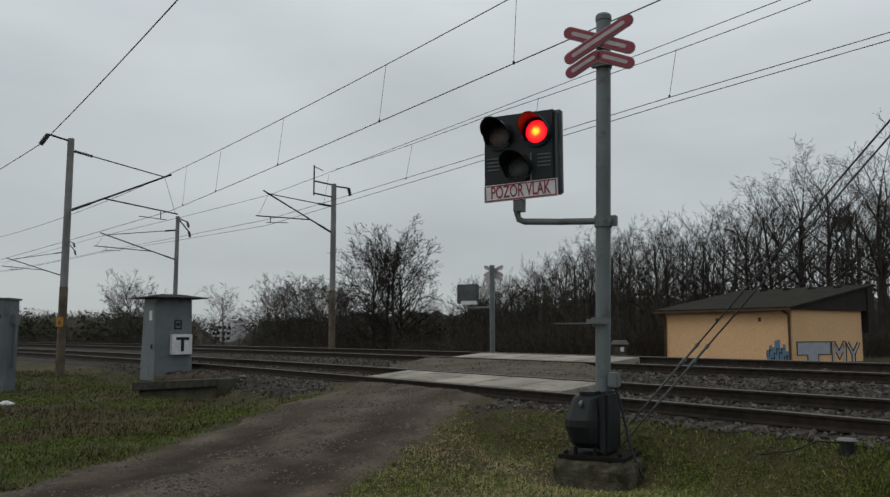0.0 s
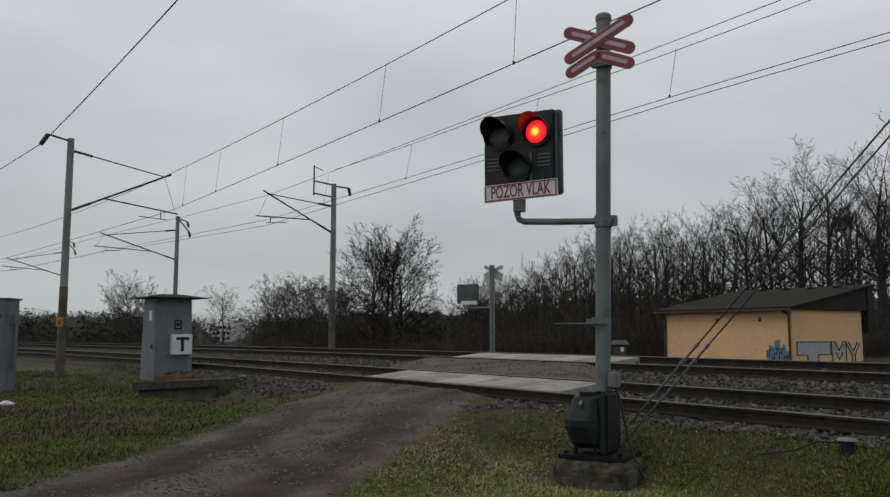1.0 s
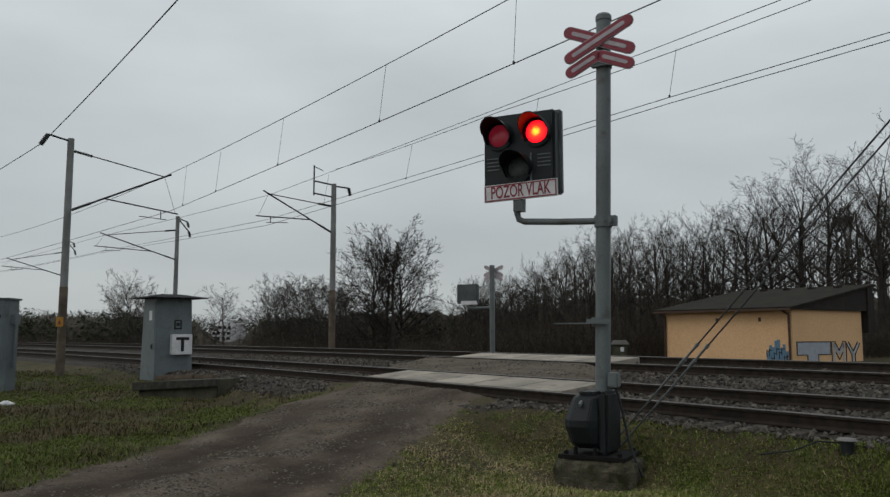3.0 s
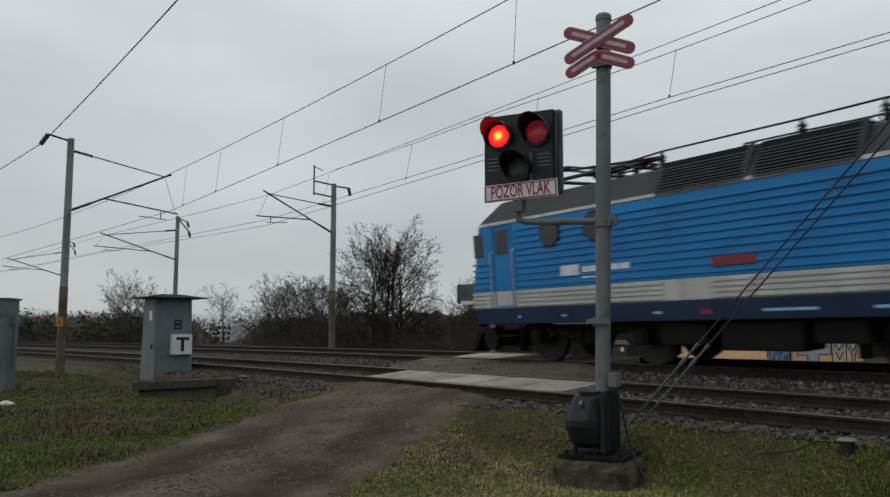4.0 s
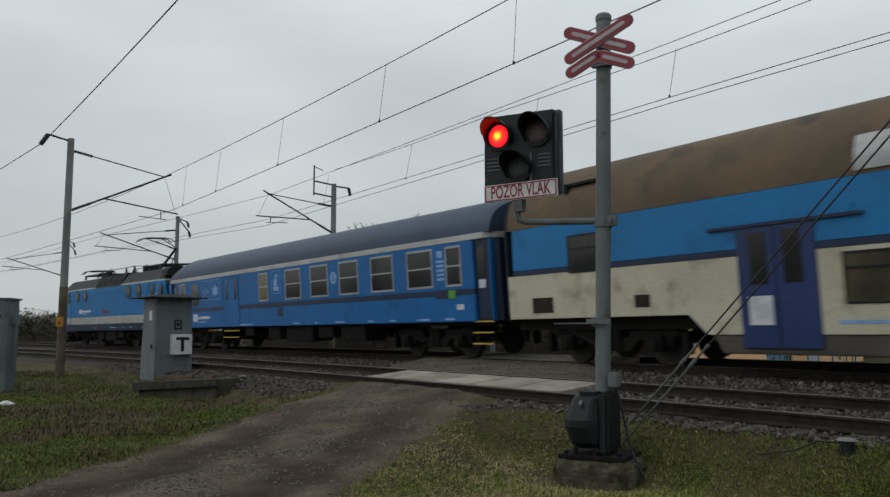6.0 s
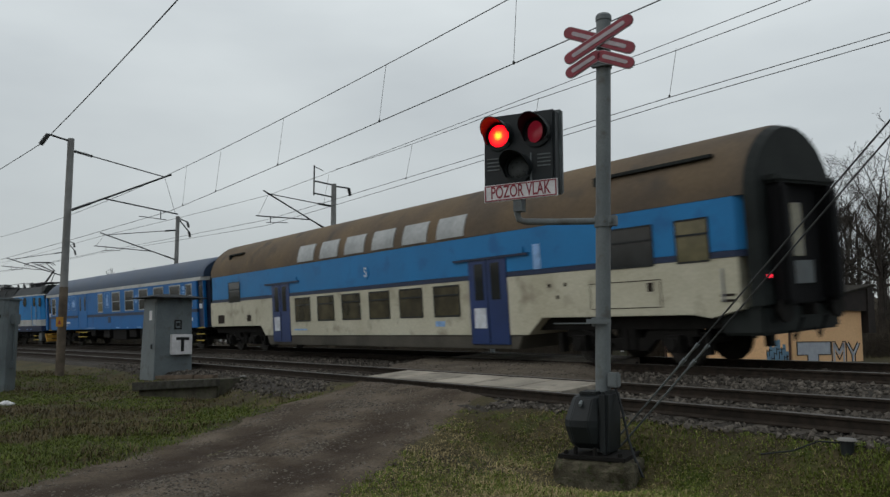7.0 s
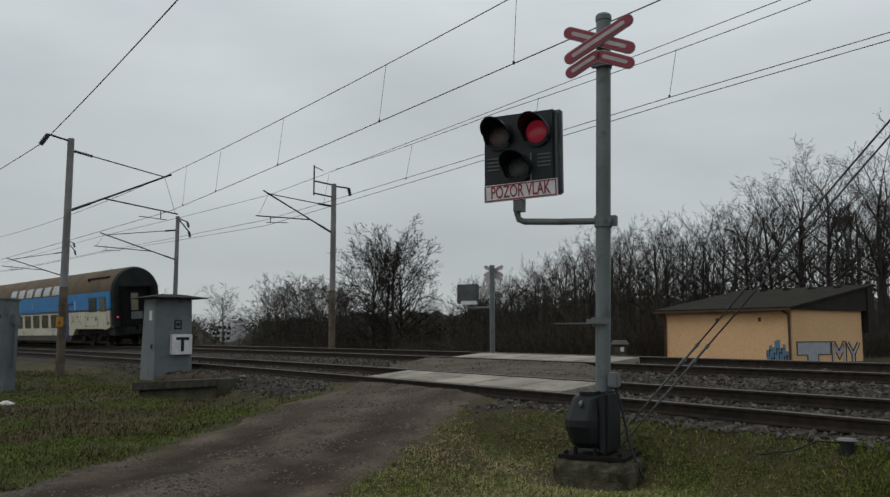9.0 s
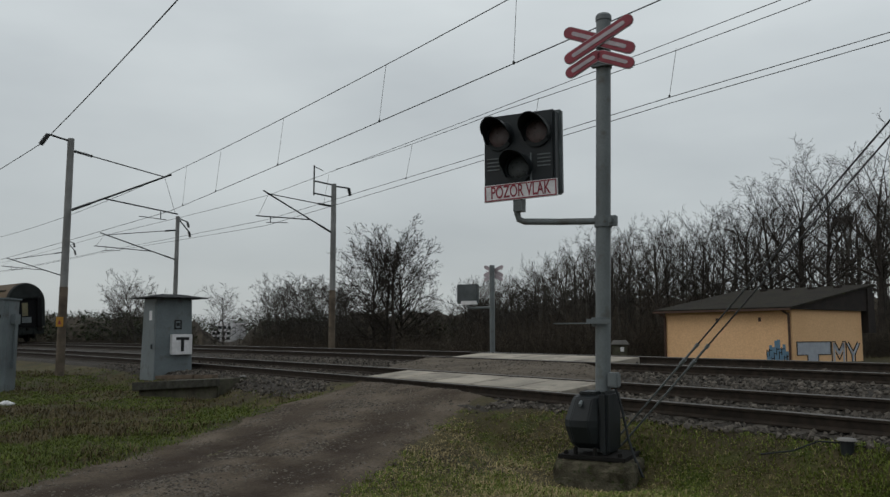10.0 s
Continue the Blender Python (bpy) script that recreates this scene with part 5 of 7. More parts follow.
    jb = part("junction_box", Shape().box(0.10, 0.23, -0.10, 0.06, 0.82, 1.0), M_POST, v, "small grey junction box", bevel=0.015)
    part("cable", Shape().path([(0.17, -0.02, 0.83), (0.22, -0.03, 0.72), (0.28, -0.06, 0.5), (0.36, -0.12, 0.2), (0.46, -0.2, -0.02), (0.56, -0.26, -0.2)], 0.017), M_BLACK, jb, "black cable")
    def facet(k, z, cut):
        x0, x1, y0, y1 = -0.36 * k, 0.06, -0.48 * k + 0.02, 0.14
        return [(x0 + cut, y0, z), (x1 - cut, y0, z), (x1, y0 + cut, z), (x1, y1, z), (x0, y1, z), (x0, y0 + cut, z)]

    drv = Shape().sweep([facet(0.70, 0.10, 0.05), facet(0.86, 0.17, 0.07), facet(1.0, 0.36, 0.10), facet(1.0, 0.44, 0.10), facet(0.78, 0.70, 0.07), facet(0.62, 0.74, 0.05)])
    d = part("drive_box", drv, M_BLACK, v, "black faceted drive box at the post's foot", bevel=0.012)
    part("rib", Shape().box(0.06, 0.18, -0.36, 0.2, 0.04, 0.78), M_BLACK, d, bevel=0.035)
    part("lid", Shape().box(-0.20, 0.02, -0.30, 0.1, 0.735, 0.775), M_BLACK, d, bevel=0.012)
    part("lock", Shape().tube((-0.14, -0.44, 0.62), (-0.14, -0.37, 0.66), 0.022, n=8), M_STEEL, d)
    for x in (-0.22, 0.02):
        part("foot_bolt", Shape().tube((x, -0.38, 0.03), (x, -0.38, 0.12), 0.028, n=6), M_GRIME, d)
    bp = Shape().box(-0.42, 0.40, -0.46, 0.3, -0.02, 0.03)
    for x in (-0.34, 0.32):
        for y in (-0.38, 0.22):
            bp.tube((x, y, 0.03), (x, y, 0.075), 0.032, n=6)
    part("base_plate", bp, M_GRIME, v, "dark steel base plate with bolts", bevel=0.006)
    s, r = Shape(), random.Random(9)
    rings = []
    for z, k in ((-0.6, 1.06), (-0.38, 1.04), (-0.24, 1.02), (-0.13, 1.03), (-0.06, 1.0), (-0.02, 0.93)):
        ring = []
        for i in range(28):
            c, w = mth.cos(2 * mth.pi * i / 28), mth.sin(2 * mth.pi * i / 28)
            big = max(abs(c), abs(w))
            ring.append((0.49 * k * c / big * r.uniform(0.95, 1.02), -0.04 + 0.44 * k * w / big * r.uniform(0.95, 1.02), z + r.uniform(-0.015, 0.012)))
        rings.append(ring)
    s.sweep(rings)
    part("footing", s, M_FOOTING, v, "mossy cracked concrete footing")
    return v


crossing_signal()


M_BACKPLATE = material("dull_signal_back", (0.075, 0.085, 0.088), (0.05, 0.057, 0.06), rough=0.6, scale=3, fine=30, bump=0.05)


def far_signal():
    v = thing("crossing_signal", pose(-24.9, 19.55, -0.2, 0, 0, 27.2 + 180), "grey crossing signal seen from behind across the tracks", "railway signal", "crossing signals")
    part("post", Shape().tube((0, 0, -0.3), (0, 0, 3.72), 0.1, n=14), M_POST, v, smooth=True)
    crossbuck(v, 3.5, -0.13, 0.8)
    part("bracket_arm", Shape().path([(0, 0, 2.08), (0.8, 0, 2.06), (1.05, 0, 2.1), (1.08, 0, 2.3)], 0.045, n=8), M_POST, v, smooth=True)
    h = part("signal_head", Shape().box(0.62, 1.5, -0.15, 0.1, 2.24, 3.0), M_BACKPLATE, v, "grey back of the signal head", bevel=0.03)
    part("name_board", Shape().box(0.62, 1.3, 0.1, 0.13, 2.2, 2.34), M_WHITE, h)
    part("drive_box", Shape().box(-0.3, 0.3, -0.25, 0.25, -0.2, 0.35), M_BLACK, v, "black drive box", bevel=0.03)
    part("footing", Shape().box(-0.5, 0.5, -0.5, 0.5, -0.6, -0.15), M_STONEWALL, v)


far_signal()


# ---------------------------------------------------------------- overhead line
def insulator(s, p, q, r=0.062):
    p, q = Vector(p), Vector(q)
    n = 7
    for i in range(n):
        a, b = p.lerp(q, i / n), p.lerp(q, (i + 0.75) / n)
        s.tube(a, b, r * 0.6, r, n=8)
    s.tube(p, q, r * 0.5, n=6)


def mast(x, y, z0, z1, rust_to, side, reach, msg_z, con_z, label, brackets, tie=None, foot=None):
    """A tubular mast with a hinged cantilever towards the track; side +1 reaches towards +y."""
    v = thing("catenary_mast", Matrix.Translation((x, y, z0)), label, "catenary mast", "catenary masts")
    h = z1 - z0
    part("pole", Shape().tube((0, 0, rust_to - z0 - 0.0), (0, 0, h), 0.135, 0.115, n=16), M_MAST, v, "grey upper mast tube", smooth=True)
    part("foot", Shape().tube((0, 0, -0.3), (0, 0, rust_to - z0), 0.15, 0.145, n=16), M_RUSTMAST, v, "rust-brown lower mast tube", smooth=True)
    mz, cz = msg_z - z0, con_z - z0
    tip = (0, side * reach, mz)
    up = h - 0.4 if tie is None else tie - z0
    low = mz - 1.75 if foot is None else foot - z0
    s = Shape()
    s.tube((0, side * 0.75, up + (mz - up) * 0.75 / reach), tip, 0.024, n=6)
    part("top_tie", s, M_WIRE, v)
    s = Shape()
    s.tube((0, side * 0.7, low + (mz - low) * 0.7 / reach), (0, side * (reach + 0.25), mz + 0.12), 0.035, n=8)
    part("bracket_tube", s, M_WIRE, v, smooth=True)
    s = Shape()
    hang = 0.36
    s.tube((0, side * reach * hang, low + (mz - low) * hang), (0, side * (reach + 0.55), cz + 0.28), 0.026, n=8)
    s.tube((0.05, side * (reach - 0.9), cz + 0.08), (0.05, side * (reach + 0.1), cz + 0.02), 0.016, n=6)
    s.tube((0, side * (reach - 0.1), cz + 0.32), (0.05, side * (reach - 0.1), cz + 0.05), 0.02, n=6)
    s.tube((0, side * (reach + 0.45), cz + 0.3), tip, 0.008, n=4)
    part("registration_arm", s, M_WIRE, v)
    for z in (up, low):
        s = Shape()
        insulator(s, (0, side * 0.12, z + (mz - z) * 0.12 / reach), (0, side * 0.75, z + (mz - z) * 0.75 / reach))
        part("insulator", s, M_BLACK, v, "dark ribbed insulator", smooth=True)
    for kind, pts in brackets:
        s = Shape()
        if kind == "arm":
            s.tube((0, 0, h - 0.1), (pts[0], pts[1], h + pts[2]), 0.04, n=6)
            insulator(s, (pts[0], pts[1], h + pts[2]), (pts[0] + pts[3], pts[1] + pts[4], h + pts[2] - 0.35), 0.1)
        else:
            y2 = pts[0]
            for z in (h - 0.06, h - 0.62):
                s.tube((0, 0, z), (0, y2, z + 0.1), 0.04, n=6)
            s.tube((0, y2, h - 0.62), (0, y2, h + pts[1]), 0.035, n=6)
            s.tube((0, y2, h + pts[1] - 0.05), (0, y2 + 0.45 * (1 if y2 < 0 else -1) * -1 * -1, h + pts[1] - 0.2), 0.02, n=6)
        part("line_bracket", s, M_WIRE, v)
    return v


m1 = mast(-31.2, 5.27, -0.62, 7.85, 2.5, 1, 3.35, 6.82, 5.15, "grey and rusty catenary mast beside the near track", [("arm", (0.0, -0.75, 0.06, -0.25, -0.2))], 7.43, 5.20)
plate = part("warning_plate", Shape().box(0.15, 0.165, -0.13, 0.13, 1.72, 2.06), M_ORANGE, m1, "small orange warning plate")
part("symbol", Shape().prism([(-0.07, 1.80), (0.07, 1.80), (0.0, 1.98)], "x", 0.163, 0.17), M_REDPLATE, plate)
plate.matrix_basis = pose(0, 0, 0, 0, 0, -40)
mast(-32.95, 16.71, -0.3, 7.679, 2.808, -1, 3.15, 6.915, 5.625, "tall catenary mast behind the far track", [("frame", (-1.0, 0.75)), ("arm", (0.0, 0.75, -0.12, 0, 0.1))], 6.628, 5.387)
mast(-50.0, 14.7, -0.3, 8.05, 2.9, -1, 4.2, 6.6, 5.65, "distant catenary mast with a cantilever arm", [("arm", (0.0, 0.7, -0.9, 0, 0.1)), ("arm", (0.0, 0.6, -0.3, 0, 0.1))], 7.2, 5.35)
mast(-69.3, 11.66, -0.3, 8.322, 3.022, -1, 3.8, 6.467, 5.672, "distant catenary mast with a cantilever arm", [("arm", (0.0, 0.7, -0.9, 0, 0.1)), ("arm", (0.0, 0.6, -0.3, 0, 0.1))], 7.262, 5.354)
mast(2.1, 7.0, -0.8, 8.6, 2.7, 1, 2.6, 7.4, 5.8, "catenary mast held by two guy wires", [])


def wire(points, r, label, sag=0.0):
    """One wire through its supports, sagging evenly between them."""
    pts = []
    for (a, b) in zip(points, points[1:]):
        a, b = Vector(a), Vector(b)
        for i in range(12):
            t = i / 12
            p = a.lerp(b, t)
            p.z -= sag * 4 * t * (1 - t)
            pts.append(p)
    pts.append(Vector(points[-1]))
    s = Shape().path(pts, r, n=5)
    ob = new("overhead_wire", s.mesh("overhead_wire", M_WIRE))
    return tagged(ob, label, "overhead wire", "overhead wires")


WIRES = {
    "near_top": ([(-85, 0.0, 6.4), (-53.5, 5.48, 6.48), (-31.4, 8.62, 6.85), (-2, 9.3, 7.2), (40, 9.6, 7.2)], 0.0105, "thin dark carrying wire over the near track", 0.18),
    "near_low": ([(-85, 0.1, 5.1), (-54, 5.6, 5.19), (-31.4, 8.95, 5.57), (-7.6, 9.2, 5.77), (40, 9.6, 5.8)], 0.011, "thin dark contact wire over the near track", 0.02),
    "far_top_a": ([(-116.6, -6.36, 6.308), (-70.066, 7.95, 6.414), (-50.7, 10.45, 6.6), (-33.043, 13.561, 6.857), (-8.595, 13.809, 7.22), (38.2, 14.134, 7.583)], 0.009, "thin carrying wire over the far track", 0.03),
    "far_top_b": ([(-26.74, 13.628, 6.953), (-17.094, 13.723, 6.962), (-7.974, 13.819, 7.01), (38.2, 14.134, 7.106)], 0.009, "second carrying wire over the far track", 0.05),
    "far_low_c": ([(-116.6, -6.36, 5.566), (-70.066, 7.844, 5.694), (-50.7, 10.6, 5.72), (-33.043, 13.561, 5.788), (-11.269, 13.781, 5.96), (38.2, 14.134, 6.007)], 0.009, "thin contact wire over the far track", 0.02),
    "far_low_d": ([(-116.6, -6.572, 5.46), (-70.066, 7.632, 5.566), (-50.7, 10.4, 5.6), (-33.043, 13.561, 5.539), (-11.269, 13.781, 5.826), (38.2, 14.134, 5.864)], 0.009, "second contact wire over the far track", 0.02),
    "feeder": ([(-60, -1.2, 6.2), (-31.4, 4.35, 7.6), (0, 4.6, 7.75), (40, 5.0, 7.75)], 0.015, "feeder wire strung along the mast tops", 0.22),
}
for pts, r, label, sag in WIRES.values():
    wire(pts, r, label, sag)


def dropper(a, b):
    s = Shape().tube(a, b, 0.005, n=4)
    s.box(b[0] - 0.016, b[0] + 0.016, b[1] - 0.014, b[1] + 0.014, b[2] - 0.03, b[2] + 0.03)
    tagged(new("dropper", s.mesh("dropper", M_WIRE)), "thin vertical dropper between two overhead wires", "dropper wire", "droppers")


for xa, za, xb, zb in ((-10.9, 6.98, -10.98, 5.74), (-15.43, 6.92, -15.71, 5.69), (-20.92, 6.90, -21.32, 5.64), (-25.81, 6.93, -26.34, 5.61), (-29.3, 6.96, -29.8, 5.60)):
    dropper((xa, 9.1 + (xa + 15) * 0.016, za), (xb, 9.1 + (xb + 15) * 0.012, zb))
for xa, za, xb, zb in ((-11.02, 6.962, -11.24, 5.96), (-15.47, 6.962, -15.76, 5.931), (-21.58, 6.934, -21.96, 5.864), (-27.5, 6.896, -27.89, 5.816)):
    dropper((xa, 13.723, za), (xb, 13.723, zb))


def guy(foot, top, label):
    v = thing("guy_wire", Matrix.Translation(foot), label, "guy wire", "guy wires")
    d = Vector(top) - Vector(foot)
    part("rod", Shape().tube((0, 0, 0), d * 0.13, 0.013, n=8), M_STEEL, v, "thick steel anchor rod")
    s = Shape().tube(d * 0.128, d * 0.135, 0.026, n=8).tube(d * 0.135, d * 0.152, 0.014, n=6).tube(d * 0.152, d * 0.156, 0.022, n=8)
    part("turnbuckle", s, M_STEEL, v, "galvanised turnbuckle")
    part("wire", Shape().tube(d * 0.155, d, 0.0095, n=6), M_WIRE, v)


guy((-7.62, 7.9, -0.62), (2.05, 7.5, 8.1), "steel guy wire with an anchor rod and turnbuckle")
guy((-7.46, 7.9, -0.62), (2.1, 7.5, 8.02), "steel guy wire with an anchor rod and turnbuckle")


# ---------------------------------------------------------------- cabinets
def relay_cabinet():
    v = thing("relay_cabinet", pose(-26.14, 7.14, -0.62, 0, 0, 95.2), "tall grey sheet-steel relay cabinet with an overhanging roof", "cabinet")
    body = Shape().sweep([[(-0.05, -0.05, 0.0), (1.18, -0.05, 0.0), (1.18, 1.18, 0.0), (-0.05, 1.18, 0.0)], [(0.0, 0.0, 2.64), (1.13, 0.0, 2.64), (1.13, 1.13, 2.64), (0.0, 1.13, 2.64)]])
    part("body", body, M_CABINET, v, "grey painted steel body", bevel=0.015)
    d = part("door", Shape().box(-0.035, 0.0, 0.08, 1.05, 0.12, 2.5), M_CABINET, v, "narrow grey door", bevel=0.006)
    part("handle", Shape().box(-0.08, -0.03, 0.2, 0.25, 1.0, 1.14), M_BLACK, d)
    part("notice", Shape().box(-0.05, -0.03, 0.3, 0.52, 1.9, 2.2), M_WHITE, d)
    c = (0.57, 0.57)
    rim = [(-0.36, -0.36), (1.52, -0.36), (1.52, 1.50), (-0.36, 1.50)]
    rf = Shape().sweep([[(x, y, 2.60) for x, y in rim], [(x, y, 2.625) for x, y in rim], [(c[0] + (x - c[0]) * 0.35, c[1] + (y - c[1]) * 0.35, 2.74) for x, y in rim]])
    part("roof", rf, M_DARKROOF, v, "dark overhanging sheet roof")
    b = part("phone_box", Shape().box(0.44, 1.09, -0.22, -0.02, 0.82, 1.46), M_WHITE, v, "white telephone box with a black letter T", bevel=0.01)
    part("letter", Shape().box(0.56, 0.98, -0.232, -0.218, 1.28, 1.37).box(0.72, 0.82, -0.232, -0.218, 0.92, 1.28), M_BLACKPAINT, b)
    for a, e, z0, z1 in ((0.56, 0.80, 1.88, 1.91), (0.56, 0.60, 1.66, 1.88), (0.56, 0.80, 1.62, 1.66), (0.76, 0.80, 1.66, 1.88), (0.63, 0.73, 1.72, 1.82)):
        part("mark", Shape().box(a, e, -0.04, -0.01, z0, z1), M_BLACKPAINT, v)


relay_cabinet()


M_OLDBEAM = material("tarred_old_beam", (0.055, 0.052, 0.046), (0.026, 0.026, 0.020), rough=0.95, scale=6, fine=40, bump=0.6, wear=(0.04, 0.045, 0.025))


def plinth():
    v = thing("cabinet_plinth", pose(-22.70, 5.63, -0.60, 0, 0, 25.1), "old concrete slab base with timber boards round it", "plinth")
    n = 3.1
    part("slab", Shape().prism([(0.1, -0.4), (n - 0.1, -0.4), (n - 0.1, 0.32), (0.1, 0.16)], "y", 0.12, 2.1), M_STONEWALL, v, "mossy concrete slab", bevel=0.03)
    part("board", Shape().prism([(0.0, -0.06), (n, 0.16), (n, 0.34), (0.0, 0.16)], "y", -0.02, 0.118), M_OLDBEAM, v, "weathered edge board", bevel=0.015)
    part("board", Shape().prism([(0.5, 0.25), (n * 0.62, 0.3), (n * 0.62, 0.4), (0.5, 0.34)], "y", 0.3, 0.5), M_WOOD, v, "pale weathered board", bevel=0.01)
    part("board", Shape().prism([(n * 0.62 + 0.02, 0.29), (n * 0.85, 0.33), (n * 0.85, 0.42), (n * 0.62 + 0.02, 0.39)], "y", 0.32, 0.5), M_WOOD, v, bevel=0.01)


plinth()


def grey_cabinet():
    v = thing("switch_cabinet", pose(-27.9, 2.55, -0.86, 0, 0, 62), "pale grey double-door switch cabinet on the grass", "cabinet")
    part("body", Shape().box(-0.9, 0.85, -0.4, 0.4, 0.0, 2.72), M_CABINET, v, "pale grey steel body", bevel=0.02)
    part("lid", Shape().box(-0.95, 0.92, -0.45, 0.45, 2.72, 2.78), M_CABINET, v, bevel=0.02)
    for z0, z1 in ((0.5, 1.75), (1.8, 2.66)):
        d = part("door", Shape().box(-0.85, 0.74, -0.425, -0.398, z0, z1), M_CABINET, v, "grey cabinet door", bevel=0.008)
        part("lock", Shape().box(0.6, 0.66, -0.45, -0.42, (z0 + z1) / 2 - 0.05, (z0 + z1) / 2 + 0.05), M_BLACK, d)
    s = Shape().box(0.85, 0.98, -0.2, 0.2, 2.0, 2.3).tube((0.9, 0, 0.8), (0.9, 0, 2.0), 0.03, n=8).box(0.85, 0.95, -0.1, 0.1, 0.7, 0.9)
    part("side_box", s, M_CABINET, v, "small side socket box and pipe", bevel=0.008)


grey_cabinet()


def track_marker(x, y, z, label):
    v = thing("track_marker", Matrix.Translation((x, y, z)), label, "track marker", "track markers")
    part("stem", Shape().tube((0, 0, -0.2), (0, 0, 0.14), 0.055, 0.07, n=12), M_BLACK, v, smooth=True)
    part("cap", Shape().tube((0, 0, 0.13), (0, 0, 0.15), 0.10, 0.085, n=16), M_CONC, v, "round pale cap", smooth=True)
    part("cable", Shape().path([(0, 0, 0.1), (-0.25, -0.1, 0.1), (-0.5, -0.2, -0.02), (-0.8, -0.3, -0.08)], 0.009), M_BLACK, v)


track_marker(-4.6, 8.22, -0.36, "low black ground marker with a pale round cap")
track_marker(-20.9, 8.0, -0.40, "low black ground marker with a pale round cap")
track_marker(-27.6, 16.6, 0.02, "low black ground marker with a pale round cap")


# ---------------------------------------------------------------- ochre hut
M_OCHRE = material("ochre_render", (0.64, 0.405, 0.225), (0.59, 0.37, 0.20), rough=0.9, scale=0.35, fine=14, bump=0.12)
M_SHINGLE = material("dark_shingle_roof", (0.026, 0.022, 0.016), (0.014, 0.012, 0.010), rough=0.98, scale=1.1, fine=12, bump=0.5, wear=(0.030, 0.029, 0.012))
M_FASCIA = material("dark_timber_cladding", (0.030, 0.024, 0.022), (0.020, 0.017, 0.016), rough=0.8, scale=2, fine=25, bump=0.2)
M_PIPE = material("brown_downpipe", (0.075, 0.040, 0.028), rough=0.6, scale=3, bump=0.03)
M_SPRAYBLUE = material("blue_spray_paint", (0.10, 0.19, 0.27), (0.08, 0.15, 0.22), rough=0.6, scale=3, bump=0.02)
M_SPRAYGREY = material("grey_spray_paint", (0.33, 0.36, 0.40), (0.28, 0.30, 0.34), rough=0.6, scale=3, bump=0.02)


def hut():
    x0, x1, y0, y1 = -32.5, -24.26, 38.68, 45.5
    v = thing("hut", Matrix.Identity(4), "ochre rendered hut with a dark lean-to roof and graffiti", "building")
    part("wall", Shape().box(x0, x1, y0, y1, -1.1, 2.12), M_OCHRE, v, "ochre rendered walls", bevel=0.02)
    part("gable", Shape().prism([(y0 - 0.1, 2.12), (y1 + 0.7, 2.12), (y1 + 0.9, 3.55), (y0 - 0.1, 2.24)], "x", x1 + 0.05, x1 + 0.2), M_FASCIA, v, "dark clad gable")
    part("gable", Shape().prism([(y0 - 0.1, 2.12), (y1 + 0.7, 2.12), (y1 + 0.9, 3.55), (y0 - 0.1, 2.24)], "x", x0 - 0.2, x0 - 0.05), M_FASCIA, v)
    part("roof", Shape().prism([(y0 - 0.5, 2.10), (y0 - 0.5, 2.24), (y1 + 1.0, 3.68), (y1 + 1.0, 3.54)], "x", x0 - 0.45, x1 + 0.35), M_SHINGLE, v, "dark shingled roof slope", bevel=0.02)
    part("rear_screen", Shape().prism([(y1 + 0.2, 0.9), (y1 + 1.0, 0.9), (y1 + 0.85, 3.5), (y1 + 0.3, 3.4)], "x", x0, x1 + 0.28), M_FASCIA, v, "dark rear cladding")
    part("gutter", Shape().box(x0 - 0.4, x1 + 0.3, y0 - 0.6, y0 - 0.48, 2.06, 2.16), M_PIPE, v)
    for x in (x0 + 0.05, x1 - 0.12):
        s = Shape().tube((x, y0 - 0.08, -0.6), (x, y0 - 0.08, 1.85), 0.06, n=8).tube((x, y0 - 0.08, 1.85), (x - 0.15, y0 - 0.5, 2.1), 0.06, n=8)
        part("downpipe", s, M_PIPE, v, "brown downpipe", smooth=True)
    for i in range(4):
        x = x0 + 2.0 + i * 1.6
        part("roof_vent", Shape().box(x, x + 0.35, y1 - 0.2, y1 + 0.1, 3.4, 3.62), M_FASCIA, v)
    for x in (x0 + 3.6, x0 + 6.3):
        part("air_brick", Shape().box(x, x + 0.16, y0 - 0.012, y0 + 0.02, 1.5, 1.72), M_PIPE, v)
    rng = random.Random(9)
    tag = None
    for i in range(8):
        a = x1 - 1.50 + i * 0.155
        g = Shape().box(a, a + 0.17, y0 - 0.012 - 0.002 * (i % 2), y0 + 0.01, -0.72 + rng.random() * 0.25, (-0.1, 0.25, 0.15, 0.5, 0.55, 0.1, 0.3, -0.05)[i])
        if tag is None:
            tag = part("graffiti", g, M_SPRAYBLUE, v, "blue jagged graffiti tag with black outline")
        else:
            part("stroke", g, M_SPRAYBLUE, tag)
    for i in range(9):
        a = x1 - 1.52 + i * 0.145
        z = -0.5 + rng.random() * 0.75
        o = Shape().box(a, a + 0.2, y0 - 0.022, y0 - 0.008, z, z + 0.05).box(a, a + 0.045, y0 - 0.0225, y0 - 0.008, z - 0.3, z + 0.1)
        part("outline", o, M_BLACKPAINT, tag)
    f = x1 + 0.001
    base = -0.25
    w = Shape().prism([(y0 + 0.35, base), (y0 + 1.3, base), (y0 + 1.3, base - 0.6), (y0 + 2.3, base - 0.6), (y0 + 2.3, base), (y0 + 3.5, base), (y0 + 3.5, base + 0.68), (y0 + 0.35, base + 0.68)], "x", f - 0.01, f + 0.012)
    tag = part("graffiti", w, M_SPRAYGREY, v, "large grey graffiti letters with black outline")
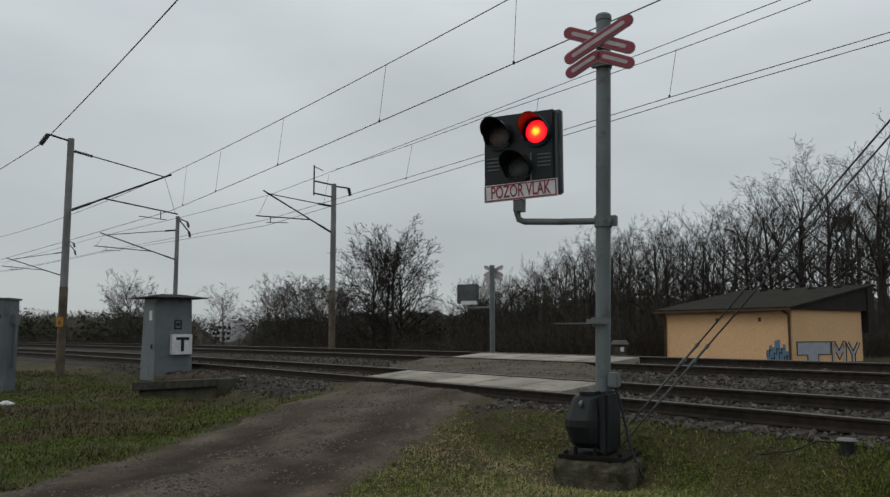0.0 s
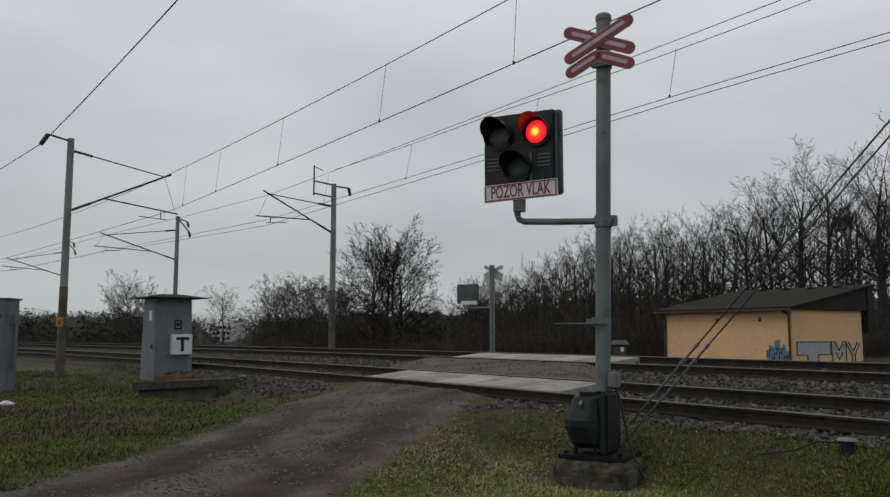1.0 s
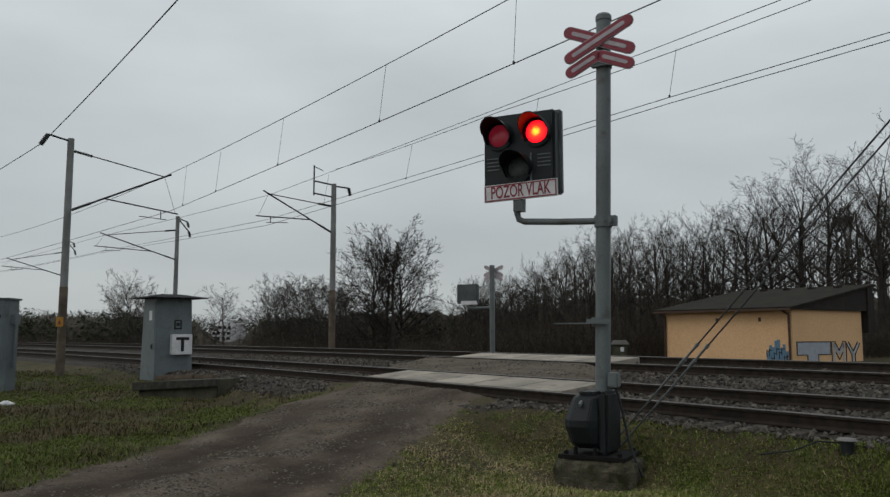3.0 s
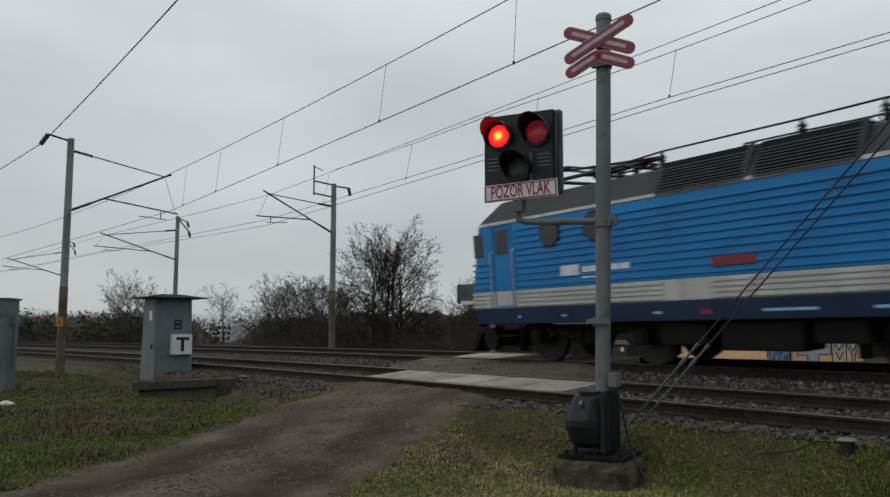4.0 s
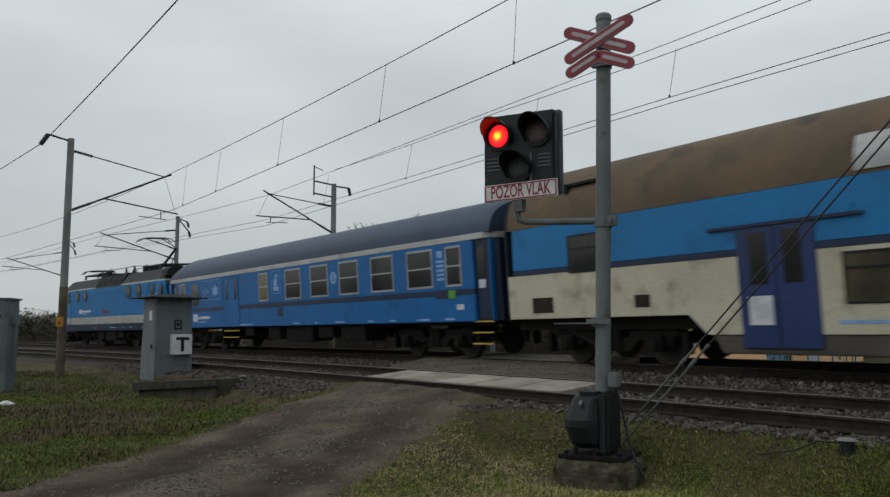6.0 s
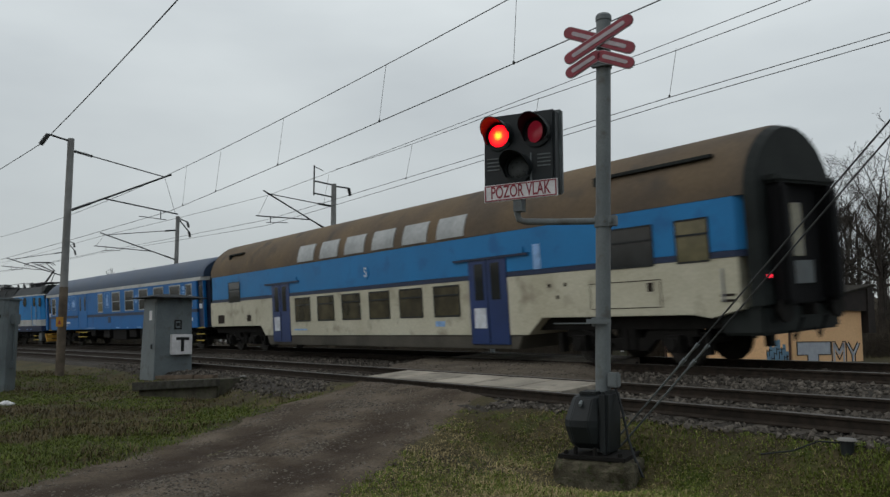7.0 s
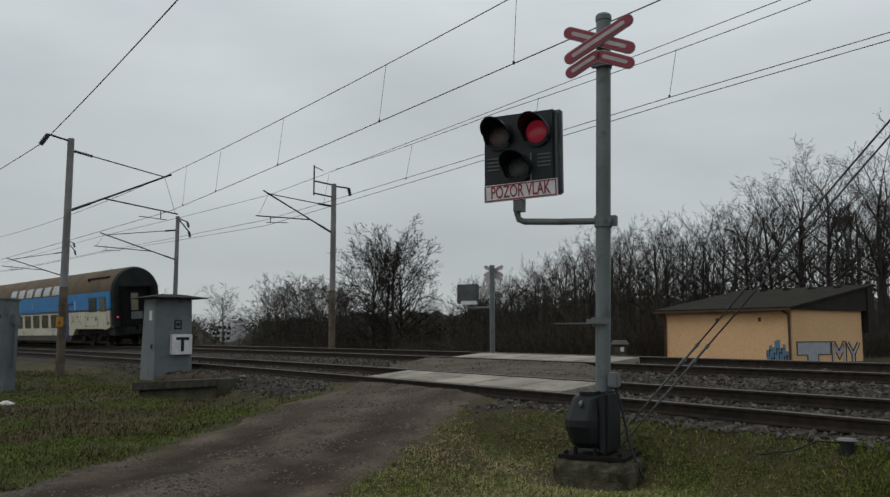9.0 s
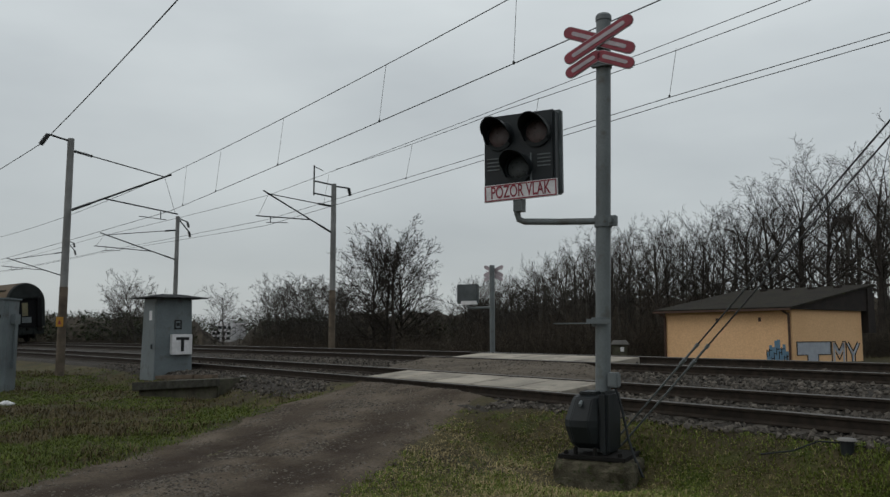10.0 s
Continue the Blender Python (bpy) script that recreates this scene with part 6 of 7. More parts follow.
    for a, za, b, zb in ((3.85, -0.5, 3.85, 0.62), (4.83, -0.5, 4.83, 0.62), (3.85, 0.55, 4.35, 0.0), (4.35, 0.0, 4.85, 0.55), (5.2, 0.55, 5.75, -0.05), (5.75, -0.05, 6.35, 0.55), (5.75, 0.0, 5.75, -0.6)):
        bar = Shape().tube((f, y0 + a, za + base), (f, y0 + b, zb + base), 0.12, n=4)
        part("stroke", Shape().add([(min(p[0], f + 0.012), p[1], p[2]) for p in bar.v], bar.f), M_SPRAYGREY, tag)
    lines = ((0.35, 0.0, 0.35, 0.68), (0.35, 0.68, 3.5, 0.68), (3.5, 0.68, 3.5, 0.0), (0.35, 0.0, 1.3, 0.0), (1.3, 0.0, 1.3, -0.6), (2.3, 0.0, 3.5, 0.0), (2.3, 0.0, 2.3, -0.6),
             (3.62, -0.5, 3.62, 0.68), (3.62, 0.68, 4.0, 0.68), (4.0, 0.62, 4.35, 0.2), (4.35, 0.2, 4.7, 0.62), (4.7, 0.68, 5.05, 0.68), (5.05, 0.68, 5.05, -0.5), (4.0, 0.1, 4.35, -0.3), (4.35, -0.3, 4.7, 0.1),
             (5.1, 0.6, 5.6, -0.05), (5.6, -0.05, 5.6, -0.6), (5.95, -0.6, 5.95, -0.05), (5.95, -0.05, 6.5, 0.6), (5.3, 0.66, 5.78, 0.15), (5.78, 0.15, 6.25, 0.66))
    for a, za, b, zb in lines:
        part("outline", Shape().tube((f + 0.012, y0 + a, za + base), (f + 0.012, y0 + b, zb + base), 0.03, n=4), M_BLACKPAINT, tag)


hut()


def well_house():
    v = thing("well_house", pose(-34.23, 36.6, -0.75, 0, 0, 40), "small grey well house with a low gabled roof", "building")
    part("wall", Shape().box(-0.42, 0.42, -0.4, 0.4, -0.2, 0.98), M_STONEWALL, v, "dark plastered walls", bevel=0.01)
    part("roof", Shape().prism([(-0.55, 0.96), (0.55, 0.96), (0.35, 1.22), (-0.35, 1.22)], "y", -0.52, 0.52), M_CONC, v, "pale grey roof", bevel=0.01)
    part("hatch", Shape().box(0.05, 0.25, -0.42, -0.39, 0.55, 0.82), M_WHITE, v, "small white hatch")


well_house()


def white_house():
    v = thing("apartment_building", pose(-111.8, 40.7, -0.5, 0, 0, 30), "distant white flat-roofed building with balcony bands", "building")
    part("wall", Shape().box(-2.0, 1.6, -1.5, 1.5, 0, 1.7).box(-0.9, 1.6, -1.5, 1.5, 1.7, 2.85), M_WHITE, v, "white rendered walls")
    for z in (0.7, 1.4, 2.2):
        for x in (-0.5, 0.3, 1.1) if z > 2 else (-1.6, -0.8, 0.1, 1.0):
            part("window", Shape().box(x - 0.26, x + 0.3, -1.53, -1.48, z - 0.2, z + 0.22), M_PANE, v)


white_house()


def rubble():
    r = random.Random(3)
    for i in range(5):
        s = Shape()
        q = r.uniform(0.06, 0.13)
        s.sweep([[(q * k * r.uniform(0.8, 1.2) * mth.cos(a * 0.785), q * k * r.uniform(0.8, 1.2) * mth.sin(a * 0.785), z * q) for a in range(8)] for z, k in ((-0.4, 0.8), (0.2, 1.0), (0.6, 0.55))])
        x, y = -21.9 + r.uniform(-0.35, 0.35), 2.5 + r.uniform(-0.6, 0.5)
        ob = new("stone", s.mesh("stone", M_WHITE, bevel=0.01))
        ob.matrix_basis = Matrix.Translation((x, y, ground_z(x, y) + 0.04))
        tagged(ob, "pale broken stone lying in the grass", "stone", "pale stones")


rubble()


# ---------------------------------------------------------------- bare trees, thicket, grass
M_BARK = material("grey_brown_bark", (0.062, 0.056, 0.048), (0.036, 0.032, 0.028), rough=0.95, scale=3, fine=20, bump=0.3, vary=0.25)
M_BARKDK = material("dark_bark", (0.040, 0.034, 0.029), (0.024, 0.020, 0.017), rough=0.95, scale=3, fine=20, bump=0.3, vary=0.2)
M_IVY = islands(material("dark_evergreen", (0.02, 0.024, 0.012), rough=0.9, bump=0), (0.012, 0.016, 0.009), (0.034, 0.040, 0.020))
M_BRUSH = islands(material("dry_brush", (0.06, 0.045, 0.035), rough=0.95, bump=0), (0.022, 0.018, 0.014), (0.080, 0.065, 0.050))
# Dark depth of the wood, put into the colour of an added backing sheet.
M_BACKING = material("wood_depth_brown", (0.060, 0.049, 0.036), (0.030, 0.025, 0.019), rough=0.95, scale=0.6, fine=8, bump=0.5, spread=0.3)
M_GRASS = islands(material("winter_grass", (0.1, 0.12, 0.03), rough=0.8, bump=0), (0.048, 0.078, 0.011), (0.175, 0.20, 0.042))
M_TURF = islands(material("dull_turf", (0.08, 0.09, 0.03), rough=0.85, bump=0), (0.034, 0.056, 0.010), (0.125, 0.145, 0.030))
M_WEED = islands(material("brown_weeds", (0.08, 0.06, 0.035), rough=0.9, bump=0), (0.030, 0.024, 0.012), (0.125, 0.098, 0.050))
M_STRAW = islands(material("dead_grass", (0.14, 0.12, 0.06), rough=0.85, bump=0), (0.10, 0.078, 0.036), (0.42, 0.34, 0.18))


def bare_tree(seed, height, width, base, limbs, twig=0.009, split=7, thick=0.012, lean=0.06):
    """Trunk and crown as two Shapes: limbs that rise and arch out to a rounded crown, branches and fine twigs on them."""
    rng = random.Random(seed)
    trunk, crown = Shape(), Shape()

    def limb(p, d, length, r0, r1, steps, sides, wob, rise, shape):
        pts = [p]
        for i in range(steps):
            d = (d + Vector((rng.uniform(-wob, wob), rng.uniform(-wob, wob), rng.uniform(-wob, wob) + rise))).normalized()
            q = pts[-1] + d * (length / steps)
            shape.tube(pts[-1], q, r0 + (r1 - r0) * i / steps, r0 + (r1 - r0) * (i + 1) / steps, n=sides, caps=False)
            pts.append(q)
        return pts

    def along(pts, t):
        n = len(pts) - 1
        j = min(int(t * n), n - 1)
        return pts[j].lerp(pts[j + 1], t * n - j), (pts[j + 1] - pts[j]).normalized()

    def branch(pts, length, r, level):
        """Side shoots along a limb, shorter towards its tip."""
        count = (split, split - 2, 3)[level]
        for i in range(count):
            t = 0.18 + 0.80 * (i + rng.random()) / count
            p, d = along(pts, t)
            ax = d.orthogonal().normalized()
            ax.rotate(Matrix.Rotation(rng.random() * 6.283, 3, d))
            a = rng.uniform(0.45, 0.95)
            nd = (d * mth.cos(a) + ax * mth.sin(a)).normalized()
            ln = length * rng.uniform(0.36, 0.62) * (1.1 - 0.5 * t)
            rr = max(twig, r * (1 - 0.7 * t) * 0.55)
            sub = limb(p, nd, ln, rr, max(twig * 0.6, rr * 0.35), (3, 2, 1)[level], 3, (0.16, 0.2, 0.2)[level], (0.03, 0.02, 0.0)[level], crown)
            if level < 2:
                branch(sub, ln, rr, level + 1)

    r = height * thick + 0.02
    stem = limb(Vector((0, 0, -0.3)), Vector((rng.uniform(-lean, lean), rng.uniform(-lean, lean), 1)).normalized(), height * 0.78, r, r * 0.25, 7, 7, 0.07, 0.02, trunk)
    turn = rng.random() * 6.283
    for i in range(limbs):
        q = (i + rng.random() * 0.8) / limbs
        p, d = along(stem, min(0.985, base + (1 - base) * q))
        turn += 2.4 + rng.uniform(-0.5, 0.5)
        open_angle = radians(70 - 36 * q) * rng.uniform(0.75, 1.15)
        nd = Vector((mth.cos(turn) * mth.sin(open_angle), mth.sin(turn) * mth.sin(open_angle), mth.cos(open_angle)))
        ln = height * width * 0.5 * (0.72 + 0.45 * mth.sin(mth.pi * (0.15 + 0.75 * q))) * rng.uniform(0.8, 1.12)
        rr = r * (1 - 0.75 * q) * 0.5
        branch(limb(p, nd, ln, rr, max(twig, rr * 0.25), 5, 4, 0.15, 0.055, crown), ln, rr, 0)
    return trunk, crown


def tree_kind(seed, height, width, base, limbs, label, bark, **kw):
    v = thing("tree", Matrix.Translation((0, 0, -100)), label, "tree", "bare trees")
    trunk, crown = bare_tree(seed, height, width, base, limbs, **kw)
    for name, s in (("trunk", trunk), ("crown", crown)):
        me = bpy.data.meshes.new(name)
        me.from_pydata(s.v, [], s.f)
        me.materials.append(bark)
        ob = new(name, me)
        ob.parent = v
    return v


def place(depth, px):
    """A spot at a distance along the view and a share across it, on the ground."""
    a = radians(55.193)
    rt, fh = Vector((mth.cos(a), mth.sin(a), 0)), Vector((-mth.sin(a), mth.cos(a), 0))
    p = fh * depth + rt * (depth * px)
    return Vector((p.x, p.y, ground_z(p.x, p.y)))


KINDS = {
    "wood_a": tree_kind(11, 13.0, 0.50, 0.42, 11, "tall bare deciduous tree in the wood", M_BARK, split=6),
    "wood_b": tree_kind(12, 14.0, 0.40, 0.50, 11, "tall slender bare tree in the wood", M_BARK, split=6),
    "wood_c": tree_kind(13, 12.0, 0.56, 0.38, 12, "bare branching tree in the wood", M_BARKDK, split=6),
    "wood_d": tree_kind(14, 13.5, 0.40, 0.52, 11, "thin dark bare tree in the wood", M_BARKDK, split=6),
    "big": tree_kind(17, 15.0, 0.64, 0.36, 11, "large old bare tree with a spreading crown", M_BARKDK, thick=0.0145, split=7),
    "round": tree_kind(21, 8.7, 0.92, 0.16, 20, "wide round-crowned bare tree", M_BARKDK, split=8, thick=0.018, twig=0.012),
    "snag": tree_kind(24, 11.0, 0.14, 0.30, 12, "narrow dark ivy-clad tree stem", M_BARKDK, split=5, thick=0.0135, twig=0.012),
    "shrub": tree_kind(31, 5.2, 1.05, 0.05, 16, "bare bushy shrub tree", M_BARK, split=7, twig=0.009, thick=0.013),
    "young": tree_kind(33, 6.8, 0.80, 0.16, 13, "slim bare young tree", M_BARK, split=6, twig=0.009, thick=0.013),
}
TALL = {"wood_a": 12.9, "wood_b": 13.4, "wood_c": 12.0, "wood_d": 12.9, "big": 15.3}
used = set()


def plant(kind, depth, px, scale, turn):
    p = place(depth, px)
    m = Matrix.Translation(p) @ Euler((0, 0, turn)).to_matrix().to_4x4()
    src = KINDS[kind]
    if kind not in used:
        used.add(kind)
        src.matrix_basis = m @ Matrix.Diagonal((scale, scale, scale, 1))
        return src
    ob = copy_thing(src, m)
    ob.scale = (scale, scale, scale)
    return ob


rng = random.Random(77)


def skyline(px):
    """Height of the wood's top over the eye, as a share of distance, across the view."""
    stops = ((0.0, 0.055), (0.05, 0.072), (0.085, 0.088), (0.123, 0.110), (0.19, 0.140), (0.215, 0.152), (0.28, 0.148), (0.33, 0.158), (0.36, 0.178), (0.40, 0.214), (0.43, 0.232), (0.50, 0.250), (0.56, 0.256), (0.75, 0.25))
    return float(np.interp(px, [a for a, b in stops], [b for a, b in stops]))


for px in (0.372, 0.408, 0.436, 0.472, 0.535, 0.60):
    d = 60 + rng.uniform(-3, 3)
    plant("big", d, px, (skyline(px) * d + 1.5) / TALL["big"] * rng.uniform(0.93, 1.03), rng.random() * 6.28)
for row, (d0, n) in enumerate(((62, 17), (69, 20), (78, 19))):
    for i in range(n):
        px = 0.065 + 0.58 * (i + rng.uniform(0.1, 0.9)) / n
        d = d0 + rng.uniform(-3, 3)
        if px > 0.36 and rng.random() < (0.5 if px < 0.45 else 0.7):
            continue
        kind = rng.choice(("wood_a", "wood_b", "wood_c", "wood_d"))
        want = skyline(px) * d + 1.5
        plant(kind, d, px, want / TALL[kind] * rng.uniform(0.84, 1.02) * (0.88 if px > 0.36 else 1.0), rng.random() * 6.28)
plant("round", 60, -0.072, 0.98, 0.6)
plant("round", 62, -0.052, 0.93, 2.9)
plant("round", 61, -0.088, 0.9, 4.4)
plant("snag", 59, -0.063, 1.0, 1.1)
plant("shrub", 62, -0.105, 0.9, 4.2)
plant("shrub", 63, -0.03, 0.7, 1.2)
for d, px, k, sc in ((78, -0.16, "shrub", 1.1), (76, -0.185, "young", 0.95), (82, -0.205, "young", 1.05), (80, -0.222, "young", 0.95), (75, -0.145, "shrub", 1.15), (84, -0.235, "shrub", 0.85),
                     (70, -0.272, "young", 0.86), (71, -0.283, "young", 0.74), (58, -0.38, "young", 0.85), (60, -0.41, "young", 0.75), (57, -0.36, "shrub", 0.8), (90, -0.125, "young", 1.15),
                     (77, -0.172, "young", 1.0), (74, -0.195, "shrub", 1.0), (72, -0.135, "shrub", 1.0), (66, -0.115, "shrub", 0.85), (66, 0.0, "shrub", 0.75), (72, 0.028, "wood_d", 0.52),
                     (75, 0.05, "wood_c", 0.56), (73, 0.062, "wood_d", 0.58), (72, 0.012, "wood_c", 0.42), (80, 0.036, "wood_d", 0.56), (84, 0.055, "wood_b", 0.56), (90, -0.015, "wood_c", 0.45),
                     (66, 0.088, "wood_a", 0.50), (70, 0.102, "wood_c", 0.62), (65, 0.118, "wood_b", 0.54), (72, 0.135, "wood_c", 0.74), (66, 0.15, "wood_a", 0.66), (74, 0.165, "wood_d", 0.80),
                     (64, 0.178, "wood_b", 0.68), (71, 0.24, "wood_c", 0.86), (73, 0.27, "wood_a", 0.88), (68, 0.31, "wood_c", 0.88), (76, 0.034, "wood_c", 0.55), (70, 0.044, "wood_d", 0.50), (78, 0.068, "wood_c", 0.60), (68, 0.075, "shrub", 1.05),
                     (74, -0.15, "young", 1.0), (78, -0.178, "shrub", 1.2), (76, -0.21, "shrub", 1.0), (70, -0.128, "young", 0.85), (80, -0.19, "young", 1.1), (62, -0.39, "shrub", 0.85), (72, 0.19, "wood_a", 0.8), (66, 0.205, "wood_c", 0.72), (70, 0.225, "wood_b", 0.78)):
    plant(k, d, px, sc, rng.random() * 6.28)


def thicket():
    """Dense brush and saplings along the wood's foot, and an added backing sheet for the wood's dark depth behind it.
    """
    s = Shape()
    r = random.Random(5)
    for i in range(15000):
        px = r.uniform(-0.60, 0.66)
        d = r.uniform(50, 66) if px > -0.05 else r.uniform(58, 90)
        p = place(d, px)
        if -33.5 < p.x < -23 and 37.5 < p.y < 47.5:
            continue
        if p.y - centre_y(p.x) < gap(p.x) + 4.5 or (-0.31 < px < -0.235 and r.random() < 0.85):
            continue
        tall = r.uniform(0.4, 2.8) * (1.0 + 0.55 * smooth01(0.0, 0.15, px)) * (1.0 if px > -0.2 else 0.55) * max(0.25, 0.8 + 1.1 * noise.noise((p.x * 0.16, p.y * 0.16, 4.0)))
        lean = Vector((r.gauss(0, 0.4), r.gauss(0, 0.4), 1)).normalized()
        w = r.uniform(0.008, 0.022)
        q = p + lean * tall
        s.tube(p, q, w, w * 0.4, n=3, caps=False)
        for k in range(3):
            t = r.uniform(0.15, 0.95)
            b = p.lerp(q, t)
            s.tube(b, b + Vector((r.uniform(-0.8, 0.8), r.uniform(-0.8, 0.8), r.uniform(-0.1, 0.6))), w * 0.6, w * 0.25, n=3, caps=False)
    me = bpy.data.meshes.new("undergrowth")
    me.from_pydata(s.v, [], s.f)
    me.materials.append(M_BRUSH)
    tagged(new("undergrowth", me), "dense brown leafless brush along the wood's edge", "undergrowth", kind="stuff")
    # Added ridge-shaped sheet that fills gaps between trunks with the wood's dark.
    b = Shape()
    n = 260
    rows = []
    for k, (dd, h) in enumerate(((90, -0.4), (94, 2.4), (99, 3.3), (150, 3.6))):
        rows.append([])
        for i in range(n + 1):
            px = -0.62 + 1.42 * i / n
            p = place(dd, px)
            hh = h * (1.15 + 0.6 * smooth01(0.04, 0.2, px)) if px > -0.12 else h * (0.85 if px > -0.33 else 0.4)
            if px <= -0.33:
                    hh = h * 1.0
            hh *= 1 - 0.9 * mth.exp(-((px + 0.268) / 0.03) ** 4)
            rows[-1].append((p.x, p.y, -0.5 + (hh + (1.1 * noise.noise((px * 40, k, 0.0)) + 0.9 * noise.noise((px * 170, k, 4.0)) if k in (1, 2) else 0))))
    for k in range(3):
        for i in range(n):
            b.add([rows[k][i], rows[k][i + 1], rows[k + 1][i + 1], rows[k + 1][i]], [(0, 1, 2, 3)])
    me = bpy.data.meshes.new("wood_backing")
    me.from_pydata(b.v, [], b.f)
    me.materials.append(M_BACKING)
    tagged(new("wood_backing", me), "added brown backing sheet standing for the wood's dark depth", "bank", kind="structure")


thicket()


def wood_stems():
    """The crowd of trunks and saplings deeper in the wood."""
    s = Shape()
    r = random.Random(15)
    for i in range(900):
        px = 0.03 + 0.65 * r.random() ** 1.4
        d = r.uniform(70, 97)
        p = place(d, px)
        tall = (skyline(px) * d + 1.5) * r.uniform(0.35, 0.68)
        w = r.uniform(0.035, 0.10)
        a = p
        for k in range(3):
            b = p + Vector((r.uniform(-0.25, 0.25) * (k + 1), r.uniform(-0.25, 0.25) * (k + 1), tall * (k + 1) / 3))
            s.tube(a, b, w * (1 - 0.3 * k), w * (0.7 - 0.28 * k), n=4, caps=False)
            for j in range(6):
                c = a.lerp(b, r.random())
                q = r.uniform(0.6, 1.9)
                e = c + Vector((r.uniform(-q, q), r.uniform(-q, q), r.uniform(0.2, 1.0) * q))
                s.tube(c, e, w * 0.35, w * 0.12, n=3, caps=False)
            a = b
    me = bpy.data.meshes.new("wood_stems")
    me.from_pydata(s.v, [], s.f)
    me.materials.append(M_BARK)
    tagged(new("wood_stems", me), "crowded dark trunks deep in the bare wood", "woods", kind="stuff")


wood_stems()


def lattice_tower():
    p = place(76, 0.4955)
    v = thing("lattice_tower", Matrix.Translation(p), "dark steel lattice tower among the bare trees", "lattice tower")
    h, w0, w1 = 13.4, 0.62, 0.42
    corner = ((-1, -1), (1, -1), (1, 1), (-1, 1))
    for cx, cy in corner:
        part("leg", Shape().tube((cx * w0, cy * w0, -0.3), (cx * w1, cy * w1, h), 0.06, n=4), M_FASCIA, v)
    n = 11
    for i in range(n):
        a, b = i / n, (i + 1) / n
        wa, wb = w0 + (w1 - w0) * a, w0 + (w1 - w0) * b
        for k in range(4):
            (ax, ay), (bx, by) = corner[k], corner[(k + 1) % 4]
            brace = Shape().tube((ax * wa, ay * wa, h * a), (bx * wb, by * wb, h * b), 0.03, n=4).tube((bx * wa, by * wa, h * a), (ax * wb, ay * wb, h * b), 0.03, n=4)
            part("brace", brace, M_FASCIA, v)
    part("platform", Shape().box(-0.65, 0.65, -0.65, 0.65, h - 1.6, h - 0.9), M_FASCIA, v, "dark box at the tower's head", bevel=0.03)
    part("aerial", Shape().tube((0, 0, h - 0.9), (0, 0, h + 1.2), 0.04, n=6), M_FASCIA, v)


lattice_tower()


def conifers():
    """A far dark line of pine woods: loose crowns of many needle clumps."""
    s = Shape()
    r = random.Random(8)
    for i in range(1100):
        px = r.uniform(-0.66, 0.16)
        d = r.uniform(84, 150)
        if d < 126 and -0.315 < px < -0.225:
            continue
        p = place(d, px)
        h = (0.030 * d + 1.36) * (r.uniform(0.72, 1.05) + 0.2 * noise.noise((px * 16, 1.0, 0.0))) * (1.0 if px < -0.33 else 0.85)
        w = r.uniform(0.9, 1.6)
        for k in range(140):
            a, q, t = r.random() * 6.283, r.random() ** 0.5, r.random() ** 1.35
            c = p + Vector((w * q * mth.cos(a) * (1 - 0.5 * t), w * q * mth.sin(a) * (1 - 0.5 * t), h * (0.02 + 0.98 * t)))
            e = r.uniform(0.14, 0.36) * (1.4 - 0.8 * t)
            s.add([c + Vector((r.uniform(-e, e), r.uniform(-e, e), r.uniform(-e, e) * 0.7)) for j in range(3)], [(0, 1, 2)])
    me = bpy.data.meshes.new("far_woods")
    me.from_pydata(s.v, [], s.f)
    me.materials.append(M_IVY)
    tagged(new("far_woods", me), "far dark line of pine woods", "woods", kind="stuff")


conifers()


def blades(name, count, area, low, high, mat, label, seed, keep, lying=0.0, fine=1.0):
    """Thin curved blades in small tufts; lying: the share pressed flat."""
    r = random.Random(seed)
    s = Shape()
    made = 0
    while made < count:
        d = area[0] + (area[1] - area[0]) * r.random() ** 1.35
        px = r.uniform(-0.62, 0.62)
        c = place(d, px)
        if not keep(c.x, c.y, r) or (abs(c.x + 7.1) < 0.62 and abs(c.y - 7.1) < 0.62 and r.random() < 0.5):
            continue
        for k in range(r.randint(3, 7)):
            x, y = c.x + r.gauss(0, 0.06), c.y + r.gauss(0, 0.06)
            z = ground_z(x, y) - 0.005
            h = r.uniform(low, high) * (0.9 + 0.7 * noise.noise((x * 0.6, y * 0.6, 2.0)))
            a = r.random() * 6.283
            w = r.uniform(0.0025, 0.0055) * (1 + d / 22) * fine
            dx, dy = mth.cos(a), mth.sin(a)
            if r.random() < lying:
                up, out = r.uniform(0.08, 0.3), r.uniform(1.2, 2.2)
            else:
                lean = r.uniform(0.3, 1.25)
                up, out = 1 - 0.4 * lean * lean, lean * 1.3
            mid = 0.35 * out
            p0, p1 = (x - dy * w, y + dx * w, z), (x + dy * w, y - dx * w, z)
            m0 = (x + dx * h * mid - dy * w * 0.8, y + dy * h * mid + dx * w * 0.8, z + h * max(up, 0.25) * 0.7)
            m1 = (x + dx * h * mid + dy * w * 0.8, y + dy * h * mid - dx * w * 0.8, z + h * max(up, 0.25) * 0.7)
            tip = (x + dx * h * out, y + dy * h * out, z + h * up)
            s.add([p0, p1, m1, m0, tip], [(0, 1, 2, 3), (3, 2, 4)])
            made += 1
    me = bpy.data.meshes.new(name)
    me.from_pydata(s.v, [], s.f)
    me.materials.append(mat)
    tagged(new(name, me), label, "grass", kind="stuff")


def patch(x, y):
    """Where the turf is green (high) and where it is dry (low)."""
    return 1.5 * noise.noise((x * 0.42, y * 0.42, 11.0)) + 0.7 * noise.noise((x * 1.7, y * 1.7, 3.0))


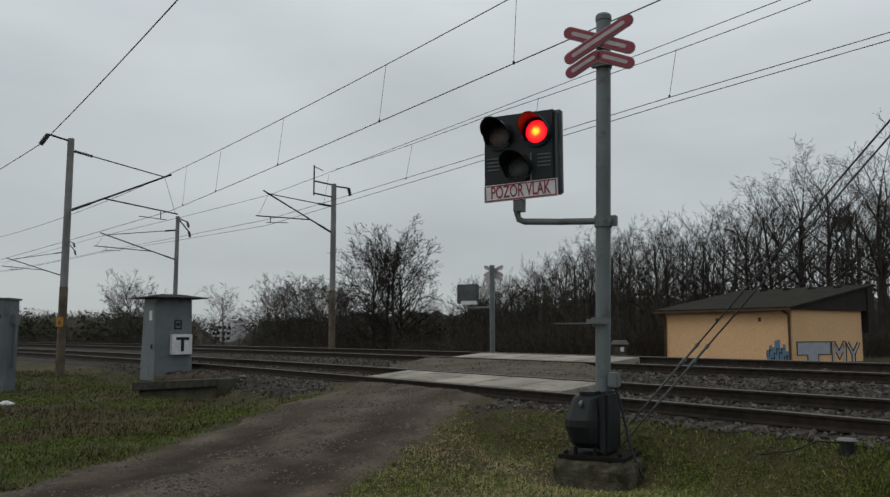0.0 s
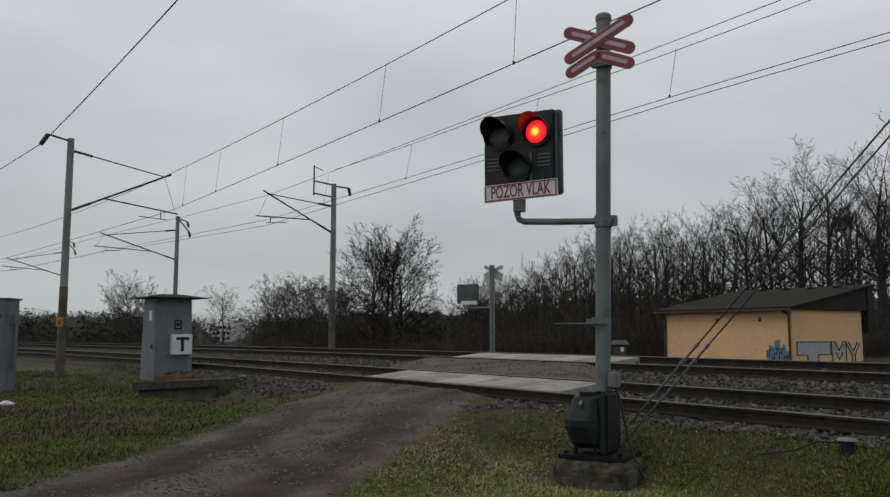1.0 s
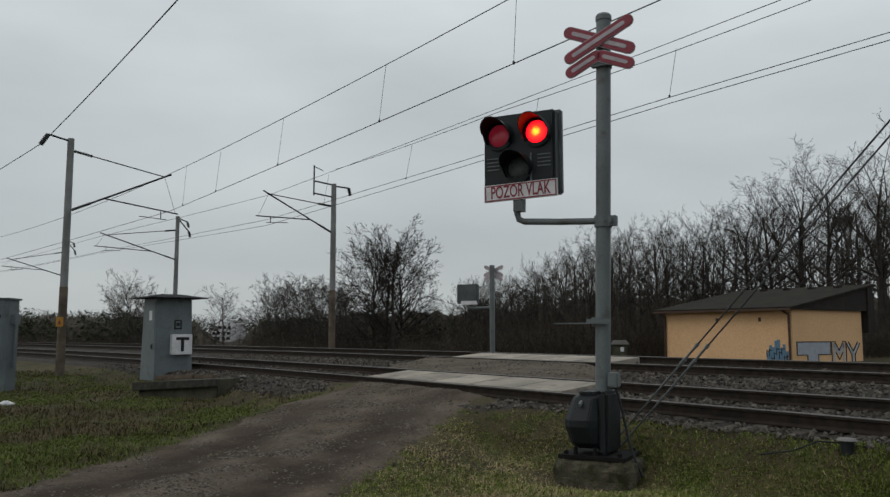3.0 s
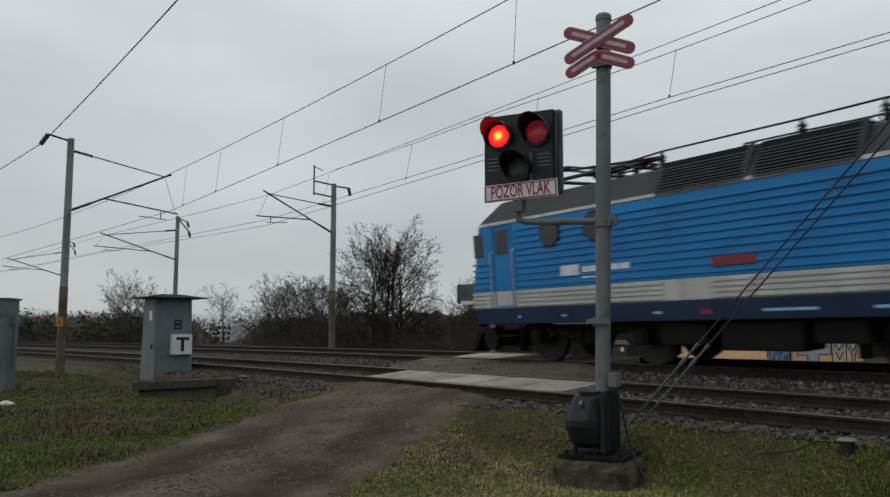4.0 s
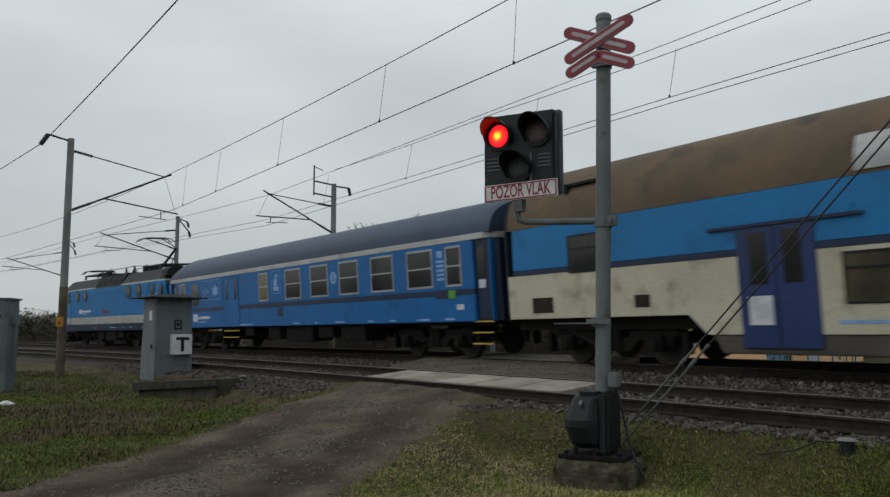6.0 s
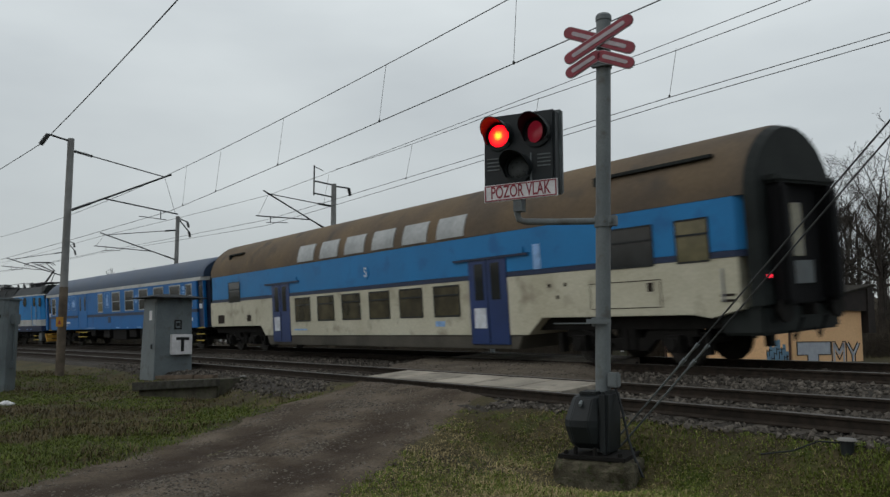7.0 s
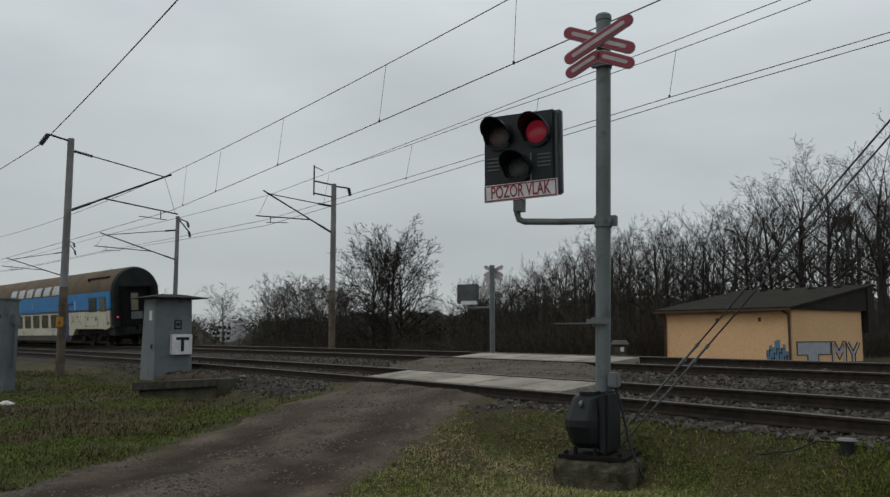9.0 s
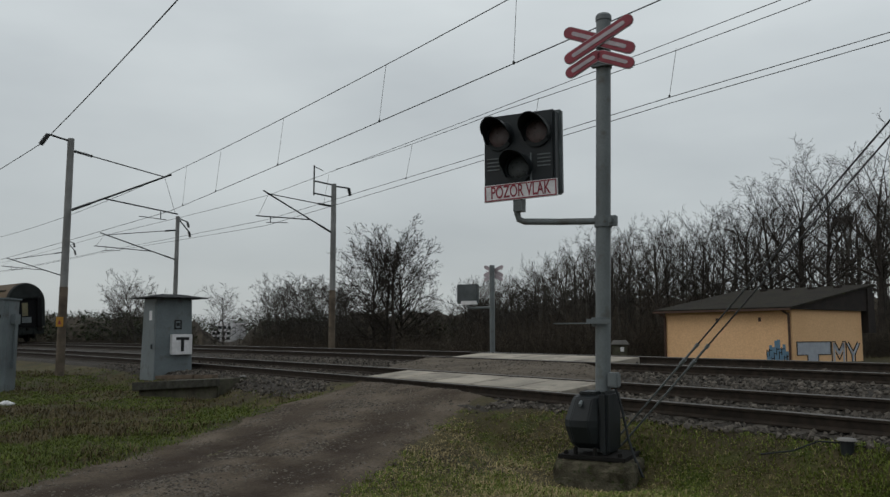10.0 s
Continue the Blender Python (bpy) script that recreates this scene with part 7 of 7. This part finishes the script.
def verge(x, y, r):
    """Beside the road and off the ballast; the road's edge is uneven."""
    d = y - centre_y(x)
    right = smooth01(-11.0, -9.0, x)
    if d > -2.0 + 0.75 * right or (d > -2.7 + 0.9 * right and r.random() < 0.6):
        return None
    along, side = road_frame(x, y)
    e = abs(side) - road_half(along) + 0.35 * noise.noise((x * 1.1, y * 1.1, 21.0))
    if e < -0.25 or (e < 0.25 and r.random() < 0.6):
        return None
    return side


def green_near(x, y, r):
    side = verge(x, y, r)
    return side is not None and side > 0 and patch(x, y) + 0.9 * r.random() > 0.45


def dry_near(x, y, r):
    side = verge(x, y, r)
    return side is not None and side > 0 and patch(x, y) + 0.9 * (r.random() - 0.5) < 0.6


def green_far(x, y, r):
    side = verge(x, y, r)
    if side is None or side > 0:
        return False
    edge = smooth01(2.6, 0.2, -side - 2.0)
    return patch(x, y) + 0.5 * edge + 0.7 * r.random() > 0.25


def weeds_far(x, y, r):
    side = verge(x, y, r)
    return side is not None and side < 0 and patch(x, y) + 0.6 * (r.random() - 0.5) < -0.05


blades("grass", 80000, (6.2, 20), 0.02, 0.06, M_GRASS, "short green winter grass on the verge by the signal", 1, green_near, 0.25)
blades("dead_grass", 62000, (6.2, 20), 0.03, 0.09, M_STRAW, "matted dead straw-coloured grass", 2, dry_near, 0.8, 0.75)
blades("grass", 62000, (9.0, 32), 0.03, 0.08, M_TURF, "short dull green grass across the dirt track", 3, green_far, 0.2)
blades("dead_weeds", 17000, (9.0, 32), 0.04, 0.16, M_WEED, "brown dead weeds in the rough grass", 4, weeds_far, 0.35, 1.2)
sleepers(0, track_near)
sleepers(1, track_far)


# ---------------------------------------------------------------- what moves
SPEED = 19.786
LINE_X = [-320 + 0.25 * i for i in range(2200)]
LINE_S = [0.0]
for i in range(1, len(LINE_X)):
    LINE_S.append(LINE_S[-1] + (on_track(1, LINE_X[i]) - on_track(1, LINE_X[i - 1])).length)
S_ZERO = float(np.interp(0.0, LINE_X, LINE_S))
LINE_S = [v - S_ZERO for v in LINE_S]


def rail_point(s):
    return on_track(1, float(np.interp(s, LINE_S, LINE_X)))


def vehicle_pose(s, pivots):
    a, b = rail_point(s - pivots / 2), rail_point(s + pivots / 2)
    ex = (b - a).normalized()
    up = Vector((0, -mth.sin(CANT), mth.cos(CANT)))
    ey = up.cross(ex).normalized()
    ez = ex.cross(ey)
    m = Matrix((ex, ey, ez)).transposed().to_4x4()
    m.translation = (a + b) / 2
    return m


def motions():
    times = [0.25 * i for i in range(41)]
    for vehicle, middle, pivots, wheels in TRAIN:
        walk(vehicle, [(t, vehicle_pose(middle - SPEED * (t - 7.0), pivots)) for t in times])
        for wheel, x, r in wheels:
            rows = []
            for i in range(301):
                t = i / FPS
                rows.append((t, pose(x, 0, r, 0, mth.degrees(SPEED * (t - 7.0) / r) * -1, 0)))
            walk(wheel, rows)
    # Each added drum turns a lit, fading or dark lens forward to imitate flashing.
    lit_at, fading_at, dark_at = 0, -120, -240
    for rotor, at_rest, lit in FLASHERS:
        angle = lit_at if lit[0][0] <= 0 else dark_at
        rows = [(0.0, at_rest @ pose(0, 0, 0, 0, 0, angle))]
        for on, off in lit:
            for start, goal in ((on - 0.1, fading_at), (on + 0.02, lit_at), (off - 0.02, fading_at), (off + 0.2, dark_at)):
                if start <= 0:
                    continue
                for j in range(4):
                    rows.append((start + 0.02 * j, at_rest @ pose(0, 0, 0, 0, 0, angle + (goal - angle) * j / 3)))
                angle = goal
        rows.append((10.0, at_rest @ pose(0, 0, 0, 0, 0, angle)))
        walk(rotor, rows)


motions()
